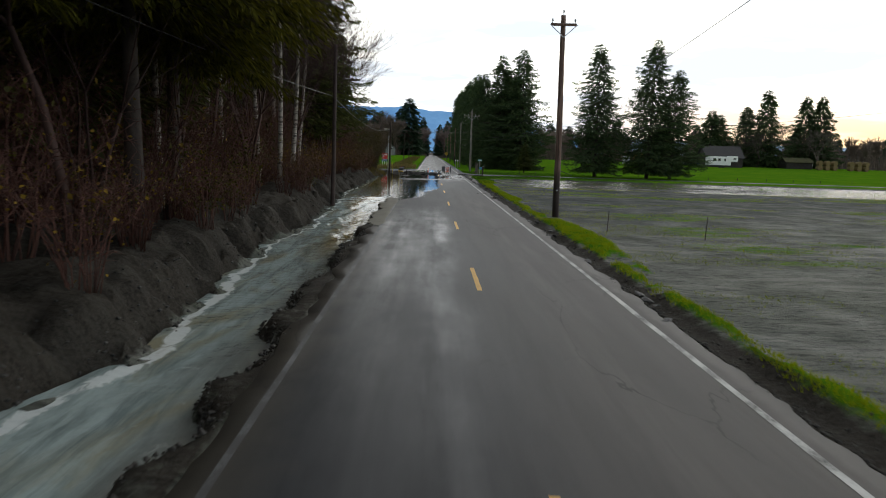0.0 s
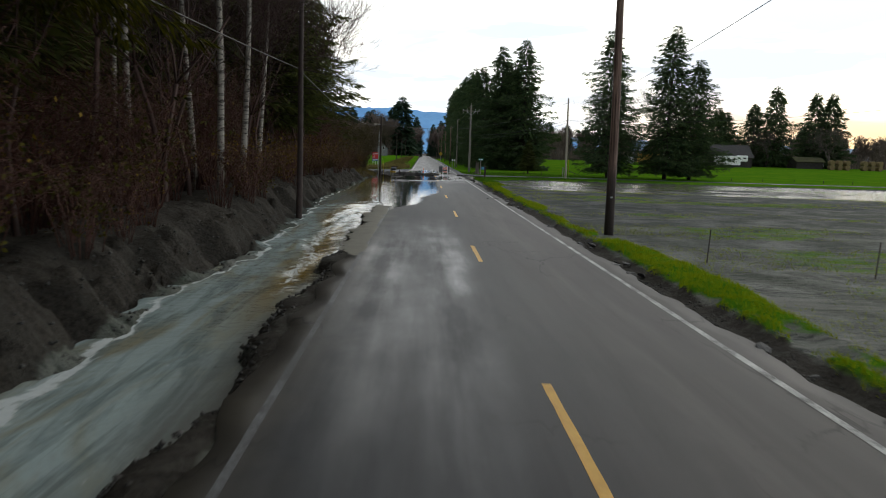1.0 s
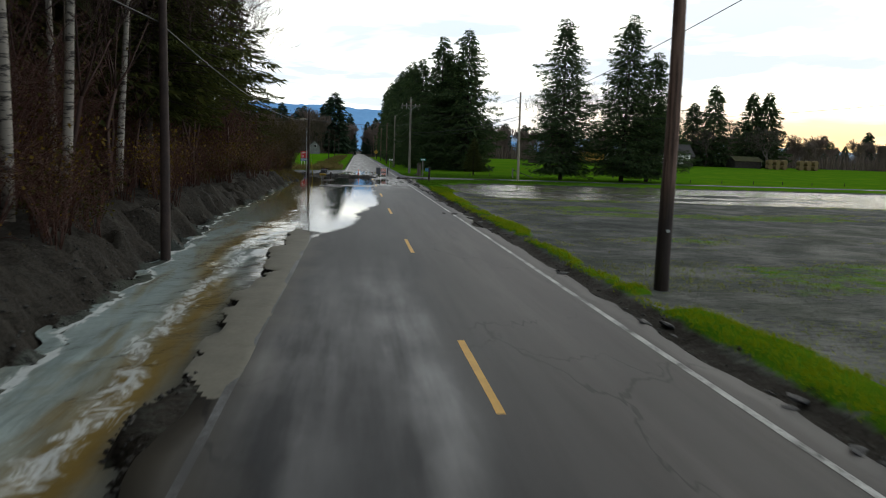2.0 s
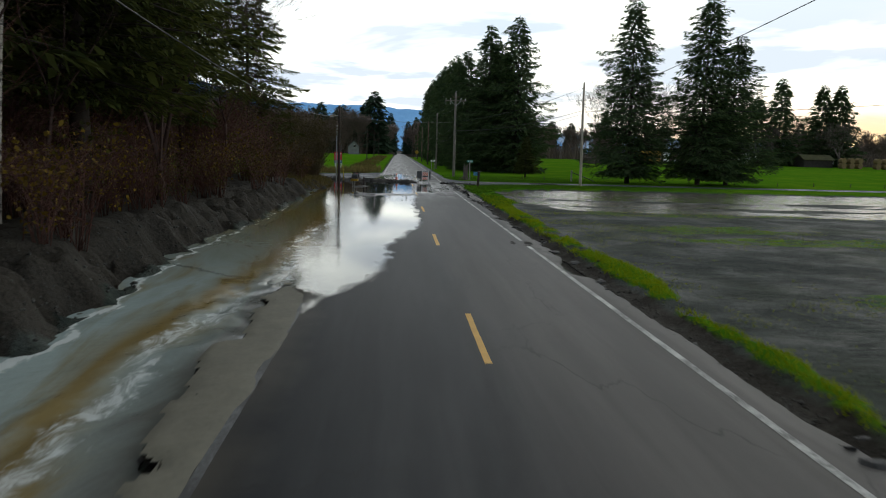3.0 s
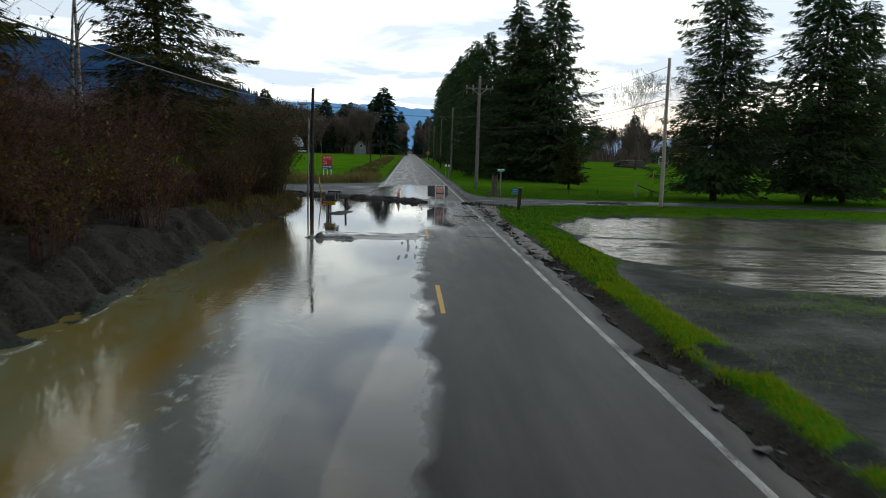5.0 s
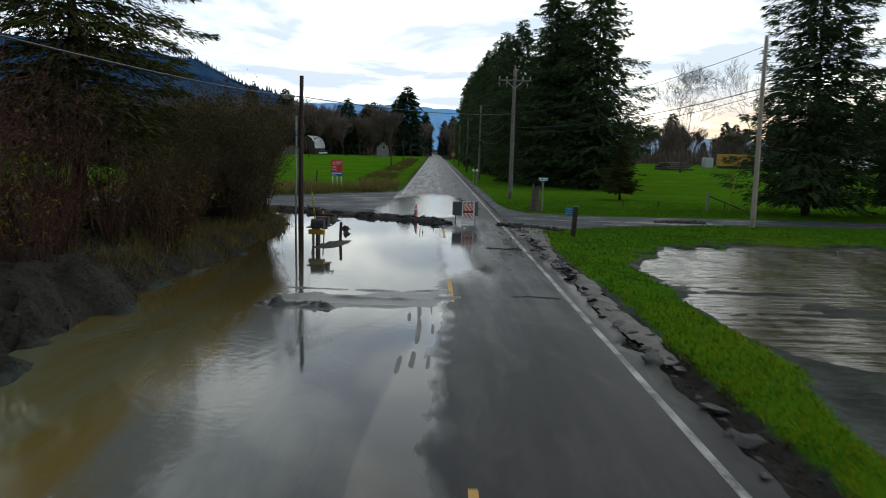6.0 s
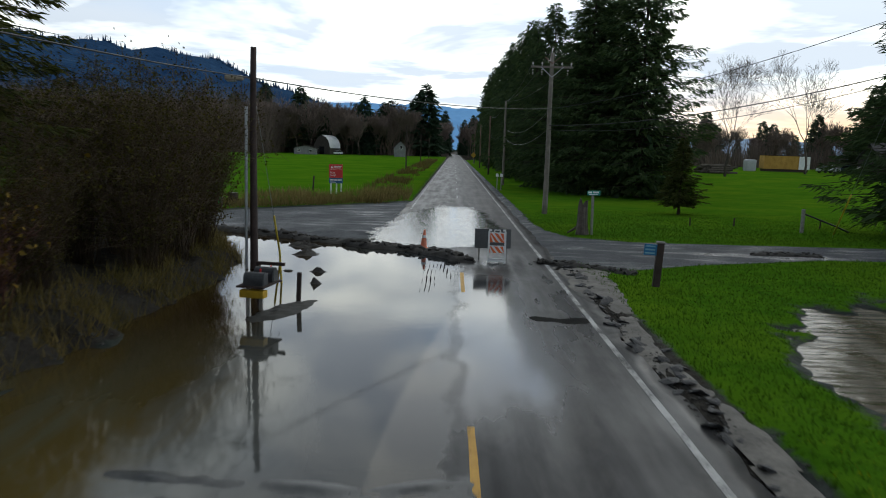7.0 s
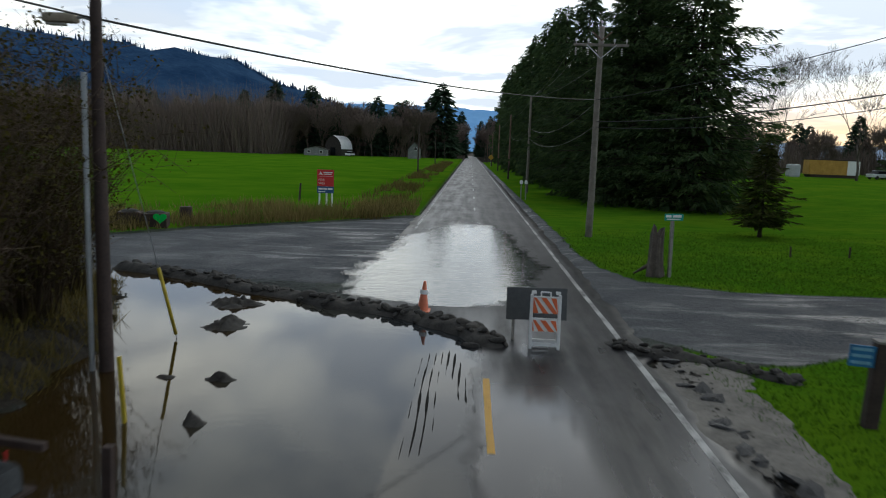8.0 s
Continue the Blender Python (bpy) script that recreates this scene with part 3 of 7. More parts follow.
    strip = step(0.50, 0.85, e + (n2 - 0.5) * 0.7 - 0.25 * step(70, 76, y) * (1 - step(88, 91, y))) * (1 - step(0.7, 1.2, (e - 0.4) / wide + (n1 - 0.5) * 0.5)) * np.maximum(step(0.30, 0.44, fbm(x * 1.1, y * 0.5, 67)), step(62, 68, y))
    low = -0.06 + (n1 - 0.5) * 0.10 + (n2 - 0.5) * 0.05
    shore = field_shore(x)
    lawn = step(0.0, 2.2, y - shore + (n2 - 0.5) * 3.0 + (n1 - 0.5) * 2.5)
    pool = step(0, 3.5, y - np.interp(x, [4, 6.4, 8.4, 12, 40], [77, 69.5, 65, 63.5, 62]) + (n1 - 0.5) * 7) * (1 - lawn)
    low = low + (n3 - 0.5) * 0.06 * pool + pool * ((fbm(x * 0.09, y * 0.8, 63) - 0.5) * 0.26 - 0.11 - 0.06 * step(76, 82, y)) * step(4.6, 5.8, x)
    zr = low + strip * 0.14 * (0.6 + n2) - 0.05 * step(0.0, 0.2, e) * (1 - step(0.35, 0.7, e)) * n3 * 2
    zr = zr * (1 - lawn) + lawn * (0.03 + (n1 - 0.5) * 0.08)
    zr = zr + step(15, 40, x) * np.clip((y - 108) * 0.0145, 0, 1.8) + np.clip((y - 108) * 0.003, 0, 1.0) * step(3.3, 12, x) * (1 - step(15, 40, x))
    rn, rs = np.interp(x, RIGHT_N_X, RIGHT_N_Y), np.interp(x, RIGHT_S_X, RIGHT_S_Y)
    drive = step(-0.5, 0.5, y - rs) * (1 - step(-0.5, 0.5, y - rn))
    zr = zr * (1 - drive) - 0.012 * drive
    edge = 1 - step(0.0, 0.35, e)
    zr = zr * (1 - edge) - 0.02 * edge
    z = np.where(east, zr, z)
    weeds = step(0.46, 0.62, fbm(x * 0.10, y * 0.28, 51)) * 0.52 * step(6, 10, x) * (1 - pool)
    gr = np.maximum(np.maximum(strip, lawn * step(0.5, 1.0, e)), weeds)
    grass = np.where(east, gr * (1 - drive), grass)
    gravel = np.where(east, np.maximum(drive, (1 - step(0.5, 0.9, e)) * step(100, 106, y)), gravel)
    # crumbled dark soil beside the asphalt
    litter = np.where(east & (y < 92), np.maximum(litter, 0.75 * (1 - step(0.60, 0.95, e))), litter)
    litter = np.where(west & (x > er - 0.1) & (y < 46), np.maximum(litter, 0.62), litter)
    litter = np.where(west & (x < el), np.maximum(litter, 0.72 * step(-0.1, 0.4, d) * (1 - far)), litter)
    # far woods stand on dark litter
    wood = step(330, 345, y)
    litter = np.maximum(litter, wood)
    return z, grass, gravel, litter


def grow(start, end, first, ratio):
    out, d = [start], first
    while abs(out[-1] - start) < abs(end - start):
        out.append(out[-1] + d * (1 if end > start else -1))
        d *= ratio
    return out


def build_ground():
    xs = grow(-13, -3500, 0.5, 1.13)[:0:-1] + list(np.arange(-13, -9, 0.25)) + list(np.arange(-9, -5.2, 0.11)) + list(np.arange(-5.2, 13, 0.25)) + grow(13, 3500, 0.35, 1.075)
    ys = grow(-8, -600, 0.6, 1.3)[:0:-1] + list(np.arange(-8, 122, 0.2)) + grow(122, 4000, 0.5, 1.10)
    gx, gy = np.meshgrid(np.array(xs), np.array(ys))
    z, g, a, f = land(gx, gy)
    under_road = (np.abs(gx) <= 3.3) & (gy < 620)
    z = np.where(under_road, -0.08, z)
    verts = np.stack([gx, gy, z], -1).reshape(-1, 3)
    w, h = len(xs), len(ys)
    i = (np.arange(h - 1)[:, None] * w + np.arange(w - 1)[None, :]).ravel()
    me = quick_mesh("ground", verts, np.stack([i, i + 1, i + 1 + w, i + w], 1), GROUND, True)
    zone = me.color_attributes.new("zone", "FLOAT_COLOR", "POINT")
    zone.data.foreach_set("color", np.stack([g, a, f, np.ones_like(g)], -1).astype(np.float32).ravel())
    ob = new("ground", me)
    return tagged(ob, "muddy flooded ground with grass verges, meadows and gravel lanes", "ground", kind="structure")


build_ground()


def strip_mesh(name, x0, x1, y0, y1, z, mat, dy=1.0, wob=0.0, seed=0, nx=2):
    """A flat band along the road with uneven edges."""
    ys = np.arange(y0, y1 + dy * 0.5, dy)
    l = x0 + (fbm(ys * 0.9, ys * 0, seed, 3) - 0.5) * wob
    r = x1 + (fbm(ys * 0.9, ys * 0 + 7.7, seed + 3, 3) - 0.5) * wob
    u = np.linspace(0, 1, nx)
    gx = l[:, None] * (1 - u) + r[:, None] * u
    gy = np.repeat(ys[:, None], nx, 1)
    verts = np.stack([gx, gy, np.full(gx.shape, z)], -1).reshape(-1, 3)
    i = (np.arange(len(ys) - 1)[:, None] * nx + np.arange(nx - 1)[None, :]).ravel()
    return quick_mesh(name, verts, np.stack([i, i + 1, i + 1 + nx, i + nx], 1), mat)


def build_road():
    ys = np.concatenate([np.arange(-40, 125, 0.25), np.arange(125, 640, 4.0)])
    l = -3.45 + (fbm(ys * 0.8, ys * 0, 3, 4) - 0.5) * 0.45
    r = 3.42 + (fbm(ys * 1.1, ys * 0 + 3, 5, 4) - 0.5) * 0.34
    bite = np.maximum(0, vnoise(ys * 0.7, ys * 0, 77) - 0.78) * 1.6
    r = r - bite * ((ys > 40) & (ys < 96))
    cols = [l, l + 0.02] + [l * (1 - u) + r * u for u in np.linspace(0.05, 0.95, 12)] + [r - 0.02, r]
    zs = [-0.10, 0.0] + [0.0] * 12 + [0.0, -0.10]
    n = len(cols)
    verts = np.stack([np.stack(cols, 1), np.repeat(ys[:, None], n, 1), np.repeat(np.array(zs)[None], len(ys), 0)], -1).reshape(-1, 3)
    i = (np.arange(len(ys) - 1)[:, None] * n + np.arange(n - 1)[None, :]).ravel()
    road = new("road", quick_mesh("road", verts, np.stack([i, i + 1, i + 1 + n, i + n], 1), ASPHALT))
    tagged(road, "wet two-lane asphalt road with broken muddy edges", "road", kind="structure")
    for k in range(-2, 40):
        y = 17 + 12.192 * (k - 1)
        me = strip_mesh("centre_dash", -0.055, 0.055, y - 3.05, y, 0.004, YELLOW_PAINT if k < 9 else WHITE_PAINT, 0.25, 0.03, k)
        under("centre_dash", me, road, "worn yellow painted dash" if k < 9 else "worn pale painted dash")
    under("edge_line", strip_mesh("edge_line", 2.86, 2.97, -40, 51.0, 0.004, WHITE_PAINT, 0.4, 0.03, 4), road, "worn white painted line")
    under("edge_line", strip_mesh("edge_line", 2.86, 2.98, 52.1, 600, 0.004, WHITE_PAINT, 0.4, 0.03, 14), road, "worn white painted line")
    under("edge_line", strip_mesh("edge_line", -3.12, -3.03, -40, 42, 0.004, FADED_PAINT, 0.4, 0.03, 24), road, "faded white painted line")
    under("edge_line", strip_mesh("edge_line", -3.07, -2.94, 112, 600, 0.004, WHITE_PAINT, 0.4, 0.03, 34), road, "white painted line")


build_road()

SHORE_Y = [41.2, 42.2, 44.4, 46, 49, 51.7, 53, 55.4, 57, 62, 66.6, 70, 76, 84, 91.7, 93.2]
SHORE_X = [-3.0, -2.85, -1.9, -1.7, -1.55, -1.45, -0.9, -0.55, -0.35, -0.35, -0.4, -0.25, -0.15, -0.15, -0.15, -0.1]


def sheet(name, ys, xl, xr, zf, mat, nx, foam=None, depth=None):
    u = np.linspace(0, 1, nx)
    gx = xl[:, None] * (1 - u) + xr[:, None] * u
    gy = np.repeat(ys[:, None], nx, 1)
    gz = zf(gx, gy)
    verts = np.stack([gx, gy, gz], -1).reshape(-1, 3)
    i = (np.arange(len(ys) - 1)[:, None] * nx + np.arange(nx - 1)[None, :]).ravel()
    me = quick_mesh(name, verts, np.stack([i, i + 1, i + 1 + nx, i + nx], 1), mat, True)
    at = me.attributes.new("foam", "FLOAT", "POINT")
    dp = me.attributes.new("depth", "FLOAT", "POINT")
    dp.data.foreach_set("value", (np.ones(gx.shape) * 2 if depth is None else depth(gx, gy)).astype(np.float32).ravel())
    if foam is not None:
        at.data.foreach_set("value", foam(gx, gy).astype(np.float32).ravel())
    return me


def build_water():
    ys = np.arange(-12, 49.0, 0.16)

    def rough(y):
        return step(18, 27, y) * (1 - step(40, 47, y)) + 0.5 * (1 - step(10, 20, y))

    def zf(x, y):
        # a lively surface in the narrow part, with a chain of standing waves
        lane = np.exp(-((x + 4.7 + 0.4 * np.sin(y * 0.23)) / 0.7) ** 2)
        return water_z(y) + 0.004 + (fbm(x * 2.2, y * 1.4, 61) - 0.5) * 0.16 * rough(y) * (0.3 + lane) + (fbm(x * 0.8, y * 0.5, 62) - 0.5) * 0.05 * (1 - step(40, 46, y))

    def foam(x, y):
        lane = np.exp(-((x + 4.65 + 0.30 * np.sin(y * 0.23) + (fbm(y * 0.5, y * 0, 64) - 0.5) * 0.8) / 0.36) ** 2)
        rim = np.exp(-((x - bank_edge(y)) / 0.16) ** 2)
        return np.clip(lane * rough(y) * 0.78 * step(17, 22, y) + rim * 0.95 + 0.22 * (1 - step(16, 24, y)), 0, 1)

    st = new("stream", sheet("stream", ys, bank_edge(ys) - 0.35, ditch_edge(ys) + 0.12, zf, STREAM, 26, foam))
    tagged(st, "silty brown flood stream with foam along the road", "stream", kind="structure")
    ys = np.arange(41.2, 98.6, 0.16)
    xr = np.interp(ys, SHORE_Y, SHORE_X) + (fbm(ys * 0.9, ys * 0, 71, 4) - 0.5) * 0.5 * step(41, 44, ys)
    xr = xr + 0.25
    xr = np.where(ys > 93.2, np.interp(ys, [93.2, 94.0, 95.0, 96.5, 98.6], [-0.1, -1.0, -3.0, -6.0, -8.5]), xr)
    xl = np.where(ys < 42.3, -3.08 + (fbm(ys * 0.8, ys * 0, 72, 4) - 0.5) * 0.5, 0)
    mergey = step(42.3, 47.0, ys)
    xl = np.where(ys < 42.3, xl, (-3.1 * (1 - mergey) + (bank_edge(ys) - 0.4) * mergey))

    def pond_foam(x, y):
        lane = np.exp(-((x + 4.1 + 0.3 * np.sin(y * 0.4)) / 0.45) ** 2)
        rim = np.exp(-((x - bank_edge(y)) / 0.14) ** 2)
        return np.clip(lane * (1 - step(58, 74, y)) * 0.55 + rim * 0.85 * (1 - step(62, 74, y)), 0, 1)

    pd = new("pond", sheet("pond", ys, xl, xr, lambda x, y: 0.007 + water_z(y) * (1 - step(-3.9, -3.4, x)), POND, 30, pond_foam, lambda x, y: np.where(y < 93.0, np.minimum(np.interp(y, ys, xr) - x, np.where(y < 47.5, (x - np.interp(y, ys, xl)) * 0.9 + step(45.5, 47.5, y), 9)), 2.0)))
    tagged(pd, "still muddy flood water lying over one lane of the road", "flood water", kind="structure")
    ys = np.arange(95.5, 117, 0.2)
    l = -0.3 + np.interp(ys, [95.5, 96.5, 98.1, 107, 111.3, 117], [-1.5, -3.6, -4.1, -3.6, -2.8, -1.2]) + (fbm(ys * 0.8, ys * 0, 73, 4) - 0.5) * 0.9
    r = 0.4 + np.interp(ys, [95.5, 97, 101.7, 106.9, 115.3, 117], [-0.2, 1.3, 2.2, 1.8, 1.0, -0.6]) + (fbm(ys * 0.8, ys * 0 + 5, 74, 4) - 0.5) * 0.9
    fl = new("puddle", sheet("puddle", ys, l, r, lambda x, y: 0 * x + 0.007, RIPPLED, 40, None, lambda x, y: np.minimum(np.minimum(x - np.interp(y, ys, l), np.interp(y, ys, r) - x) * 0.55, (117 - y) * 0.13)))
    tagged(fl, "rippled shallow flood water crossing the road", "flood water", kind="structure")
    fw = new("field_water", sheet("field_water", np.arange(52, 92, 0.6), np.full(67, 4.3), np.full(67, 75.0), lambda x, y: 0 * x - 0.135, FIELD_WATER, 60))
    tagged(fw, "shallow brown flood water standing in the field", "flood water", kind="structure")


build_water()

# ---- trees ----


def kites(base, along, side, length, width, droop):
    """Flat pointed sprays, two triangles each, from arrays of starts and directions."""
    n = len(base)
    mid = base + along * (length * 0.45)[:, None]
    tip = base + along * length[:, None]
    tip[:, 2] -= droop * length
    v = np.stack([base, mid + side * width[:, None], tip, mid - side * width[:, None]], 1).reshape(-1, 3)
    i = np.arange(n)[:, None] * 4
    f = np.concatenate([i + [0, 1, 2], i + [0, 2, 3]], 0)
    return v, f


def unit(v):
    return v / np.maximum(np.linalg.norm(v, axis=1, keepdims=True), 1e-6)


def conifer_meshes(h, r, clear, limbs_n, sprays, mat, seed, droop=0.25, full=0.75, ragged=0.35, spray=0.5, slim=0.16, hang=(-0.9, 0.25), heart=0):
    """Trunk and crown of a fir: scattered drooping limbs, each a fan of small flat sprays."""
    rng = np.random.default_rng(seed)
    bend = rng.normal(0, 0.010 * h, 2)
    ks = np.linspace(0, 1, 7)
    stem = ([(bend[0] * k * k, bend[1] * k * k, h * k - 0.3 * (k == 0)) for k in ks], [0.012 * h * (1 - 0.95 * k) * (1.25 if k == 0 else 1) for k in ks])
    limbs, bases, alongs, sides, lens, wids = [], [], [], [], [], []
    for w in range(limbs_n):
        low = min(0.99, ((w + rng.random()) / limbs_n) ** 1.15)
        k = clear + (1 - clear) * low
        reach = r * (1 - low) ** full + 0.03 * r
        reach *= min(1.0, 0.6 + low * 3.0)
        a = w * 2.399 + rng.uniform(-0.5, 0.5)
        reach *= 0.72 + 0.52 * float(vnoise(math.cos(a) * 1.3 + 7 + k * 5, math.sin(a) * 1.3 + seed, seed))
        L = reach * (1 + rng.uniform(-ragged, ragged * 0.6)) * (1.25 if rng.random() < 0.06 else 1)
        lift = rng.uniform(0.0, 0.35) + 0.7 * max(0, low - 0.8) / 0.2
        drop = droop * rng.uniform(0.5, 1.4)
        ts = np.linspace(0, 1, 6)
        out = np.stack([math.cos(a) * L * ts, math.sin(a) * L * ts, h * k + L * (lift * ts - (lift + drop) * ts ** 2)], 1)
        out[:, 2] += L * 0.14 * np.maximum(0, ts - 0.75) / 0.25
        out[:, 0] += bend[0] * k * k
        out[:, 1] += bend[1] * k * k
        limbs.append((out[[0, 2, 5]], [0.004 * h * (1 - k) + 0.012, 0.0026 * h * (1 - k) + 0.008, 0.004]))
        m = max(6, int(sprays * (L / r) ** 1.1))
        t = rng.uniform(0.10, 1.0, m) ** 0.85
        p = np.stack([np.interp(t, ts, out[:, c]) for c in range(3)], 1)
        sgn = np.where(rng.random(m) < 0.5, -1.0, 1.0)
        off = sgn * rng.random(m) * L * 0.30 * np.minimum(1, (1.08 - t) * 1.8)
        p += np.stack([-math.sin(a) * off + math.cos(a) * np.abs(off) * 0.6, math.cos(a) * off + math.sin(a) * np.abs(off) * 0.6, -np.abs(off) * rng.uniform(0.1, 0.7, m)], 1)
        ang = a + sgn * rng.uniform(0.1, 1.0, m)
        d = np.stack([np.cos(ang), np.sin(ang), rng.uniform(*hang, m)], 1)
        l = spray * rng.uniform(0.5, 1.3, m)
        side = unit(np.stack([-np.sin(ang), np.cos(ang), rng.normal(0, 0.6, m)], 1))
        bases.append(p), alongs.append(unit(d)), sides.append(side), lens.append(l), wids.append(l * rng.uniform(0.7, 1.3, m) * slim)
    if heart:
        # shaded twigs close to the trunk
        t = rng.random(heart) ** 1.3
        a = rng.uniform(0, 2 * math.pi, heart)
        k = clear + (0.94 - clear) * t
        q = (r * (1 - t) ** full * 0.62 + 0.02 * r) * rng.uniform(0.1, 1.0, heart)
        p = np.stack([np.cos(a) * q + bend[0] * k * k, np.sin(a) * q + bend[1] * k * k, h * k], 1)
        d = unit(np.stack([np.cos(a), np.sin(a), rng.uniform(-0.8, 0.4, heart)], 1))
        l = spray * rng.uniform(1.2, 2.4, heart)
        bases.append(p), alongs.append(d), sides.append(unit(np.stack([-np.sin(a), np.cos(a), rng.normal(0, 0.8, heart)], 1))), lens.append(l), wids.append(l * 0.26)
    # the leader
    m = 30
    p = np.stack([np.full(m, bend[0]), np.full(m, bend[1]), h * rng.uniform(0.93, 1.0, m)], 1)
    ang = rng.uniform(0, 2 * math.pi, m)
    d = unit(np.stack([np.cos(ang), np.sin(ang), rng.uniform(0.2, 1.2, m)], 1))
    bases.append(p), alongs.append(d), sides.append(unit(np.stack([-np.sin(ang), np.cos(ang), 0 * ang], 1)))
    lens.append(np.full(m, spray * 0.8)), wids.append(np.full(m, spray * 0.14))
    v, f = kites(np.concatenate(bases), np.concatenate(alongs), np.concatenate(sides), np.concatenate(lens), np.concatenate(wids), 0.25)
    tv, tf = tube(stem[0], stem[1], 8)
    lv, lf = tubes(limbs, 3)
    o = len(tv)
    tm = mesh_of("trunk", tv + lv, tf + [tuple(i + o for i in q) for q in lf], BARK, True)
    return tm, quick_mesh("crown", v, f, mat)


def conifer(x, y, z, meshes, label, category="fir tree", group="", turn=0.0, scale=(1, 1, 1), name="fir_tree"):
    m = pose(x, y, z, 0, 0, turn) @ Matrix.Diagonal((*scale, 1))
    t = thing(name, m, label, category, group)
    under("trunk", meshes[0], t)
    under("crown", meshes[1], t)
    return t


def limb(parts, p, d, length, radius, depth, rng, spread, up, forks):
    """Grows one limb and its forks into a list of tubes."""
    steps = 3
    pts, rad = [p.copy()], [radius]
    for k in range(steps):
        d = (d + Vector((rng.normal(0, 0.10), rng.normal(0, 0.10), rng.normal(0, 0.06) + up))).normalized()
        p = p + d * (length / steps)
        pts.append(p.copy())
        rad.append(radius * (1 - 0.45 * (k + 1) / steps))
    parts.append((pts, rad))
    if depth == 0:
        return
    turn = rng.uniform(0, 6.28)
    ref = d.cross(Vector((0.3, 0.2, 1))).normalized()
    for f in range(forks):
        a = turn + f * 6.283 / forks + rng.uniform(-0.5, 0.5)
        q = Matrix.Rotation(a, 3, d) @ ref
        s = spread * rng.uniform(0.6, 1.2)
        k = steps if f < 2 else int(rng.integers(1, steps + 1))
        limb(parts, pts[k].copy(), (d * math.cos(s) + q * math.sin(s)).normalized(), length * rng.uniform(0.62, 0.85), rad[k] * 0.68, depth - 1, rng, spread, up, forks)


def bare_mesh(h, seed, depth=4, forks=3, spread=0.55, up=0.04, trunk=0.25, mat=None, thick=0.018, fine=0.010):
    """A leafless tree: trunk and limbs down to twigs."""
    rng = np.random.default_rng(seed)
    parts = []
    limb(parts, Vector((0, 0, -0.2)), Vector((0, 0, 1)), h * trunk, h * thick, depth, rng, spread, up, forks)
    top = max(q[2] for pts, _ in parts for q in pts)
    s = h / top
    parts = [([q * s for q in pts], [max(x, fine) for x in rad]) for pts, rad in parts]
    v, f = tubes(parts, 3)
    return mesh_of("branch_work", v, f, mat or GREY_BARK, True)


def shrub_meshes(h, r, stems, seed, twig, leaf=None, leaves=0, leafsize=0.07, arch=0.5):
    """A thicket plant: arching stems with side twigs, and loose leaves."""
    rng = np.random.default_rng(seed)
    parts, spots = [], []
    for s in range(stems):
        a = rng.uniform(0, 2 * math.pi)
        out = rng.uniform(0.2, 1.0) * r
        top = h * rng.uniform(0.55, 1.0)
        b = Vector((math.cos(a) * r * 0.25 * rng.random(), math.sin(a) * r * 0.25 * rng.random(), -0.1))
        pts = []
        for k in range(5):
            t = k / 4
            pts.append(b + Vector((math.cos(a) * out * t ** 1.5 + rng.normal(0, 0.05), math.sin(a) * out * t ** 1.5 + rng.normal(0, 0.05), top * (t * (1 + arch) - arch * t * t))))
        parts.append((pts, [0.016, 0.013, 0.010, 0.007, 0.004]))
        spots += pts[1:]
        for q in range(5):
            k = rng.integers(1, 5)
            p = pts[k]
            e = p + Vector((rng.normal(0, 0.35), rng.normal(0, 0.35), rng.normal(0.25, 0.25))) * (h * 0.28)
            m = (p + e) / 2 + Vector((rng.normal(0, 0.05), rng.normal(0, 0.05), 0.05))
            parts.append(([p, m, e], [0.008, 0.006, 0.003]))
            spots += [m, e]
            for w in range(2):
                g = m + Vector((rng.normal(0, 0.3), rng.normal(0, 0.3), rng.normal(0.15, 0.25))) * (h * 0.16)
                parts.append(([m, g], [0.005, 0.003]))
                spots.append(g)
    v, f = tubes(parts, 3)
    tm = mesh_of("stalk", v, f, twig, True)
    cm = None
    if leaf is not None and leaves:
        idx = rng.integers(0, len(spots), leaves)
        base = np.array([spots[i] for i in idx]) + rng.normal(0, 0.10, (leaves, 3))
        d = unit(rng.normal(0, 1, (leaves, 3)))
        side = unit(np.cross(d, rng.normal(0, 1, (leaves, 3))))
        l = leafsize * rng.uniform(0.6, 1.5, leaves)
        lv, lf = kites(base, d, side, l, l * 0.36, 0.2)
        cm = quick_mesh("foliage", lv, lf, leaf)
    return tm, cm


def shrub(x, y, z, meshes, label, group="", turn=0.0, scale=(1, 1, 1), name="shrub", category="shrub"):
    t = thing(name, pose(x, y, z, 0, 0, turn) @ Matrix.Diagonal((*scale, 1)), label, category, group)
    under("stalk", meshes[0], t)
    if meshes[1]:
        under("foliage", meshes[1], t)
    return t


def height(x, y):
    return float(land(np.array([x]), np.array([y]))[0][0])


FIR_BIG = [conifer_meshes(20.0, 5.0, 0.045, 330, 150, NEEDLES, 100 + k, 0.20, 0.60, 0.60, 0.40, 0.11, (-0.6, 0.35), 1300) for k in range(3)]
FIR_ROW = [conifer_meshes(20.0, 5.0, 0.015, 330, 160, ROW_NEEDLES, 120 + k, 0.16, 0.62, 0.65, 0.44, 0.12, (-0.6, 0.35), 900) for k in range(3)]
FIR_MID = [conifer_meshes(20.0, 5.0, 0.03, 210, 60, NEEDLES, 150 + k, 0.20, 0.72, 0.55, 0.80, 0.13, (-0.6, 0.3), 500) for k in range(3)]
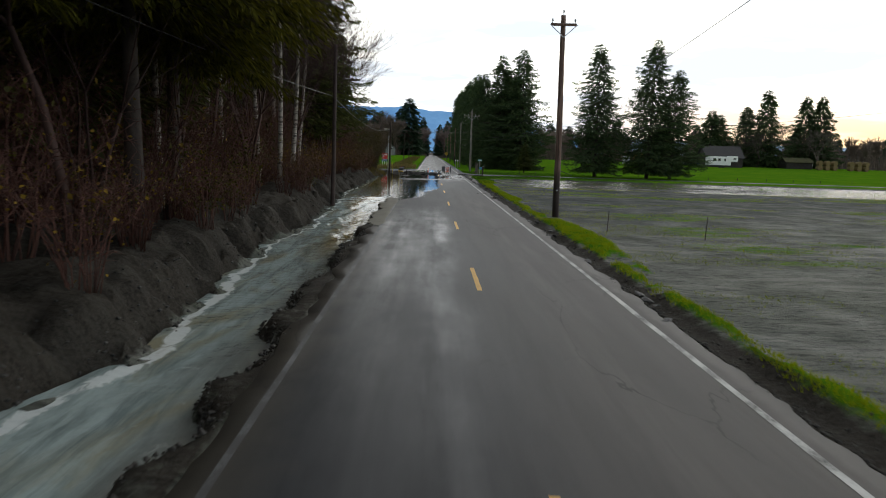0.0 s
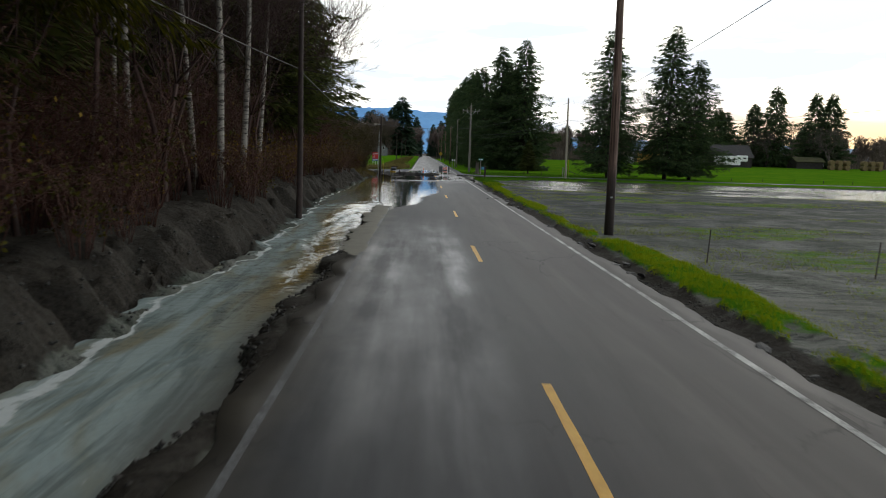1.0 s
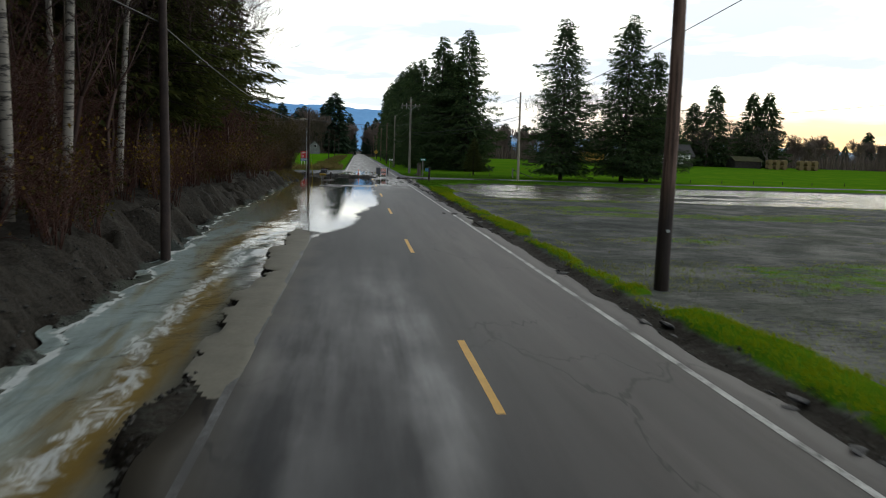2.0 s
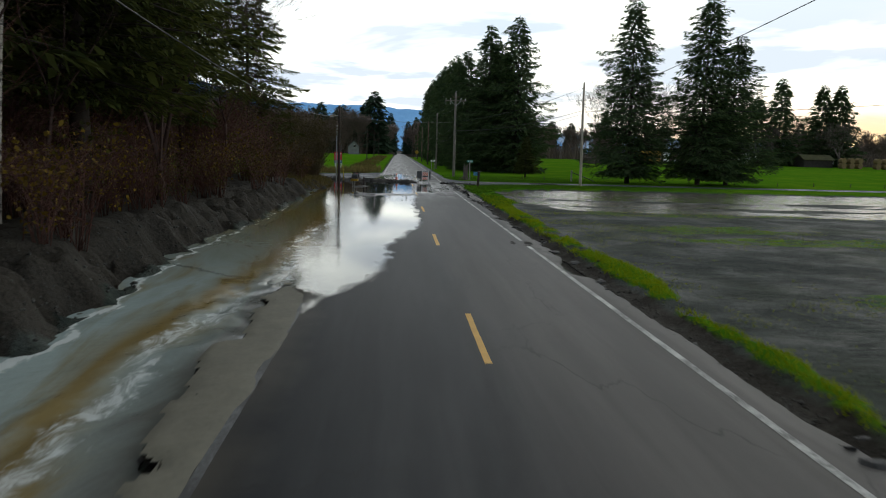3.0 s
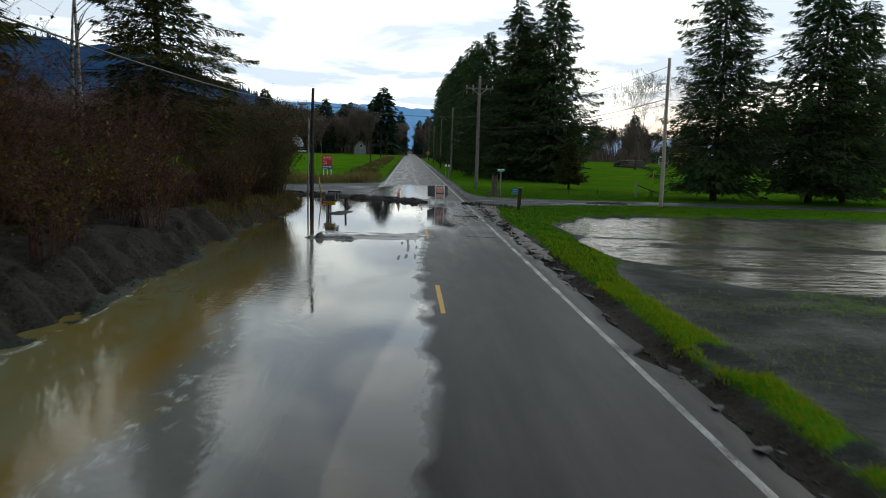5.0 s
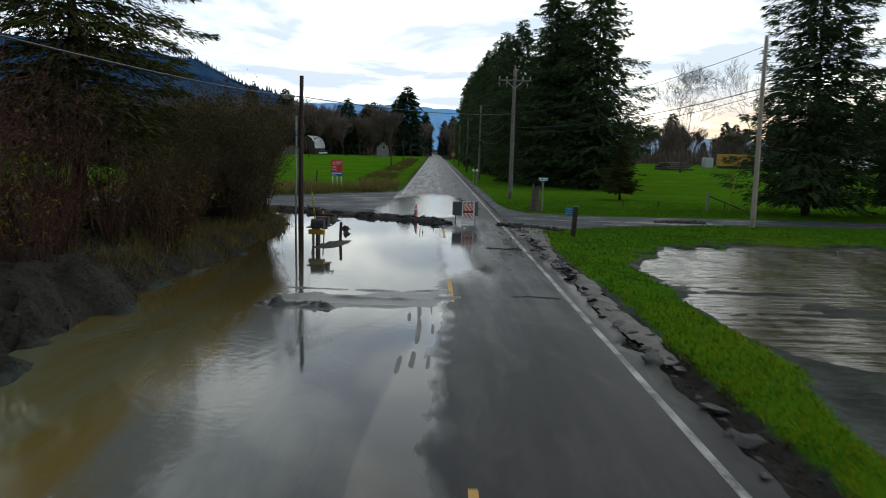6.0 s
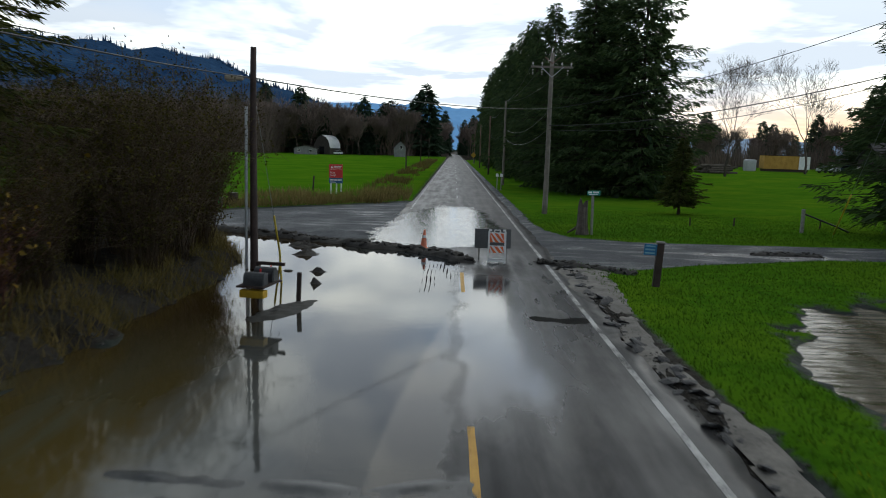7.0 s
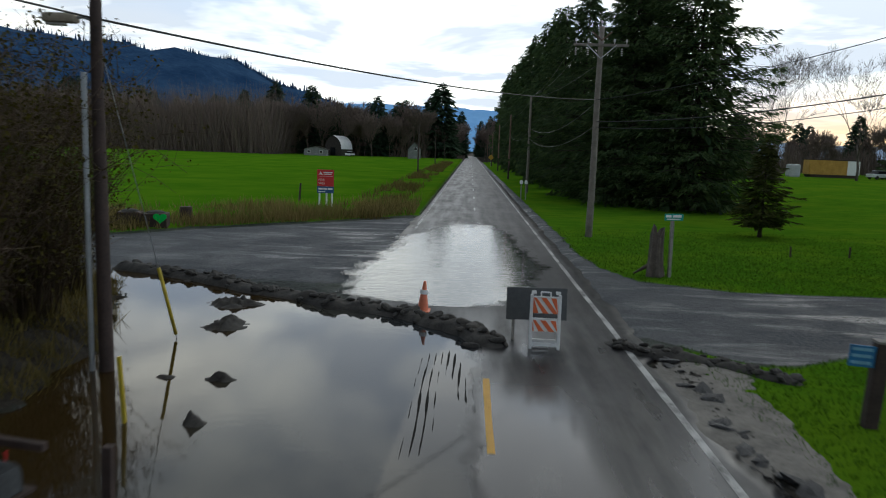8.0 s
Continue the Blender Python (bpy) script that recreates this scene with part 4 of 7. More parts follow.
FIR_TALL = [conifer_meshes(20.0, 3.6, 0.12, 190, 60, WOOD_NEEDLES, 200 + k, 0.30, 0.75, 0.5, 0.65, 0.12, (-0.7, 0.3), 400) for k in range(3)]
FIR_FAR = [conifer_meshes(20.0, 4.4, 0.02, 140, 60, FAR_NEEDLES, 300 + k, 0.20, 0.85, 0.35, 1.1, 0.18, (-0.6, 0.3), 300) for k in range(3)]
FIR_NEAR = [conifer_meshes(20.0, 4.0, 0.16, 250, 300, WOOD_NEEDLES, 250 + k, 0.28, 0.68, 0.5, 0.25, 0.14, (-0.7, 0.3), 700) for k in range(2)]
CEDAR_BIG = conifer_meshes(20.0, 5.0, 0.27, 280, 230, CEDAR, 400, 0.42, 0.5, 0.3, 0.30, 0.11, (-1.1, 0.0), 900)


def build_conifers():
    tall = "tall dark green fir with drooping limbs on the lawn"
    for x, y, h, r, k, a in ((23.7, 103.2, 19.6, 4.9, 0, 10), (31.7, 103.4, 20.6, 5.2, 1, 130), (36.0, 105.6, 16.5, 4.6, 2, 250)):
        conifer(x, y, height(x, y), FIR_BIG[k], tall, group="firs on the lawn", turn=a, scale=(r / 5, r / 5, h / 20))
    row = "dense dark green fir in a row beside the road"
    rows = [(16.0, 130.5, 22.3, 5.6, 0), (12.2, 135, 21.8, 5.2, 1), (14.4, 136.5, 19, 5.4, 2), (9.9, 143.5, 19.2, 4.4, 1),
            (15, 146, 20, 5, 2), (9.6, 156, 19.6, 3.6, 0), (16, 160, 19, 5, 1), (9.8, 167, 21.4, 3.9, 2), (9.6, 180, 22, 3.9, 0), (16, 178, 18, 5, 2),
            (9.5, 195, 22.6, 4.0, 1), (9.6, 212, 23.4, 4.0, 2), (9.8, 232, 24.4, 4.2, 0), (10, 256, 25.4, 4.4, 1), (10.2, 284, 26.4, 4.6, 2), (10.5, 316, 27, 4.8, 0), (15, 205, 20, 5, 1), (15, 240, 22, 5, 2)]
    for i, (x, y, h, r, k) in enumerate(rows):
        conifer(x, y, height(x, y), FIR_ROW[k] if y < 162 else FIR_MID[k], row, group="firs beside the road", turn=i * 77, scale=(r / 5, r / 5, h / 20))
    conifer(14.5, 114.2, height(14.5, 114.2), FIR_TALL[0], "small young fir standing on the lawn", scale=(0.42, 0.42, 0.25))
    # wood on the left
    lefts = [(-12.6, 82.6, 16.5, 3.9, 1), (-20, 75, 14, 3.4, 0), (-10.4, 49.6, 20, 4.4, 0), (-11.6, 60, 18, 3.3, 2), (-12.8, 55, 21, 4.0, 1), (-15.2, 66, 16, 3.2, 1), (-21, 70, 15, 3.4, 0), (-20.5, 80, 13, 3.4, 2),
             (-14, 46, 20, 4.2, 0), (-17.5, 40, 22, 4.2, 1), (-18, 52, 20, 4.2, 0), (-15, 28, 21, 4.2, 1), (-19, 34, 22, 4.2, 2), (-19, 19, 22, 4.4, 1), (-15, 10, 22, 4.4, 0), (-22, 60, 20, 4.2, 1), (-22, 45, 22, 4.2, 2),
             (-23, 26, 22, 4.2, 0), (-22, 7, 22, 4.2, 1), (-26, 14, 20, 4.2, 0), (-27, 36, 20, 4.2, 1), (-28, 50, 20, 4.2, 0), (-14, 20, 20, 4, 2), (-13.5, 2, 21, 4.4, 2), (-14, -8, 21, 4.4, 0)]
    for i, (x, y, h, r, k) in enumerate(lefts):
        conifer(x, y, height(x, y) - 0.1, FIR_NEAR[k % 2] if x > -13.2 else FIR_TALL[k], "dark fir in the wood behind the stream bank", group="firs in the wood", turn=i * 61, scale=(r / 3.6, r / 3.6, h / 20))
    for i in range(34):
        x, y = -31 - 7 * (i % 3) + random.uniform(-2, 2), -20 + 3.1 * i + random.uniform(-1, 1)
        conifer(x, y, height(x, y) - 0.1, FIR_FAR[i % 3], "dark fir deep in the wood", group="firs deep in the wood", turn=i * 61, scale=(1.1, 1.1, random.uniform(0.8, 1.05)))
    for x, y, s, a in ((-8.7, 16.8, 1.0, 0), (-9.6, 8.0, 1.05, 140), (-9.2, 21.0, 0.95, 250)):
        conifer(x, y, height(x, y) - 0.1, CEDAR_BIG, "cedar with long hanging golden-green boughs over the stream", "cedar tree", "cedars over the stream", a, (s, s, s), "cedar_tree")


build_conifers()


def build_far_trees():
    rng = np.random.default_rng(7)
    conifer(-11.3, 330, 1.0, FIR_FAR[0], "tall far fir beside the end of the road", scale=(1.9, 1.9, 1.32))
    group = "far firs across the meadow"
    for i in range(52):
        x = -17 - 190 * (i / 52) ** 1.1 + rng.uniform(-3, 3)
        if -62 < x < -34 and i % 2:
            continue
        y = 316 + rng.uniform(0, 30)
        h = rng.uniform(13, 24)
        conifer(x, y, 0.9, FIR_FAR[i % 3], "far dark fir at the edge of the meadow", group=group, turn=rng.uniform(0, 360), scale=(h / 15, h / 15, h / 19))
    for i in range(36):
        x, y = rng.uniform(5.5, 34) * (1 if i % 2 else -1), rng.uniform(400, 640)
        h = rng.uniform(16, 26)
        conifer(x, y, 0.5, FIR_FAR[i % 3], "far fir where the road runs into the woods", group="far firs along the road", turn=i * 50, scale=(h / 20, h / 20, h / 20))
    for i in range(70):
        x = 40 + 330 * (i / 70) + rng.uniform(-3, 3)
        y = 262 + rng.uniform(0, 60)
        h = rng.uniform(7, 15)
        conifer(x, y, 1.5, FIR_FAR[i % 3], "far dark fir behind the pasture", group="far firs behind the pasture", turn=i * 40, scale=(h / 15, h / 15, h / 20))
    for x, y, h in ((86, 215, 17), (89, 217, 16), (104, 216, 24), (99, 219, 19), (118.5, 220, 23), (123, 219, 23)):
        conifer(x, y, 1.4, FIR_MID[int(h) % 3], "tall thin fir behind the farmyard", group="firs behind the farmyard", turn=h * 31, scale=(1.25, 1.25, h / 20))
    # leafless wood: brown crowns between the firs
    tall = [bare_mesh(16, 500 + k, 5, 4, 0.42, 0.08, 0.20, HAZE_TWIG, 0.010, 0.05) for k in range(3)]

    def bare(x, y, z, h, k, label, group=""):
        t = thing("bare_tree", pose(x, y, z, 0, 0, k * 97) @ Matrix.Diagonal((h / 16, h / 16, h / 16, 1)), label, "bare tree", group)
        under("branch_work", tall[k % 3], t)

    for i in range(150):
        x = -16 - 215 * (i / 150) + rng.uniform(-3, 3)
        bare(x, 300 + rng.uniform(8, 50), 0.8, rng.uniform(13, 21), i, "far leafless brown tree across the meadow", "far bare trees across the meadow")
    for i in range(30):
        bare(rng.uniform(6, 30) * (1 if i % 2 else -1), rng.uniform(380, 560), 0.5, rng.uniform(12, 20), i, "far leafless tree along the road", "far bare trees along the road")
    for i in range(112):
        bare(30 + 270 * (i / 112) + rng.uniform(-3, 3), rng.uniform(219, 262), 1.4, rng.uniform(7, 12), i, "leafless brown tree behind the pasture", "bare trees behind the pasture")
    crown = [bare_mesh(14, 520 + k, 7, 3, 0.44, 0.05, 0.17, GREY_BARK, 0.014, 0.008) for k in range(2)]
    for x, y, h, k in ((41.0, 175, 18.5, 1), (109, 216, 14, 1), (63.0, 195, 22.0, 0)):
        t = thing("bare_tree", pose(x, y, height(x, y), 0, 0, k * 80) @ Matrix.Diagonal((h / 14, h / 14, h / 14, 1)), "leafless broad tree with fine grey twigs on the pasture", "bare tree", "bare trees on the pasture")
        under("branch_work", crown[k], t)


    oak = bare_mesh(13, 531, 6, 3, 0.72, -0.01, 0.17, GREY_BARK, 0.040, 0.035)
    for x, y, s, a in ((116.5, 207, 1.0, 0), (101, 214, 0.9, 140)):
        t = thing("oak_tree", pose(x, y, height(x, y), 0, 0, a) @ Matrix.Diagonal((s, s, s, 1)), "broad leafless oak with a thick dark trunk by the farmyard", "oak tree", "oaks by the farmyard")
        under("branch_work", oak, t)


build_far_trees()


def build_thicket():
    rng = np.random.default_rng(17)
    kinds = [shrub_meshes(2.3, 1.3, 20, 600 + k, RED_TWIG, GREEN_LEAVES if k == 2 else LEAVES, (70, 70, 420, 300)[k], (0.075, 0.075, 0.075, 0.10)[k]) for k in range(4)]
    for i in range(120):
        y = -9 + 92 * i / 120 + rng.uniform(-0.4, 0.4)
        d = 1.2 + 3.4 * rng.random() ** 1.5
        x = float(bank_edge(np.array([y]))[0]) - d
        s = rng.uniform(0.75, 1.25) * (1.25 if d > 2.5 else 0.85)
        k = i % 4 if y > 35 else i % 3
        shrub(x, y, height(x, y), kinds[k], ("reddish leafless bramble thicket with few yellow leaves", "reddish leafless bramble thicket with few yellow leaves", "dark thicket with small green leaves on the bank", "dark bramble thicket with many yellow autumn leaves")[k], "thicket on the bank", rng.uniform(0, 360), (s, s, s))
    tangle = [shrub_meshes(4.2, 1.9, 46, 630 + k, RED_TWIG, GREEN_LEAVES, 260, 0.07, 0.3) for k in range(3)]
    for i in range(64):
        y = 1 + 80 * i / 64 + rng.uniform(-0.6, 0.6)
        x = float(bank_edge(np.array([y]))[0]) - rng.uniform(3.2, 6.8)
        s = rng.uniform(0.8, 1.25)
        shrub(x, y, height(x, y), tangle[i % 3], "tall dark tangle of reddish leafless stems under the firs", "tangles under the firs", rng.uniform(0, 360), (s, s, s))
    # taller thin stems with fine brown twigs among the firs
    alder = [bare_mesh(13, 640 + k, 6, 3, 0.45, 0.06, 0.26, DARK_TWIG, 0.009, 0.006) for k in range(3)]
    for i in range(52):
        y = 3 + 60 * i / 52 + rng.uniform(-0.8, 0.8)
        x = float(bank_edge(np.array([y]))[0]) - rng.uniform(2.2, 7.0)
        h = rng.uniform(9, 15)
        t = thing("alder", pose(x, y, height(x, y), 0, 0, i * 71) @ Matrix.Diagonal((h / 13, h / 13, h / 13, 1)), "thin leafless brown alder crowded at the edge of the wood", "alder tree", "alders in the wood")
        under("branch_work", alder[i % 3], t)

    def birch(x, y, h, lean, k):
        r = np.random.default_rng(k)
        pts = [(lean * t + 0.12 * math.sin(3 * t + k), 0.1 * math.sin(4 * t + k), h * t - 0.2 * (t == 0)) for t in np.linspace(0, 1, 9)]
        v, f = tube(pts, [0.14 * (1 - 0.75 * t) for t in np.linspace(0, 1, 9)], 8)
        b = thing("birch", pose(x, y, height(x, y), 0, 0, 0), "white-barked birch trunk with dark bands at the edge of the wood", "birch tree", "birches in the wood")
        parts = []
        for q in range(16):
            t = r.uniform(0.3, 0.98)
            p = Vector((lean * t, 0, h * t))
            a = r.uniform(0, 6.3)
            e = p + Vector((math.cos(a), math.sin(a), 0.8)) * r.uniform(0.6, 1.6)
            parts.append(([p, (p + e) / 2 + Vector((0, 0, 0.15)), e], [0.03, 0.018, 0.006]))
        lv, lf = tubes(parts, 4)
        o = len(v)
        both = f + [tuple(q + o for q in face) for face in lf]
        under("trunk", mesh_of("trunk", v + lv, both, [BIRCH, GREY_BARK], True, [0] * len(f) + [1] * len(lf)), b)

    for k, (x, y, h, lean) in enumerate(((-8.7, 36.9, 13, 0.4), (-8.9, 34.2, 13, 0.2), (-10.2, 35.5, 12, -0.3), (-11.0, 32, 13, 0.2), (-12.0, 33.5, 12, 0.1), (-9.6, 44, 12, 0.5), (-10.6, 41, 11, -0.2), (-14.1, 77.4, 9, 0.3), (-14.9, 78.5, 8, 0.6), (-10.3, 22.5, 12, 0.2))):
        birch(x, y, h, lean, k)
    # the leafy bush and the rank grass by the mailboxes
    bush = [shrub_meshes(4.6, 2.1, 110, 660 + k, BUSH_TWIG, GREEN_LEAVES, 6500, 0.06, 0.25) for k in range(2)]
    for x, y, s, k in ((-8.4, 86.3, 1.0, 0), (-8.7, 89.0, 1.1, 1), (-8.9, 91.4, 1.1, 0), (-9.9, 94.2, 0.95, 0), (-10.3, 89.6, 1.2, 0), (-10.6, 87.2, 1.15, 0), (-9.9, 91.6, 0.95, 1), (-10.4, 83.8, 0.95, 1), (-12.4, 90.0, 1.05, 0), (-12.6, 94.0, 0.8, 1), (-8.9, 82.6, 0.6, 0), (-9.0, 79.6, 0.6, 1)):
        shrub(x, y, height(x, y), bush[k], "dense olive bush of thin upright stems", "bushes by the lane", 70 * k, (s, s, s), "bush", "bush")


build_thicket()


def blades(name, spots, mat, lo, hi, width, seed, lean=0.45, label="", category="grass"):
    """Many thin blades in one mesh, from an array of places."""
    rng = np.random.default_rng(seed)
    n = len(spots)
    d = unit(np.stack([rng.normal(0, lean, n), rng.normal(0, lean, n), np.ones(n)], 1))
    a = rng.uniform(0, 2 * math.pi, n)
    side = np.stack([np.cos(a), np.sin(a), 0 * a], 1)
    l = rng.uniform(lo, hi, n)
    w = np.full(n, width)
    v = np.stack([spots - side * w[:, None], spots + side * w[:, None], spots + d * l[:, None]], 1).reshape(-1, 3)
    f = np.arange(3 * n).reshape(-1, 3)
    return tagged(new(name, quick_mesh(name, v, f, mat)), label, category, kind="stuff")


def scatter(x0, x1, y0, y1, n, seed, keep):
    rng = np.random.default_rng(seed)
    x, y = rng.uniform(x0, x1, n), rng.uniform(y0, y1, n)
    z, g, a, f = land(x, y)
    ok = keep(x, y, z, g, a, f, rng.random(n))
    return np.stack([x, y, z - 0.01], 1)[ok]


def build_grass():
    p = scatter(3.5, 7.5, -4, 80, 130000, 1, lambda x, y, z, g, a, f, r: (g > 0.35 + 0.5 * r) & (y < 64 + 14 * r))
    blades("verge_grass", p, GRASS, 0.05, 0.15, 0.009, 2, label="bright green short grass on the verge")
    p = scatter(3.6, 30, 66, 116, 210000, 3, lambda x, y, z, g, a, f, r: (g > 0.5) & (r < np.clip(1.5 - (x - 4) * 0.05, 0.2, 1) * np.clip((117 - y) / 14, 0, 1)))
    blades("lawn_grass", p, LAWN_GRASS, 0.05, 0.13, 0.012, 4, label="bright green mown lawn beside the lane")
    p = scatter(5, 45, -2, 66, 200000, 5, lambda x, y, z, g, a, f, r: (fbm(x * 0.10, y * 0.28, 51) + (fbm(x * 0.8, y * 0.8, 57) - 0.5) * 0.35 > 0.48 + 0.14 * r) & (x > 5))
    blades("weed_patches", p, GRASS, 0.04, 0.11, 0.009, 6, 0.9, label="flattened green weeds in patches on the silted field")
    p = scatter(-40, -3.6, 101, 132, 170000, 7, lambda x, y, z, g, a, f, r: (g > 0.5) & (y - np.interp(x, NORTH_X, NORTH_Y) < 2.0 + 9 * r ** 1.2) & (fbm(x * 0.5, y * 0.5, 60) > 0.25 + 0.25 * r))
    blades("rank_grass", p, RANK_GRASS, 0.2, 0.85, 0.022, 8, 0.4, label="rank brown and green grass at the edge of the meadow")
    p = scatter(-13, -3.6, 116, 260, 60000, 9, lambda x, y, z, g, a, f, r: (x > -8.5 + 2 * r) & (x < -4.6 - 1.2 * r) & (fbm(x * 0.5, y * 0.18, 59) > 0.38 + 0.2 * r))
    blades("ditch_grass", p, DRY_GRASS, 0.15, 0.75, 0.03, 10, 0.35, label="dry brown grass along the ditch beside the road")
    p = scatter(-12, -6.4, 75, 97, 22000, 11, lambda x, y, z, g, a, f, r: (x < bank_edge(y) - 0.3) & (x > bank_edge(y) - 1.0 - 1.6 * r) & (fbm(x * 0.8, y * 0.8, 58) > 0.42))
    blades("bank_grass", p, DRY_GRASS, 0.2, 0.65, 0.012, 12, 0.45, label="straw-coloured long grass hanging over the bank")


build_grass()


def build_far_brush():
    """Leafless brush that closes the far edges of the pasture and the meadow."""
    rng = np.random.default_rng(77)

    def band(x0, x1, y0, y1, n):
        x, y = rng.uniform(x0, x1, n), rng.uniform(y0, y1, n)
        return np.stack([x, y, np.full(n, 0.6)], 1)

    blades("pasture_brush", band(24, 340, 226, 262, 15000), HAZE_TWIG, 3.0, 8.5, 0.16, 31, 0.22, label="low leafless brush along the far edge of the pasture", category="far woods")
    blades("meadow_brush", band(-260, -15, 322, 350, 20000), HAZE_TWIG, 4.0, 16.0, 0.14, 32, 0.24, label="leafless brown wood behind the meadow", category="far woods")
    blades("tall_brush", band(-175, -62, 292, 325, 15000), HAZE_TWIG, 6.0, 25.0, 0.13, 33, 0.26, label="tall leafless brown wood behind the meadow", category="far woods")


build_far_brush()

# ---- hills ----


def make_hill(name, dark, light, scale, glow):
    """Distance: a matt wooded slope, air haze painted in as blue colour and emission."""
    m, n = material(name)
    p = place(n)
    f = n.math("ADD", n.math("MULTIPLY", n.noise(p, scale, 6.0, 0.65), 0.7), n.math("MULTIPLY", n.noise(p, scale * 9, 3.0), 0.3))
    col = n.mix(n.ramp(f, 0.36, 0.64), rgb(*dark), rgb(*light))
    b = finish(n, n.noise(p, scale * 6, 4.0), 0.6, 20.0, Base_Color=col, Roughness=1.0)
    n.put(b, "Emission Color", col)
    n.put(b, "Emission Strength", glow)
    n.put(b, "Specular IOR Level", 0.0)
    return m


# air haze is in these blues; the last number is how much they emit
NEAR_HILL = make_hill("hazed_wooded_hill", (0.014, 0.036, 0.085), (0.034, 0.072, 0.140), 0.006, 0.15)
# farther range: stronger haze put into a paler blue, with more emission
FAR_HILL = make_hill("hazed_blue_mountain", (0.100, 0.220, 0.420), (0.140, 0.280, 0.480), 0.002, 0.45)


def ridge(name, xs, zs, y, deep, mat, seed, jag, label):
    """A long wooded ridge with a ragged crest."""
    gx = np.arange(xs[0], xs[-1], 9.0)
    crest = np.interp(gx, xs, zs) * (1 + (fbm(gx * 0.004, gx * 0, seed) - 0.5) * 0.10)
    crest = np.maximum(crest, 2)
    rows = np.linspace(-1, 0.5, 20)
    verts = []
    for q in rows:
        zz = crest * np.cos(q * math.pi / 2) ** 1.2 * (1 + (fbm(gx * 0.006, gx * 0 + q * 5, seed + 3) - 0.5) * 0.25 * (1 - abs(q)))
        if abs(q) < 0.05:
            zz = zz + jag * np.random.default_rng(seed).random(len(gx)) ** 2
        verts.append(np.stack([gx, np.full(gx.shape, y + q * deep), zz - 6], 1))
    w = len(gx)
    i = (np.arange(len(rows) - 1)[:, None] * w + np.arange(w - 1)[None, :]).ravel()
    ob = new(name, quick_mesh(name, np.concatenate(verts), np.stack([i, i + 1, i + 1 + w, i + w], 1), mat))
    return tagged(ob, label, "hill", kind="structure")


def crest_trees(xs, zs, y, seed, mat):
    """Single firs that stand up from the crest of the near hill."""
    rng = np.random.default_rng(seed)
    x = rng.uniform(xs[0], xs[-1], 700)
    x = np.concatenate([x, rng.normal(-985, 45, 60), rng.normal(-700, 60, 60)])
    z = np.interp(x, xs, zs) * (1 + (fbm(x * 0.004, x * 0, 91) - 0.5) * 0.10) * (1 + (fbm(x * 0.006, x * 0 + 0.13, 94) - 0.5) * 0.24) - 12
    h, w = rng.uniform(14, 32, len(x)), rng.uniform(3, 5, len(x))
    v = []
    for a in (0, 1.05, 2.1):
        d = np.stack([np.cos(a) * w, np.sin(a) * w, 0 * w], 1)
        c = np.stack([x, np.full(x.shape, y), z], 1)
        v.append(np.stack([c - d, c + d, c + np.stack([0 * x, 0 * x, h], 1)], 1).reshape(-1, 3))
    v = np.concatenate(v)
    ob = new("crest_firs", quick_mesh("crest_firs", v, np.arange(len(v)).reshape(-1, 3), mat))
    return tagged(ob, "tiny dark firs along the crest of the hill", "far woods", kind="stuff")


HILL_X = [-4200, -2600, -1900, -1650, -1300, -1060, -985, -900, -818, -700, -600, -502, -423, -330, -200, -60]
HILL_Z = [300, 420, 400, 392, 330, 300, 312, 296, 284, 232, 196, 160, 136, 96, 50, 2]
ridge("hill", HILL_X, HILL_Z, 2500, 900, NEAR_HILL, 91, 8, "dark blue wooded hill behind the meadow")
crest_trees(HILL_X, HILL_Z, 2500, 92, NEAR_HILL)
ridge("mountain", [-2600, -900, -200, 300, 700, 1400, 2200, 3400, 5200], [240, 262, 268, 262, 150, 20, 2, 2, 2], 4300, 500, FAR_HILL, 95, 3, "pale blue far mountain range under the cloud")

# haze put into the colour: paler and greyer, emitting like the range
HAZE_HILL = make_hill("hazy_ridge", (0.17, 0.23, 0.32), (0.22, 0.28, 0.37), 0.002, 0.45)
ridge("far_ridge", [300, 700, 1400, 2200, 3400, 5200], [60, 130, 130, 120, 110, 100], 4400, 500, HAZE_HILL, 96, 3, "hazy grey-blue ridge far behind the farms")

# ---- poles and cables ----


def simple_paint(name, c, rough=0.5, vary=0.12, metallic=0.0):
    a = [max(0.0, v * (1 - vary * 2)) for v in c]
    b = [min(1.0, v * (1 + vary)) for v in c]
    return simple(name, a, b, rough, 5.0, metallic, 0.12)


STEEL = simple_paint("galvanised_steel", (0.42, 0.44, 0.46), 0.4, 0.2, 0.8)
PLASTIC_GREY = simple_paint("grey_conduit", (0.42, 0.44, 0.45), 0.5)
LAMP_TAN = simple_paint("pale_lamp_housing", (0.40, 0.35, 0.27), 0.5)
PORCELAIN = simple_paint("porcelain", (0.50, 0.48, 0.45), 0.3)
YELLOW_GUARD = simple_paint("yellow_guard", (0.50, 0.38, 0.02), 0.5)
SALE_RED = simple_paint("sign_red", (0.62, 0.030, 0.035), 0.45, 0.06)
SALE_BLUE = simple_paint("sign_blue", (0.030, 0.095, 0.26), 0.45, 0.06)
WHITE = simple_paint("white_board", (0.85, 0.85, 0.84), 0.5, 0.08)
ORANGE = simple_paint("reflective_orange", (0.80, 0.16, 0.045), 0.45, 0.1)
CONE_ORANGE = simple_paint("cone_orange", (0.82, 0.24, 0.13), 0.5, 0.12)
SIGN_GREEN = simple_paint("sign_green", (0.0, 0.30, 0.22), 0.4, 0.06)
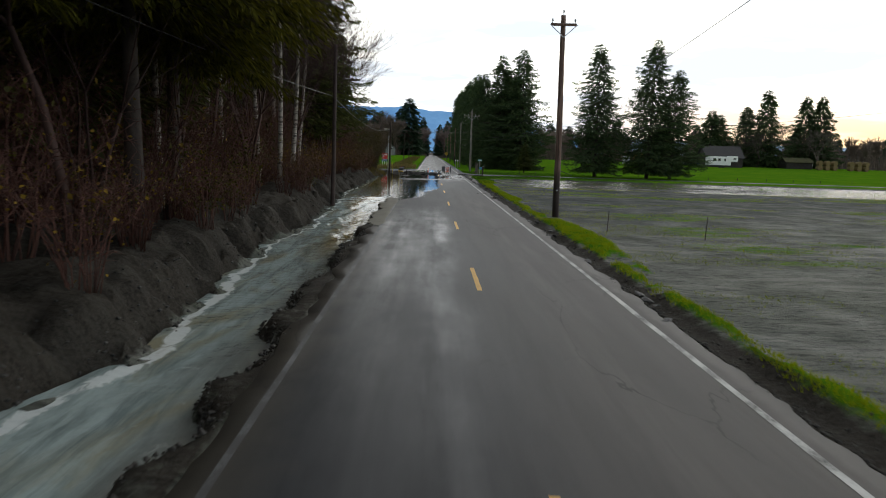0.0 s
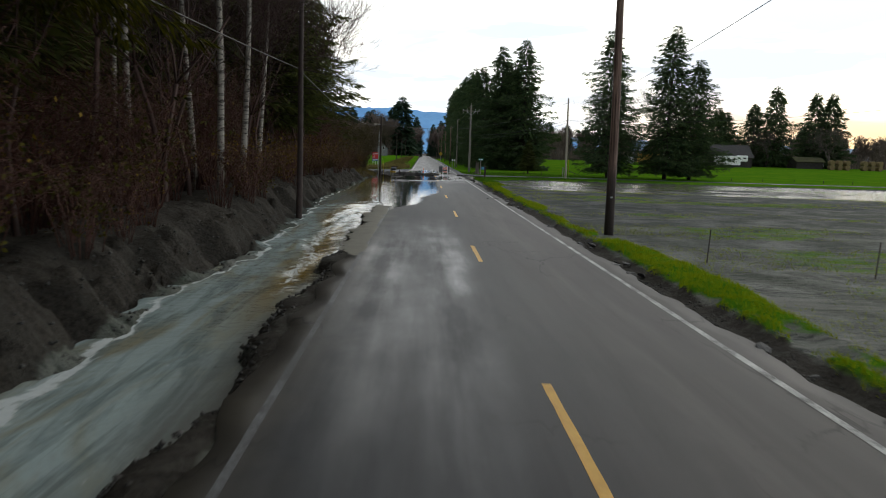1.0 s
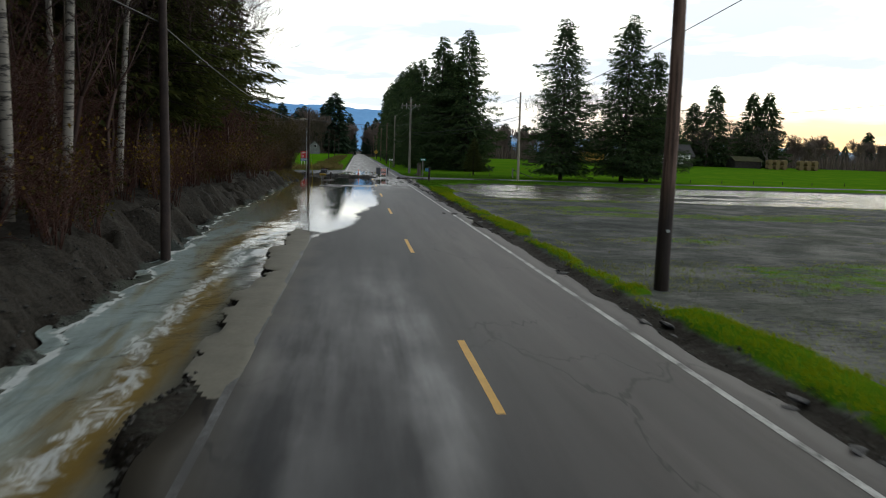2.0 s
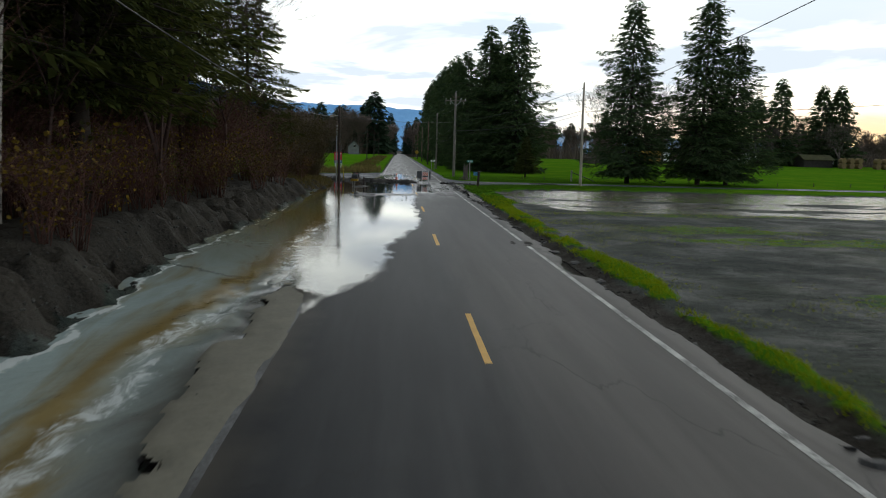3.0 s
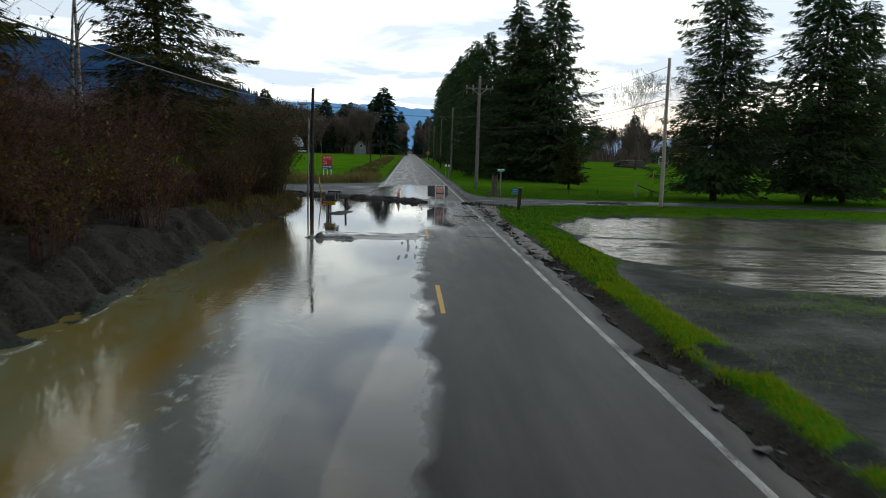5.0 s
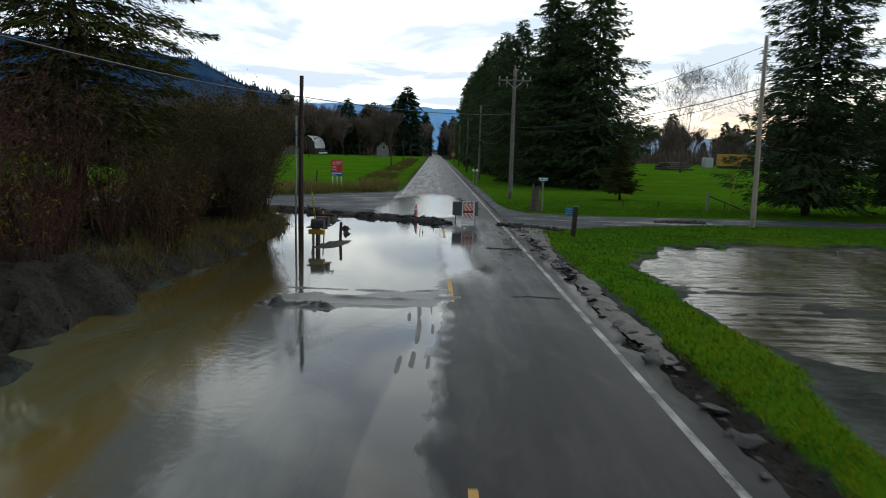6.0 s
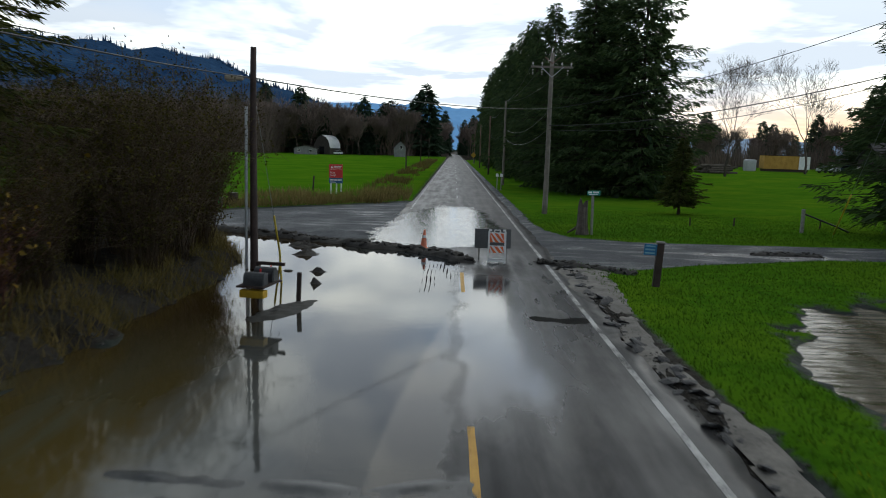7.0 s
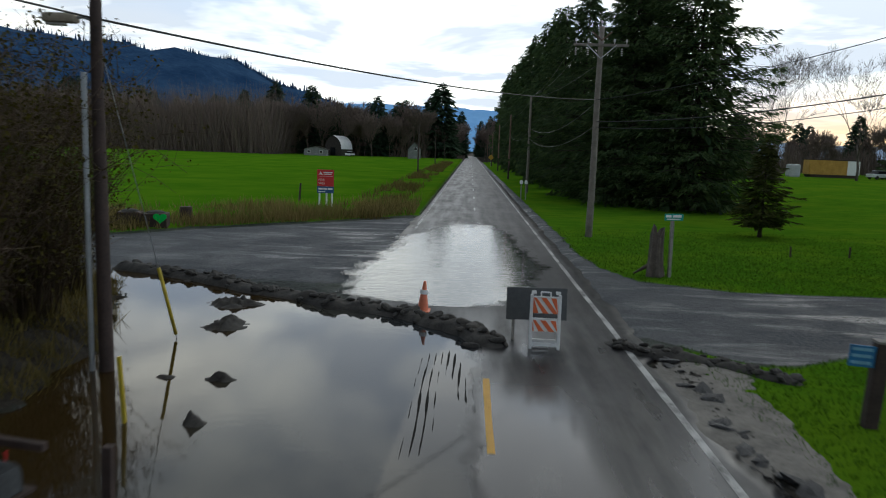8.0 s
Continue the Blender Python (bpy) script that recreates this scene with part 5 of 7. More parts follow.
PLATE_BLUE = simple_paint("plate_blue", (0.015, 0.16, 0.36), 0.4, 0.1)
BLACK_BOX = simple_paint("dark_mailbox", (0.035, 0.038, 0.042), 0.5, 0.25)
GREY_BOX = simple_paint("grey_mailbox", (0.065, 0.07, 0.075), 0.5, 0.25)
YELLOW_BOX = simple_paint("yellow_tube", (0.48, 0.30, 0.02), 0.5, 0.15)
BOARD_DARK = simple_paint("dark_board_back", (0.075, 0.080, 0.085), 0.5, 0.15)
HEART_GREEN = simple_paint("bright_green_paint", (0.0, 0.52, 0.06), 0.6, 0.1)
RUSTY = simple("rusty_planter", (0.020, 0.014, 0.011), (0.070, 0.042, 0.030), 0.8, 4.0, bump=0.4)
STUMP_WOOD = simple("rotten_stump", (0.050, 0.040, 0.034), (0.150, 0.125, 0.105), 0.9, 4.0, bump=0.8)
POST_GREY = simple("weathered_post", (0.16, 0.15, 0.14), (0.34, 0.32, 0.29), 0.85, 5.0, bump=0.4)
BANK_SOIL = simple("bank_soil", (0.024, 0.024, 0.022), (0.058, 0.056, 0.050), 0.8, 2.0, bump=0.6, local=False)
DULL_MUD = simple("dull_dark_mud", (0.012, 0.012, 0.012), (0.034, 0.033, 0.030), 0.95, 3.0, bump=0.6, local=False)
DULL_MUD.node_tree.nodes["Principled BSDF"].inputs["Specular IOR Level"].default_value = 0.05
SILT = simple("washed_silt", (0.115, 0.110, 0.086), (0.175, 0.166, 0.128), 0.8, 2.0, bump=0.2, local=False)
MUD = simple("wet_mud", (0.014, 0.015, 0.016), (0.050, 0.050, 0.047), 0.5, 2.5, bump=0.7, local=False)
SLAB_MUD = simple("wet_grey_mud", (0.020, 0.022, 0.024), (0.060, 0.062, 0.062), 0.38, 1.6, bump=0.5, local=False)
SAND = simple("washed_sand", (0.080, 0.074, 0.066), (0.230, 0.215, 0.190), 0.8, 2.0, bump=0.5, local=False)
ASPHALT_CHUNK = simple("broken_asphalt", (0.018, 0.018, 0.020), (0.060, 0.060, 0.062), 0.6, 9.0, bump=0.7)
GLASS_DARK = simple_paint("dark_glass", (0.012, 0.014, 0.016), 0.08, 0.1)
ROOF_DARK = simple("dark_shingles", (0.022, 0.022, 0.026), (0.060, 0.056, 0.056), 0.8, 2.0, bump=0.5)
MOSSY = simple("mossy_roof", (0.035, 0.036, 0.018), (0.095, 0.095, 0.030), 0.9, 1.0, bump=0.5)
ROOF_WHITE = simple("pale_metal_roof", (0.62, 0.63, 0.64), (0.80, 0.80, 0.80), 0.5, 0.6, bump=0.2)
BARN_WOOD = simple("barn_boards", (0.018, 0.015, 0.013), (0.050, 0.042, 0.036), 0.9, 1.5, bump=0.5)
SHED_WOOD = simple("grey_boards", (0.16, 0.165, 0.17), (0.28, 0.28, 0.28), 0.9, 1.5, bump=0.5)
YELLOW_BOARD = simple("yellow_brown_boards", (0.36, 0.20, 0.035), (0.56, 0.34, 0.07), 0.8, 0.8, bump=0.3)
STRAW = simple("hay", (0.13, 0.095, 0.040), (0.26, 0.19, 0.085), 0.95, 2.0, bump=0.8)
CAR_BLUE = simple_paint("blue_car_paint", (0.02, 0.05, 0.12), 0.25, 0.1)
CAR_WHITE = simple_paint("white_car_paint", (0.62, 0.64, 0.66), 0.25, 0.06)
TYRE = simple_paint("tyre_rubber", (0.016, 0.016, 0.017), 0.8, 0.2)


def shaft(h, r0, r1, sides=14, wob=0.0, seed=0):
    n = 9
    pts = [(wob * math.sin(k * 0.9 + seed), wob * math.cos(k * 1.3 + seed), -0.5 + (h + 0.5) * k / (n - 1)) for k in range(n)]
    return tube(pts, [r0 + (r1 - r0) * k / (n - 1) for k in range(n)], sides)


def ring(bm, m, r, depth, r2=None, seg=12):
    return bmesh.ops.create_cone(bm, cap_ends=True, segments=seg, radius1=r, radius2=r if r2 is None else r2, depth=depth, matrix=m)


def utility_pole(x, y, h, mat, label, r=0.15, lean=(0, 0), arm=None, pins=(), group="poles along the road", top_pin=False):
    """A wooden pole; arm: (height, from, to) of a crossarm along x."""
    z = height(x, y)
    p = thing("utility_pole", pose(x, y, z, lean[0], lean[1], 0), label, "utility pole", group)
    v, f = shaft(h - z, r, r * 0.68, 14, 0.012, int(x * 7))
    under("shaft", mesh_of("shaft", v, f, mat, True), p)
    if arm:
        az, a, b = arm
        bm = bmesh.new()
        box(bm, (a, -0.17, az - z - 0.06), (b, -0.06, az - z + 0.06), 0.012)
        part("crossarm", bm, mat, p)
        for s in (-1, 1):
            bm = bmesh.new()
            vs = box(bm, (-0.02, -0.185, -0.45), (0.02, -0.172, 0.45), 0.0, pose(s * 0.34, 0, az - z - 0.30, 0, s * 48, 0))
            part("brace", bm, STEEL, p)
        for q in pins:
            bm = bmesh.new()
            ring(bm, pose(q, -0.115, az - z + 0.12), 0.02, 0.12)
            ring(bm, pose(q, -0.115, az - z + 0.22), 0.055, 0.12, 0.035)
            part("insulator", bm, PORCELAIN, p)
    if top_pin:
        bm = bmesh.new()
        ring(bm, pose(0, 0, h - z + 0.08), 0.015, 0.2)
        ring(bm, pose(0, 0, h - z + 0.2), 0.05, 0.12, 0.03)
        part("insulator", bm, PORCELAIN, p)
    return p


def cable(a, b, sag, r=0.014, label="black overhead cable hanging between wooden poles", mat=None, name="cable"):
    c = bpy.data.curves.new(name, "CURVE")
    c.dimensions, c.bevel_depth, c.bevel_resolution = "3D", r, 1
    s = c.splines.new("POLY")
    n = 24
    s.points.add(n)
    A, B = Vector(a), Vector(b)
    for k in range(n + 1):
        t = k / n
        p = A.lerp(B, t)
        s.points[k].co = (p.x, p.y, p.z - 4 * sag * t * (1 - t), 1)
    c.materials.append(mat or WIRE)
    return tagged(new(name, c), label, "cable", "overhead cables")


def build_poles():
    r = utility_pole(5.22, 33.5, 9.75, POLE_WOOD, "weathered brown utility pole with a small crossarm in the verge", 0.17, (0, -0.8), (9.3, -0.62, 0.62), (-0.55, 0.55), top_pin=True)
    bm = bmesh.new()
    box(bm, (-0.06, -0.19, 1.32), (0.02, -0.165, 1.38), 0.004)
    part("tag", bm, STEEL, r)
    l = utility_pole(-6.55, 37.6, 8.6, DARK_POLE, "dark thin utility pole at the edge of the stream", 0.13, (0, 0.6))
    n = utility_pole(-6.42, 89.6, 6.63, DARK_POLE, "short dark utility pole standing in the flood water", 0.125, (0, 0.4))
    v, f = tube([(-0.21, -0.05, -0.4), (-0.21, -0.05, 2.5), (-0.20, -0.05, 5.15)], [0.045] * 3, 8)
    under("conduit", mesh_of("conduit", v, f, PLASTIC_GREY, True), n, "pale grey conduit pipe")
    bm = bmesh.new()
    box(bm, (-0.84, -0.10, 5.90), (-0.30, 0.10, 6.05), 0.05)
    head = part("lamp_head", bm, LAMP_TAN, n, "small pale tan lamp housing")
    v, f = tube([(-0.34, 0, 5.98), (-0.2, 0, 6.0), (-0.05, 0, 5.95)], [0.025] * 3, 8)
    under("lamp_arm", mesh_of("lamp_arm", v, f, STEEL, True), n)
    bm = bmesh.new()
    box(bm, (-0.78, -0.07, 5.86), (-0.50, 0.07, 5.897), 0.01)
    part("lens", bm, PORCELAIN, head)
    p2 = utility_pole(16.2, 94.4, 9.76, PALE_POLE, "pale bare wooden utility pole beside the lane", 0.14, (0, -0.9))
    bm = bmesh.new()
    box(bm, (-0.5, -0.05, 8.05), (0.12, 0.05, 8.12), 0.01)
    part("bracket", bm, STEEL, p2)
    t = utility_pole(5.36, 111.5, 9.75, GREY_POLE, "grey utility pole with a wide crossarm on the lawn", 0.17, (0, 0), (8.9, -1.25, 1.25), (-1.15, -0.6, 0.6, 1.15), top_pin=True)
    for s in (-1, 1):
        bm = bmesh.new()
        box(bm, (-0.025, -0.14, -0.3), (0.025, -0.11, 0.3), 0.0, pose(s * 0.22, 0, 9.25, 0, s * 50, 0))
        part("brace", bm, POLE_WOOD, t)
    for q in (-1.15, -0.6, 0.95):
        bm = bmesh.new()
        for k in range(4):
            ring(bm, pose(q, -0.115, 8.70 - 0.09 * k), 0.05, 0.035, 0.03)
        part("insulator", bm, PORCELAIN, t)
    for x, y, h in ((5.15, 146, 9.3), (5.2, 180, 9.3), (5.3, 222, 9.4), (5.4, 268, 9.4), (5.4, 320, 9.4)):
        utility_pole(x, y, h, GREY_POLE if y < 150 else POLE_WOOD, "brown utility pole in a line beside the road", 0.15, (0, 0), None)
    for x, y, h in ((-7.9, 178, 7.4), (-8.4, 236, 7.4), (-8.8, 300, 7.4)):
        utility_pole(x, y, h, DARK_POLE, "thin dark pole at the edge of the meadow", 0.12, group="poles along the meadow")
    utility_pole(13.4, -9, 16.2, POLE_WOOD, "tall wooden utility pole in the field", 0.2, group="poles in the field")
    # cables
    cable((-6.6, 37.6, 5.85), (-6.45, 89.6, 5.75), 0.85, 0.016)
    cable((-9.5, -14, 6.6), (-6.6, 37.6, 5.85), 0.5, 0.016)
    cable((-6.45, 89.6, 5.75), (5.36, 111.4, 6.45), 0.30, 0.02)
    for z0, z1, sag, w in ((6.45, 9.3, 0.5, 0.014), (5.45, 7.2, 0.55, 0.022), (5.2, 6.9, 0.7, 0.014)):
        cable((5.36, 111.4, z0), (16.2, 94.4, z1), sag, w)
    cable((16.2, 94.4, 7.7), (13.4, -9, 16.0), 1.5, 0.02)
    cable((16.2, 94.4, 7.1), (46, 70, 8.6), 0.8, 0.018)
    for dx, z in ((-1.15, 9.15), (1.15, 9.15), (0.0, 9.95)):
        cable((5.36 + dx, 111.4, z), (5.15 + dx * 0.15, 146, 9.25), 0.6, 0.010)
    cable((5.36, 111.4, 6.4), (5.15, 146, 6.3), 0.9, 0.014)
    cable((5.36, 111.4, 5.3), (5.15, 146, 5.3), 0.9, 0.014)
    ys = [146, 180, 222, 268, 320]
    for a, b in zip(ys, ys[1:]):
        cable((5.2, a, 9.2), (5.3, b, 9.2), 0.7, 0.012)
        cable((5.2, a, 6.3), (5.3, b, 6.3), 0.9, 0.012)
    # guy wires with yellow guards
    for a, b in (((-6.4, 89.7, 5.4), (-6.12, 91.74, -0.02)), ((16.2, 94.6, 8.0), (18.3, 102.6, 0.1))):
        cable(a, b, 0.0, 0.008, "thin steel guy wire of a pole", STEEL, "guy_wire")
        A, B = Vector(a), Vector(b)
        v, f = tube([B.lerp(A, 0.02), B.lerp(A, 0.15), B.lerp(A, 0.28)], [0.035] * 3, 8)
        g = new("guy_guard", mesh_of("guy_guard", v, f, YELLOW_GUARD, True))
        tagged(g, "yellow plastic guard on a guy wire", "guy guard", "guy guards")


build_poles()

# ---- signs, mailboxes, barriers ----


def lettering(text, size, m, mat, parent, label):
    c = bpy.data.curves.new("lettering", "FONT")
    c.body, c.size, c.extrude, c.align_x = text, size, 0.002, "LEFT"
    c.materials.append(mat)
    ob = new("lettering", c)
    ob.parent = parent
    ob.matrix_basis = m
    ob["label"] = label
    return ob


def build_sale_sign():
    z = height(-9.05, 119.8)
    s = thing("sale_sign", pose(-9.05, 119.8, z, 0, 0, 3), "red and blue for sale board on white posts in the grass", "sign")
    for x in (-0.36, 0.40):
        bm = bmesh.new()
        box(bm, (x - 0.05, 0.0, -0.3), (x + 0.05, 0.09, 2.16 - z), 0.008)
        part("post", bm, WHITE, s)
    bm = bmesh.new()
    box(bm, (-0.05, 0.42, -0.3), (0.05, 0.5, 1.6 - z), 0.008)
    part("post", bm, WHITE, s)
    lo, hi = 1.10 - z, 2.50 - z
    bm = bmesh.new()
    box(bm, (-0.5, -0.03, lo + 0.40), (0.5, -0.004, hi), 0.006)
    red = part("panel", bm, SALE_RED, s, "red board")
    bm = bmesh.new()
    box(bm, (-0.5, -0.03, lo), (0.5, -0.004, lo + 0.396), 0.006)
    blue = part("panel", bm, SALE_BLUE, s, "blue board")
    up = Matrix.Rotation(radians(90), 4, "X")
    lettering("FOR", 0.19, Matrix.Translation((-0.42, -0.034, hi - 0.68)) @ up, WHITE, red, "white capital letters")
    lettering("SALE", 0.19, Matrix.Translation((-0.42, -0.034, hi - 0.88)) @ up, WHITE, red, "white capital letters")
    bm = bmesh.new()
    vs = [bm.verts.new(q) for q in ((-0.42, -0.036, hi - 0.30), (-0.30, -0.036, hi - 0.30), (-0.30, -0.036, hi - 0.20)) ]
    bm.faces.new(vs)
    vs = [bm.verts.new(q) for q in ((-0.28, -0.036, hi - 0.30), (-0.16, -0.036, hi - 0.30), (-0.30, -0.036, hi - 0.12), (-0.34, -0.036, hi - 0.17))]
    bm.faces.new(vs)
    part("mark", bm, WHITE, red, "white angular mark")
    for k, (x0, x1, zz, t) in enumerate(((-0.12, 0.42, hi - 0.20, 0.06), (-0.12, 0.36, hi - 0.29, 0.05), (-0.42, 0.42, hi - 0.40, 0.012))):
        bm = bmesh.new()
        box(bm, (x0, -0.036, zz), (x1, -0.031, zz + t))
        part("bar", bm, WHITE, red)
    for x0, x1, zz, t in ((-0.42, -0.16, lo + 0.20, 0.10), (-0.12, 0.10, lo + 0.20, 0.10), (0.14, 0.42, lo + 0.20, 0.10), (-0.42, 0.0, lo + 0.06, 0.05)):
        bm = bmesh.new()
        box(bm, (x0, -0.036, zz), (x1, -0.031, zz + t))
        part("bar", bm, WHITE, blue)


build_sale_sign()


def build_road_name_sign():
    z = height(6.2, 101.0)
    s = thing("street_sign", pose(6.2, 101.0, z, 0, -1, 8), "small green street sign on a grey wooden post", "sign")
    bm = bmesh.new()
    box(bm, (-0.05, -0.05, -0.4), (0.05, 0.05, 1.95), 0.01)
    part("post", bm, POST_GREY, s)
    bm = bmesh.new()
    box(bm, (-0.30, -0.075, 1.86), (0.32, -0.055, 2.08), 0.006)
    p = part("plate", bm, SIGN_GREEN, s)
    for x0, x1, zz, t in ((-0.26, -0.08, 1.96, 0.08), (-0.03, 0.26, 1.96, 0.08), (-0.22, 0.22, 1.89, 0.03)):
        bm = bmesh.new()
        box(bm, (x0, -0.081, zz), (x1, -0.077, zz + t))
        part("bar", bm, WHITE, p)
    # old stump and a grey root beside it
    st = thing("stump", pose(5.75, 101.1, height(5.75, 101.1)), "tall rotten grey tree stump beside the street sign", "stump")
    rng = np.random.default_rng(3)
    rings, n = 9, 18
    verts, faces = [], []
    for k in range(rings):
        t = k / (rings - 1)
        for q in range(n):
            a = 2 * math.pi * q / n
            fl = 1 + 0.10 * math.sin(3 * a + 1) + 0.10 * math.sin(7 * a) + 0.35 * (1 - t) ** 4 * (1 + math.sin(4 * a))
            rr = (0.21 + 0.06 * (1 - t) ** 2) * fl
            top = 1.45 + 0.22 * math.sin(a * 2 + 0.5) + rng.uniform(-0.1, 0.1)
            verts.append((math.cos(a) * rr, math.sin(a) * rr, -0.2 + (top + 0.2) * t))
    for k in range(rings - 1):
        for q in range(n):
            faces.append((k * n + q, k * n + (q + 1) % n, (k + 1) * n + (q + 1) % n, (k + 1) * n + q))
    verts.append((0, 0, 1.0))
    for q in range(n):
        faces.append(((rings - 1) * n + q, (rings - 1) * n + (q + 1) % n, len(verts) - 1))
    under("trunk", mesh_of("trunk", verts, faces, STUMP_WOOD), st)
    v, f = tube([(-0.15, 0.1, 0.35), (-0.35, 0.15, 0.22), (-0.65, 0.1, 0.05)], [0.08, 0.06, 0.03], 7)
    under("root", mesh_of("root", v, f, STUMP_WOOD, True), st)


build_road_name_sign()


def build_plate_post():
    z = height(5.64, 88.6)
    s = thing("address_post", pose(5.64, 88.6, z, 0, 2.5, -6), "dark weathered post with a small blue plate on the lawn", "post")
    bm = bmesh.new()
    box(bm, (-0.10, -0.09, -0.4), (0.10, 0.09, 1.32 - z), 0.02)
    part("post", bm, DARK_POLE, s)
    bm = bmesh.new()
    box(bm, (-0.12, -0.11, 1.32 - z + 0.002), (0.12, 0.11, 1.36 - z), 0.01)
    part("cap", bm, POST_GREY, s)
    bm = bmesh.new()
    box(bm, (-0.46, -0.06, 0.95 - z), (-0.096, -0.04, 1.27 - z), 0.006)
    p = part("plate", bm, PLATE_BLUE, s)
    for zz in (1.19, 1.09, 0.99):
        bm = bmesh.new()
        box(bm, (-0.43, -0.066, zz - z), (-0.15, -0.062, zz - z + 0.045))
        part("bar", bm, simple_bar, p)


simple_bar = simple_paint("pale_blue_bar", (0.20, 0.42, 0.56), 0.5)
build_plate_post()


def mailbox_body(w, d, h):
    """A round-topped box, open side along -x."""
    n = 9
    prof = [(-w / 2, 0), (w / 2, 0)] + [(w / 2 * math.cos(math.pi * k / n), h - w / 2 + w / 2 * math.sin(math.pi * k / n)) for k in range(n + 1)]
    verts = [(-d / 2, a, b) for a, b in prof] + [(d / 2, a, b) for a, b in prof]
    m = len(prof)
    faces = [tuple(range(m)), tuple(range(m, 2 * m))[::-1]] + [(k, (k + 1) % m, m + (k + 1) % m, m + k)[::-1] for k in range(m)]
    return verts, faces


def build_mailboxes():
    s = thing("mailbox_stand", pose(-4.62, 83.85, 0.10, 0, 0, -10) @ Matrix.Diagonal((0.75, 0.75, 0.95, 1)), "two grey mailboxes on posts with a yellow newspaper tube below", "mailbox")
    for x, y in ((-0.22, -0.3), (-0.22, 0.55)):
        bm = bmesh.new()
        box(bm, (x - 0.05, y - 0.05, -0.55), (x + 0.05, y + 0.05, 0.62), 0.008)
        part("post", bm, POST_GREY, s)
    bm = bmesh.new()
    box(bm, (-0.48, -0.55, 0.62), (0.38, 0.75, 0.66), 0.006)
    part("shelf", bm, DARK_POLE, s)
    for k, y in enumerate((-0.26, 0.42)):
        v, f = mailbox_body(0.42 if k else 0.36, 0.62, 0.34 if k else 0.30)
        b = under("box", mesh_of("box", [(a, y + p, q + 0.662) for a, p, q in v], f, GREY_BOX if k == 0 else BLACK_BOX), s)
        bm = bmesh.new()
        box(bm, (0.312, y - 0.15, 0.68), (0.325, y + 0.15, 0.93), 0.004)
        d = part("door", bm, GREY_BOX, b)
        bm = bmesh.new()
        box(bm, (0.05, y + (0.215 if k else 0.185), 0.80), (0.09, y + (0.225 if k else 0.195), 1.02), 0.0)
        part("flag", bm, SALE_RED, b)
    bm = bmesh.new()
    box(bm, (-0.40, -0.52, 0.38), (0.36, -0.22, 0.56), 0.03)
    part("newspaper_tube", bm, YELLOW_BOX, s, "yellow newspaper tube")
    bm = bmesh.new()
    box(bm, (-0.52, 0.82, 0.98), (0.42, 0.92, 1.06), 0.01)
    part("rail", bm, DARK_POLE, s)
    bm = bmesh.new()
    box(bm, (-0.5, 0.82, -0.35), (-0.4, 0.92, 1.0), 0.01)
    part("post", bm, DARK_POLE, s)
    for x, y, h, lean, mat in ((-4.05, 85.2, 0.75, 2, DARK_POLE), (-5.04, 87.5, 0.95, -3, YELLOW_GUARD)):
        p = thing("marker_post", pose(x, y, 0, 0, lean, 0), "short dark wooden marker post in the water" if mat is DARK_POLE else "leaning yellow marker post in the water", "post", "marker posts")
        bm = bmesh.new()
        r = 0.05 if mat is DARK_POLE else 0.025
        box(bm, (-r, -r, -0.4), (r, r, h), 0.008)
        part("post", bm, mat, p)
    # twin white boxes farther up the road
    for x in (3.95, 4.35):
        b = thing("mailbox", pose(x, 137, height(x, 137)), "small white mailbox on a post beside the road", "mailbox", "white mailboxes")
        bm = bmesh.new()
        box(bm, (-0.04, -0.04, -0.3), (0.04, 0.04, 1.3), 0.006)
        part("post", bm, POST_GREY, b)
        v, f = mailbox_body(0.24, 0.5, 0.30)
        under("box", mesh_of("box", [(p, a, q + 1.302) for a, p, q in v], f, WHITE), b)


build_mailboxes()


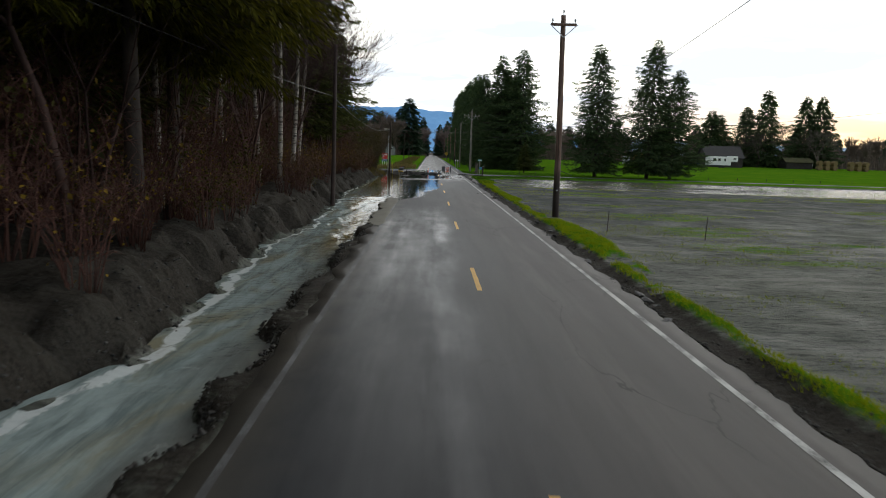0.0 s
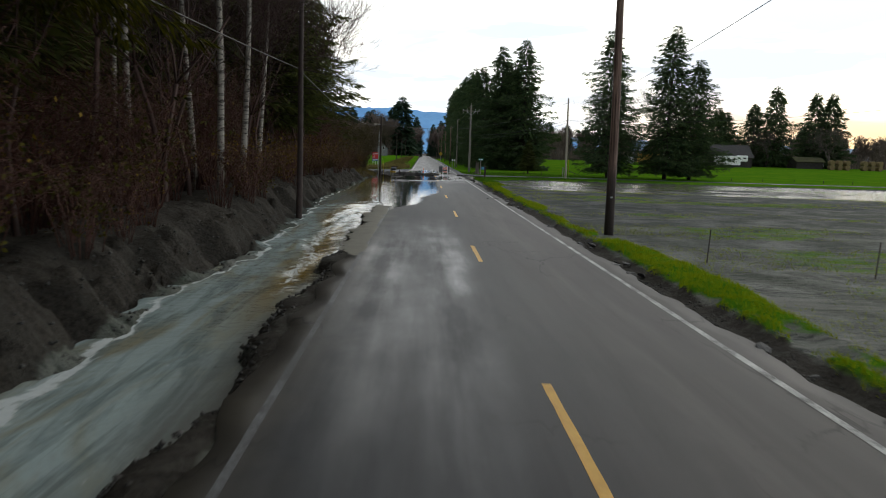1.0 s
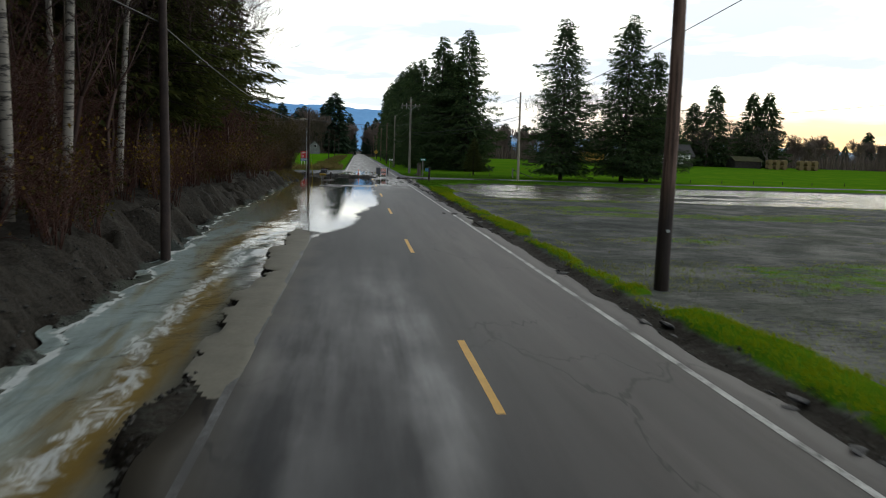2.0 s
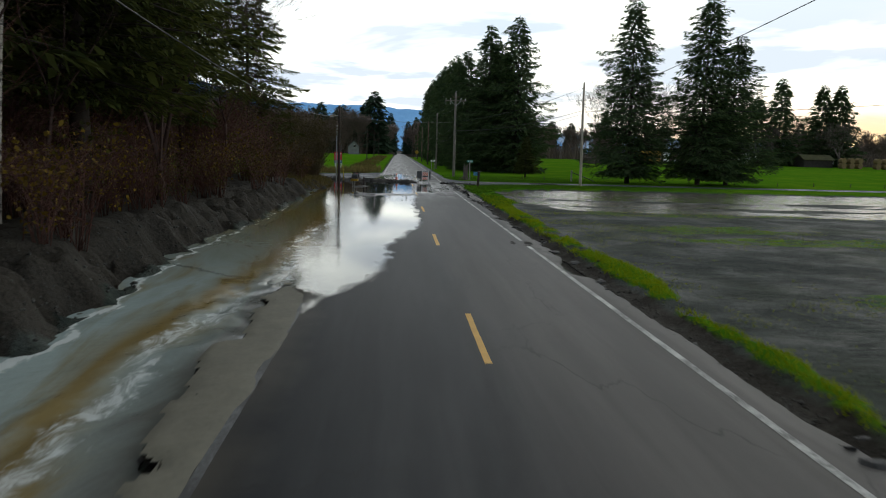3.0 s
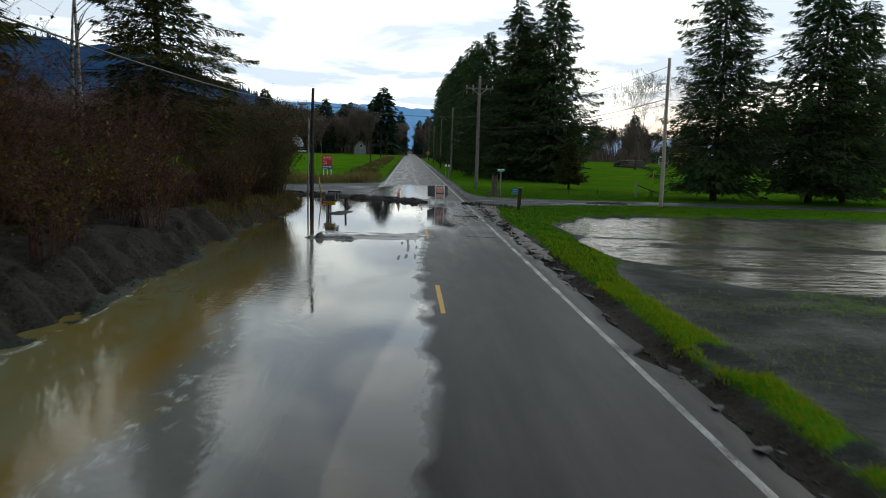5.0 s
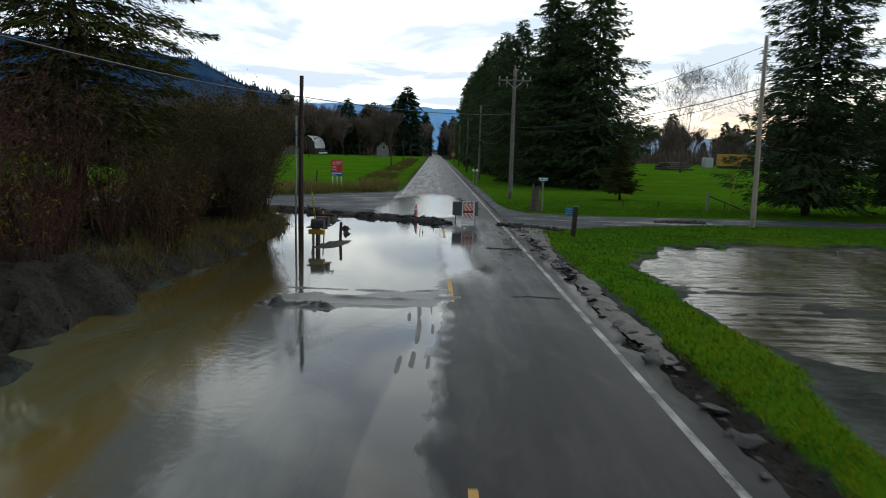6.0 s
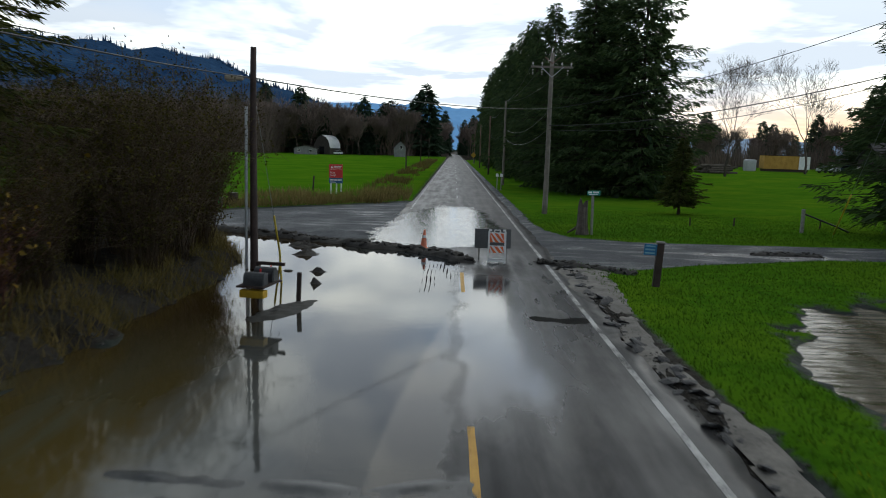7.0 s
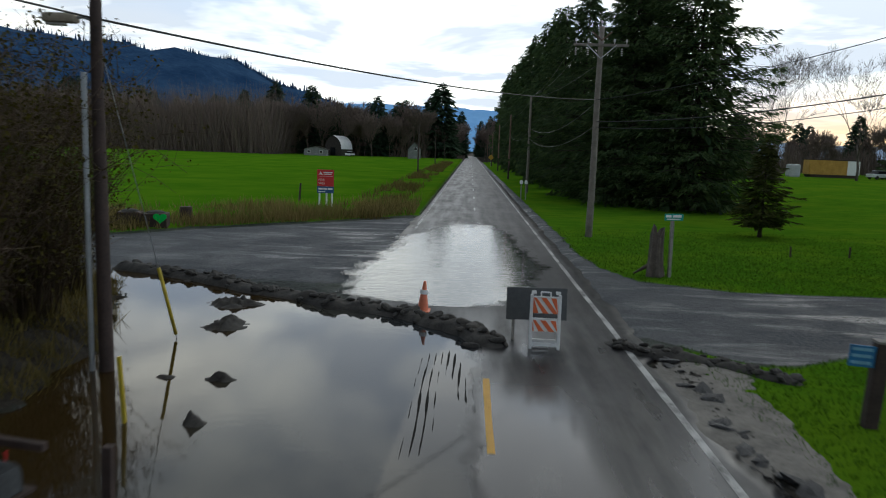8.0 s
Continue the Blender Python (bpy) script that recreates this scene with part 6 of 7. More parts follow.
def build_barricade():
    s = thing("barricade", pose(1.20, 92.05, 0.004, 0, 0, -3), "white folding barricade with orange slanted stripes on the road", "barricade")
    for k, tilt in enumerate((-9, 9)):
        m = pose(0, 0.32 * k, 0, tilt, 0, 0)
        y0, y1 = -0.02, 0.02
        leaf = None
        bm = bmesh.new()
        for x in (-0.28, 0.28):
            box(bm, (x - 0.03, y0, 0.0), (x + 0.03, y1, 1.10), 0.008, m)
        for zz, h in ((0.06, 0.07), (0.36, 0.03), (0.56, 0.03), (0.72, 0.03), (1.01, 0.05)):
            box(bm, (-0.25, y0 + 0.002, zz), (0.25, y1 - 0.002, zz + h), 0.004, m)
        leaf = part("leaf", bm, WHITE, s)
        for zz, h in ((0.36, 0.22), (0.72, 0.31)):
            bm = bmesh.new()
            box(bm, (-0.248, y0 + 0.006, zz + 0.03), (0.248, y1 - 0.006, zz + h - 0.002), 0.0, m)
            board = part("board", bm, WHITE, leaf)
        if k == 0:
            for zz, h in ((0.36, 0.22), (0.72, 0.31)):
                for q in range(-1, 4):
                    w, sl = 0.11, h * 0.8
                    x0 = -0.30 + q * 0.20
                    pts = [(x0, zz + h), (x0 + w, zz + h), (x0 + w + sl, zz + 0.002), (x0 + sl, zz + 0.002)]
                    poly = []
                    for (ax, az), (bx, bz) in zip(pts, pts[1:] + pts[:1]):
                        poly.append((ax, az))
                    cl = [(min(max(a, -0.248), 0.248), b) for a, b in poly]
                    if max(a for a, b in cl) - min(a for a, b in cl) < 0.03:
                        continue
                    bm = bmesh.new()
                    lo = [bm.verts.new(m @ Vector((a, y0 - 0.006, b))) for a, b in cl]
                    hi = [bm.verts.new(m @ Vector((a, y0 + 0.004, b))) for a, b in cl]
                    bm.faces.new(lo), bm.faces.new(hi[::-1])
                    for a in range(4):
                        bm.faces.new((lo[a], lo[(a + 1) % 4], hi[(a + 1) % 4], hi[a]))
                    part("stripe", bm, ORANGE, leaf, "orange slanted stripe")
            for x in (-0.24, 0.24):
                bm = bmesh.new()
                box(bm, (x - 0.05, y0, 1.10), (x + 0.05, y1, 1.17), 0.01, m)
                part("lamp_bracket", bm, WHITE, leaf)
            bm = bmesh.new()
            for lo, hi in (((-0.11, y0, 1.05), (-0.08, y1, 1.15)), ((0.08, y0, 1.05), (0.11, y1, 1.15)), ((-0.11, y0, 1.13), (0.11, y1, 1.16))):
                box(bm, lo, hi, 0.006, m)
            part("grip", bm, WHITE, leaf)
    b = thing("sign_board", pose(1.12, 92.75, 0.004, -6, 0, 4), "dark back of a road sign leaning behind the barricade", "sign")
    bm = bmesh.new()
    box(bm, (-0.66, -0.012, 0.42), (0.62, 0.012, 1.10), 0.01)
    part("panel", bm, BOARD_DARK, b)
    for x in (-0.5, 0.46):
        bm = bmesh.new()
        box(bm, (x - 0.03, 0.014, 0.0), (x + 0.03, 0.05, 1.0), 0.006)
        part("leg", bm, POST_GREY, b)
    c = thing("traffic_cone", pose(-1.42, 94.75, 0.05, 2, 3, 0), "faded orange traffic cone behind the mud ridge", "traffic cone")
    bm = bmesh.new()
    ring(bm, pose(0, 0, 0.38), 0.135, 0.70, 0.03, 20)
    part("cone", bm, CONE_ORANGE, c, smooth=False)
    bm = bmesh.new()
    box(bm, (-0.18, -0.18, 0.0), (0.18, 0.18, 0.035), 0.012)
    part("base", bm, CONE_ORANGE, c)
    bm = bmesh.new()
    ring(bm, pose(0, 0, 0.48), 0.108, 0.10, 0.090, 20)
    part("band", bm, WHITE, c)


build_barricade()

# ---- mud, berms, rubble ----


def clod_mesh(seed, flat=0.6, sub=1, rough=0.35, mat=None):
    rng = np.random.default_rng(seed)
    bm = bmesh.new()
    bmesh.ops.create_icosphere(bm, subdivisions=sub, radius=0.5)
    for v in bm.verts:
        v.co *= 1 + rng.uniform(-rough, rough)
        v.co.z *= flat
    me = bpy.data.meshes.new("clod")
    bm.to_mesh(me)
    bm.free()
    me.materials.append(mat or SOIL)
    return me


CLODS = [clod_mesh(700 + k, 0.7, 2, 0.16) for k in range(5)]
CHUNKS = [clod_mesh(720 + k, 0.35, 1, 0.35, ASPHALT_CHUNK) for k in range(4)]


def berm(name, xs, ys, size, label, seed):
    """A pushed-up ridge of mud with clods lying on it."""
    rng = np.random.default_rng(seed)
    t = thing(name, pose(0, 0, 0), label, "mud ridge", "mud ridges")
    s = np.concatenate([[0], np.cumsum(np.hypot(np.diff(xs), np.diff(ys)))])
    q = np.arange(0, s[-1], 0.07)
    cx, cy = np.interp(q, s, xs), np.interp(q, s, ys)
    cx, cy = cx + (fbm(q * 0.7, q * 0, seed) - 0.5) * 0.3, cy + (fbm(q * 0.7, q * 0 + 3, seed) - 0.5) * 0.3
    tx, ty = np.gradient(cx), np.gradient(cy)
    l = np.hypot(tx, ty)
    nx, ny = -ty / l, tx / l
    u = np.linspace(-1, 1, 15)
    ends = np.minimum(1, np.minimum(q, s[-1] - q) / 0.5)
    lump = 0.55 + 0.9 * fbm(q * 1.3, q * 0 + 9, seed)
    w = size * (1.2 + 0.6 * fbm(q * 0.9, q * 0 + 5, seed + 1)) * (0.4 + 0.6 * ends)
    gx = cx[:, None] + nx[:, None] * u * w[:, None]
    gy = cy[:, None] + ny[:, None] * u * w[:, None]
    gz = size * lump[:, None] * ends[:, None] * (1 - u ** 2) ** 0.7 * (0.75 + 0.7 * (fbm(gx * 4, gy * 4, seed + 2) - 0.35)) - 0.03
    n = len(u)
    i = (np.arange(len(q) - 1)[:, None] * n + np.arange(n - 1)[None, :]).ravel()
    under("ridge", quick_mesh("ridge", np.stack([gx, gy, gz], -1).reshape(-1, 3), np.stack([i, i + 1, i + 1 + n, i + n], 1), SOIL, False), t)
    for k in range(int(s[-1] * 9)):
        a = rng.integers(3, len(q) - 3)
        off = rng.normal(0, 0.5) * w[a]
        r = size * rng.uniform(0.3, 1.15)
        o = under("clod", CLODS[k % 5], t)
        z = max(0.0, float(size * lump[a] * ends[a] * max(0, 1 - (off / w[a]) ** 2) ** 0.7 * 0.7))
        o.matrix_basis = pose(cx[a] + nx[a] * off, cy[a] + ny[a] * off, z, rng.uniform(-30, 30), rng.uniform(-30, 30), rng.uniform(0, 360)) @ Matrix.Diagonal((r * 1.5, r, r * 0.9, 1))
    return t


berm("mud_ridge", [-11.3, -8.5, -5.9, -3.5, -1.5, -0.3, 0.25], [99.0, 98.0, 96.3, 95.1, 94.2, 93.0, 92.0], 0.26, "long dark ridge of clods damming the flood water", 801)
berm("mud_ridge", [2.5, 3.8, 4.8, 5.7], [92.9, 91.8, 91.2, 90.3], 0.20, "short dark ridge of clods beside the lane", 811)
berm("mud_ridge", [11.5, 13.0, 14.6], [96.2, 96.4, 96.3], 0.16, "low ridge of clods on the lane", 821)


def mud_patch(x0, x1, y0, y1, top, label, dx=0.06, name="mud_bank", mat=None, kind=""):
    """A low bank of mud that breaks the water's surface where top(x, y) is above it."""
    xs, ys = np.arange(x0, x1, dx), np.arange(y0, y1, dx)
    gx, gy = np.meshgrid(xs, ys)
    edge = np.minimum(np.minimum(gx - x0, x1 - gx), np.minimum(gy - y0, y1 - gy))
    gz = np.where(edge < dx * 1.5, -0.03, top(gx, gy))
    w, h = len(xs), len(ys)
    i = (np.arange(h - 1)[:, None] * w + np.arange(w - 1)[None, :]).ravel()
    f = np.stack([i, i + 1, i + 1 + w, i + w], 1)
    f = f[gz.ravel()[f].max(1) > 0.001]
    ob = new(name, quick_mesh(name, np.stack([gx, gy, gz], -1).reshape(-1, 3), f, mat or MUD, True))
    return tagged(ob, label, "mud", "" if kind else "mud banks", kind)


def build_mud():
    def slab(x, y):
        c = 75.4 + 0.35 * np.sin(x * 0.7) + (fbm(x * 0.8, y * 0, 831) - 0.5) * 0.5
        ridge1 = 0.05 * np.exp(-((y - c - 0.9) / 0.12) ** 2)
        ridge2 = 0.06 * np.exp(-((y - c) / 0.16) ** 2)
        ridge3 = 0.045 * np.exp(-((y - c + 0.75) / 0.12) ** 2) * (x < -1)
        body = (0.021 + 0.012 * (fbm(x * 1.2, y * 2.0, 834) - 0.5)) * np.exp(-((y - 75.2 - 0.12 * x) / 1.5) ** 4) * (1 - step(-0.4, 0.3, x + (fbm(y * 2, y * 0, 835) - 0.5)))
        lump = 0.20 * np.exp(-(((x + 4.0) / 0.35) ** 2 + ((y - 74.2) / 0.22) ** 2)) + 0.17 * np.exp(-(((x + 3.1) / 0.35) ** 2 + ((y - 74.1) / 0.2) ** 2))
        fade = step(-4.7, -4.0, x) * (1 - step(-0.1, 0.5, x))
        return ((ridge1 + ridge2 + ridge3) * 0.95 * np.maximum(0, fbm(x * 1.6, y * 2.2, 832) - 0.33) * 2 + body) * fade + lump * 2.6 * np.maximum(0, fbm(x * 5, y * 5, 833) - 0.3) - 0.012

    mud_patch(-4.8, 0.7, 72.0, 78.4, slab, "low ridges of dark mud pushed across the flooded lane", 0.05, mat=SLAB_MUD)

    def tracks(x, y):
        t = 0
        for c, wd in ((-1.0, 0.06), (-0.78, 0.07), (-0.5, 0.05), (-0.25, 0.05)):
            t = t + 0.010 * np.exp(-((x - c - 0.05 * np.sin(y * 0.8)) / wd) ** 2)
        t = t * (0.2 + 1.4 * step(0.38, 0.62, fbm(x * 3.0, y * 0.9, 841)))
        return t * step(67, 69, y) * (1 - step(74.6, 75.4, y)) - 0.003

    mud_patch(-1.4, 0.1, 66.5, 75.6, tracks, "tyre tracks pressed in thin mud on the road", 0.04)

    def tread(x, y):
        t = 0.020 * np.maximum(0, np.sin(x * 52 + 0.8 * np.sin(y * 1.7)) - 0.15) * (np.exp(-((x + 1.0) / 0.28) ** 2) + np.exp(-((x + 0.35 + (y - 89) * 0.12) / 0.16) ** 2) * step(88, 89.5, y))
        return t * step(85.6, 87.5, y) * (1 - step(91.0, 92.2, y)) * (0.4 + 1.2 * fbm(x * 3, y * 2, 851)) - 0.002

    mud_patch(-1.7, 0.2, 85.4, 92.4, tread, "ribbed tyre tracks in mud beside the centre line", 0.025, mat=DULL_MUD)

    def island(x, y):
        return 0.13 * np.exp(-(((x + 4.2 - (y - 84.3) * 0.32) / 0.42) ** 2 + ((y - 84.3) / 1.15) ** 2) ** 1.3) * (0.35 + 1.3 * fbm(x * 5, y * 5, 861)) - 0.04

    mud_patch(-5.9, -3.3, 82.2, 86.4, island, "small muddy island round the mailbox posts", 0.05, mat=BANK_SOIL)
    for k, (cx, cy, a, b, h) in enumerate(((-5.5, 92.8, 0.34, 0.40, 0.13), (-4.42, 89.4, 0.24, 0.10, 0.09), (-4.15, 87.6, 0.14, 0.11, 0.15), (-5.3, 89.4, 0.15, 0.09, 0.07), (-6.0, 94.8, 0.5, 0.4, 0.14))):
        mud_patch(cx - 1.2, cx + 1.2, cy - 1.0, cy + 1.0, lambda x, y: 1.7 * h * np.exp(-(((x - cx) / a) ** 2 + ((y - cy) / b) ** 2)) * (2.4 * np.maximum(0, fbm(x * 7, y * 7, 870 + k) - 0.25)) - 0.02, "lump of dark mud and debris in the water", 0.05, mat=SOIL)

    for c, x0, x1, k, wide in ((84.3, 1.2, 3.1, 0, 0.30), (75.6, 1.1, 3.0, 4, 0.05)):
        def lip(x, y):
            d = y - c - 0.12 * np.sin(x * 2 + k) - (fbm(x * 1.5, x * 0, 881 + k) - 0.5) * 0.3
            return 0.022 * np.exp(-(d / (wide + 0.13 * fbm(x * 0.9, x * 0, 885 + k))) ** 2) * step(x0, x0 + 0.6, x) * (1 - step(x1 - 0.4, x1, x)) * (0.3 + fbm(x * 2, y * 3, 887 + k)) - 0.010

        mud_patch(x0 - 0.1, x1 + 0.2, c - 0.9, c + 0.9, lip, "thin line of dark mud across the road", 0.04, mat=DULL_MUD)

    def smear(x, y):
        return 0.013 * np.exp(-(((x - 2.80) / 0.32) ** 2 + ((y - 51.5) / 0.60) ** 2)) * (2.6 * np.maximum(0, fbm(x * 3.2, y * 2.2, 888) - 0.36)) - 0.002

    mud_patch(1.6, 3.4, 49.8, 53.2, smear, "dark smear of mud over the painted edge line", 0.04, mat=DULL_MUD)

    def silt(x, y):
        inner = -3.12 + (fbm(y * 0.5, y * 0, 894) - 0.5) * 0.35 + (fbm(x * 3, y * 1.5, 895) - 0.5) * 0.12
        return 0.028 * step(0.08, 0.22, x - ditch_edge(y) - 0.15 * fbm(x * 2, y * 1.6, 896)) * (1 - step(-0.05, 0.2, x - inner)) * (0.5 + fbm(x * 1.5, y * 1.2, 893)) * step(24, 33, y + 3.0 * (x + 3.6)) * (1 - step(40.5, 46.0, y + 2.5 * (x + 3.6))) - 0.009

    mud_patch(-4.15, -2.9, 10, 47, silt, "pale washed silt along the eroded road edge", 0.08, "silt_bank", SILT, "stuff")

    def sand(x, y):
        e = np.interp(y, [68, 76, 84, 88, 90, 93], [3.6, 3.8, 3.75, 3.95, 4.2, 4.0]) + 0.12 * np.sin(y * 0.9)
        wd = np.interp(y, [68, 84, 87, 90, 93], [0.20, 0.26, 0.45, 0.75, 0.5]) * (0.5 + fbm(x * 0.9, y * 0.9, 897))
        return 0.055 * np.exp(-np.abs((x - e) / wd) ** 3) * step(69, 73, y) * (1 - step(91, 92.5, y)) * (0.3 + 1.4 * fbm(x * 3, y * 2.5, 891)) - 0.010

    mud_patch(2.9, 5.4, 68.5, 92.8, sand, "pale washed sand along the broken road edge", 0.08, "sand_bank", SAND, "stuff")


build_mud()


def build_rubble():
    rng = np.random.default_rng(900)
    r = thing("rubble", pose(0, 0, 0), "dark broken asphalt pieces along the washed road edge", "rubble")
    for k in range(150):
        y = rng.uniform(67, 92) if k < 95 else rng.uniform(8, 67)
        x = 3.38 + abs(rng.normal(0, 0.22))
        s = rng.uniform(0.08, 0.34) * (1.0 if y > 67 else 0.75)
        o = under("chunk", CHUNKS[k % 4], r)
        o.matrix_basis = pose(x, y, max(height(x, y), -0.02) + 0.02, rng.uniform(-25, 25), rng.uniform(-25, 25), rng.uniform(0, 360)) @ Matrix.Diagonal((s * 1.5, s, s, 1))
    # small wet clods: verge, ditch edge and bank, too many to count

    def clods(name, x, y, size, label, seed, mat):
        g = np.random.default_rng(seed)
        z = land(x, y)[0]
        n = len(x)
        base = np.array([(1, 0, 0), (-0.5, 0.87, 0), (-0.5, -0.87, 0), (0.2, 0.1, 0.75), (0, 0, -0.6)])
        v = base[None] * (1 + g.uniform(-0.35, 0.35, (n, 5, 1))) * size[:, None, None]
        a = g.uniform(0, 6.28, n)
        c, s = np.cos(a)[:, None], np.sin(a)[:, None]
        v = np.stack([v[:, :, 0] * c - v[:, :, 1] * s, v[:, :, 0] * s + v[:, :, 1] * c, v[:, :, 2]], -1)
        v += np.stack([x, y, z], 1)[:, None, :]
        tri = np.array([(0, 1, 3), (1, 2, 3), (2, 0, 3), (1, 0, 4), (2, 1, 4), (0, 2, 4)])
        f = (np.arange(n)[:, None, None] * 5 + tri[None]).reshape(-1, 3)
        return tagged(new(name, quick_mesh(name, v.reshape(-1, 3), f, mat)), label, "soil", kind="stuff")

    y = rng.uniform(-4, 92, 5200)
    clods("verge_soil", 3.36 + np.abs(rng.normal(0, 0.24, len(y))), y, rng.uniform(0.012, 0.055, len(y)) , "dark crumbled soil along the road edge", 1, SOIL)
    y = rng.uniform(-6, 46, 2600)
    clods("ditch_soil", ditch_edge(y) + rng.normal(0.12, 0.12, len(y)), y, rng.uniform(0.015, 0.06, len(y)), "dark crumbled soil along the ditch edge", 2, SOIL)
    y = rng.uniform(-6, 96, 3000)
    clods("bank_soil", bank_edge(y) - np.abs(rng.normal(0.2, 0.8, len(y))), y, rng.uniform(0.012, 0.06, len(y)), "lumps of wet soil on the stream bank", 3, BANK_SOIL)


build_rubble()

# ---- farther things ----


def build_planters():
    for k, (x, y, w, a) in enumerate(((-15.35, 108.4, 0.95, 16), (-14.35, 108.75, 1.05, 14))):
        p = thing("planter", pose(x, y, height(x, y) - 0.02, 0, 0, a), "dark rusty planter tub with a green heart" if k else "dark rusty planter tub at the lane", "planter", "planters at the lane")
        bm = bmesh.new()
        box(bm, (-w / 2, -0.45, -0.1), (w / 2, 0.45, 0.56), 0.05)
        tub = part("tub", bm, RUSTY, p)
        bm = bmesh.new()
        bmesh.ops.create_icosphere(bm, subdivisions=2, radius=0.5, matrix=pose(0, 0, 0.56) @ Matrix.Diagonal((w * 0.8, 0.75, 0.25, 1)))
        part("soil", bm, SOIL, p)
        if k:
            bm = bmesh.new()
            pts = []
            for q in range(28):
                t = 2 * math.pi * q / 28
                pts.append((0.018 * 16 * math.sin(t) ** 3, 0.016 * (13 * math.cos(t) - 5 * math.cos(2 * t) - 2 * math.cos(3 * t) - math.cos(4 * t))))
            lo = [bm.verts.new((0.25 + a, -0.47, 0.37 + b)) for a, b in pts]
            hi = [bm.verts.new((0.25 + a, -0.448, 0.37 + b)) for a, b in pts]
            bm.faces.new(lo[::-1])
            for q in range(28):
                bm.faces.new((lo[q], lo[(q + 1) % 28], hi[(q + 1) % 28], hi[q]))
            part("heart", bm, HEART_GREEN, p, "bright green painted heart")
    b = thing("barrel", pose(-13.75, 110.6, height(-13.75, 110.6)), "small dark rusty barrel in the grass", "barrel")
    v, f = tube([(0, 0, -0.05), (0, 0, 0.08), (0, 0, 0.3), (0, 0, 0.52), (0, 0, 0.6)], [0.26, 0.28, 0.30, 0.28, 0.26], 16)
    under("drum", mesh_of("drum", v, f, RUSTY), b)
    s = thing("stake", pose(-11.3, 122.5, height(-11.3, 122.5), 0, 4, 0), "short dark wooden stake in the grass", "stake")
    v, f = shaft(1.15, 0.07, 0.06, 8)
    under("post", mesh_of("post", v, f, DARK_POLE), s)
    g = thing("gate", pose(18.0, 105.0, height(18, 105)), "white gate post with a fallen dark bar on the lawn", "gate")
    bm = bmesh.new()
    box(bm, (-0.07, -0.07, -0.3), (0.07, 0.07, 1.25), 0.01)
    part("post", bm, POST_GREY, g)
    v, f = tube([(0.08, 0, 1.0), (2.0, 0.4, 0.35), (2.75, 0.55, 0.06)], [0.045] * 3, 8)
    under("bar", mesh_of("bar", v, f, BLACK_BOX, True), g)
    for k, (x, y) in enumerate(((12.9, 107.2), (15.5, 107.6), (20.2, 107.4), (41.8, 104.9), (47.0, 106.4), (52.0, 107.2), (56.4, 107.4), (60.5, 107.0), (66.5, 108.5))):
        st = thing("stake", pose(x, y, height(x, y), 0, (k % 3) * 2 - 2, 0), "thin weathered fence stake on the lawn", "stake", "fence stakes")
        v, f = shaft(0.45, 0.05, 0.035, 6)
        under("post", mesh_of("post", v, f, DARK_POLE), st)
    for k, (x, y) in enumerate(((9.6, 25.4), (6.3, 27.5))):
        st = thing("stake", pose(x, y, height(x, y), 0, 2, 0), "thin weathered stake in the field", "stake", "field stakes")
        v, f = shaft(0.9, 0.016, 0.014, 6)
        under("post", mesh_of("post", v, f, DARK_POLE), st)


build_planters()


def gable(bm, w, d, h, rise):
    """A gabled body without its roof."""
    v = [bm.verts.new(q) for q in ((-w / 2, -d / 2, -0.3), (w / 2, -d / 2, -0.3), (w / 2, d / 2, -0.3), (-w / 2, d / 2, -0.3), (-w / 2, -d / 2, h), (w / 2, -d / 2, h), (w / 2, d / 2, h), (-w / 2, d / 2, h), (0, -d / 2, h + rise), (0, d / 2, h + rise))]
    for q in ((0, 1, 5, 8, 4), (2, 3, 7, 9, 6), (1, 2, 6, 5), (3, 0, 4, 7), (4, 8, 9, 7), (5, 6, 9, 8)):
        bm.faces.new([v[i] for i in q])


def house(name, m, w, d, h, rise, wall, roof, label, category, windows=(), door=None, over=0.4):
    t = thing(name, m, label, category)
    bm = bmesh.new()
    gable(bm, w, d, h, rise)
    part("wall", bm, wall, t)
    a = math.atan2(rise, w / 2)
    l = math.hypot(w / 2, rise) + over
    for s in (-1, 1):
        bm = bmesh.new()
        box(bm, (0, -d / 2 - over, 0.01), (l, d / 2 + over, 0.13), 0.0, Matrix.Translation((0, 0, h + rise)) @ (Matrix.Identity(4) if s > 0 else Matrix.Rotation(math.pi, 4, "Z")) @ Matrix.Rotation(a, 4, "Y"))
        part("roof", bm, roof, t)
    for x, z, ww, hh in windows:
        bm = bmesh.new()
        box(bm, (x - ww / 2 - 0.07, -d / 2 - 0.05, z - 0.07), (x + ww / 2 + 0.07, -d / 2 - 0.002, z + hh + 0.07))
        win = part("window", bm, WHITE, t)
        bm = bmesh.new()
        box(bm, (x - ww / 2, -d / 2 - 0.07, z), (x + ww / 2, -d / 2 - 0.052, z + hh))
        part("pane", bm, GLASS_DARK, win)
    if door:
        bm = bmesh.new()
        box(bm, (door[0] - 0.5, -d / 2 - 0.06, 0.0), (door[0] + 0.5, -d / 2 - 0.004, 2.1))
        part("door", bm, door[1], t)
    return t


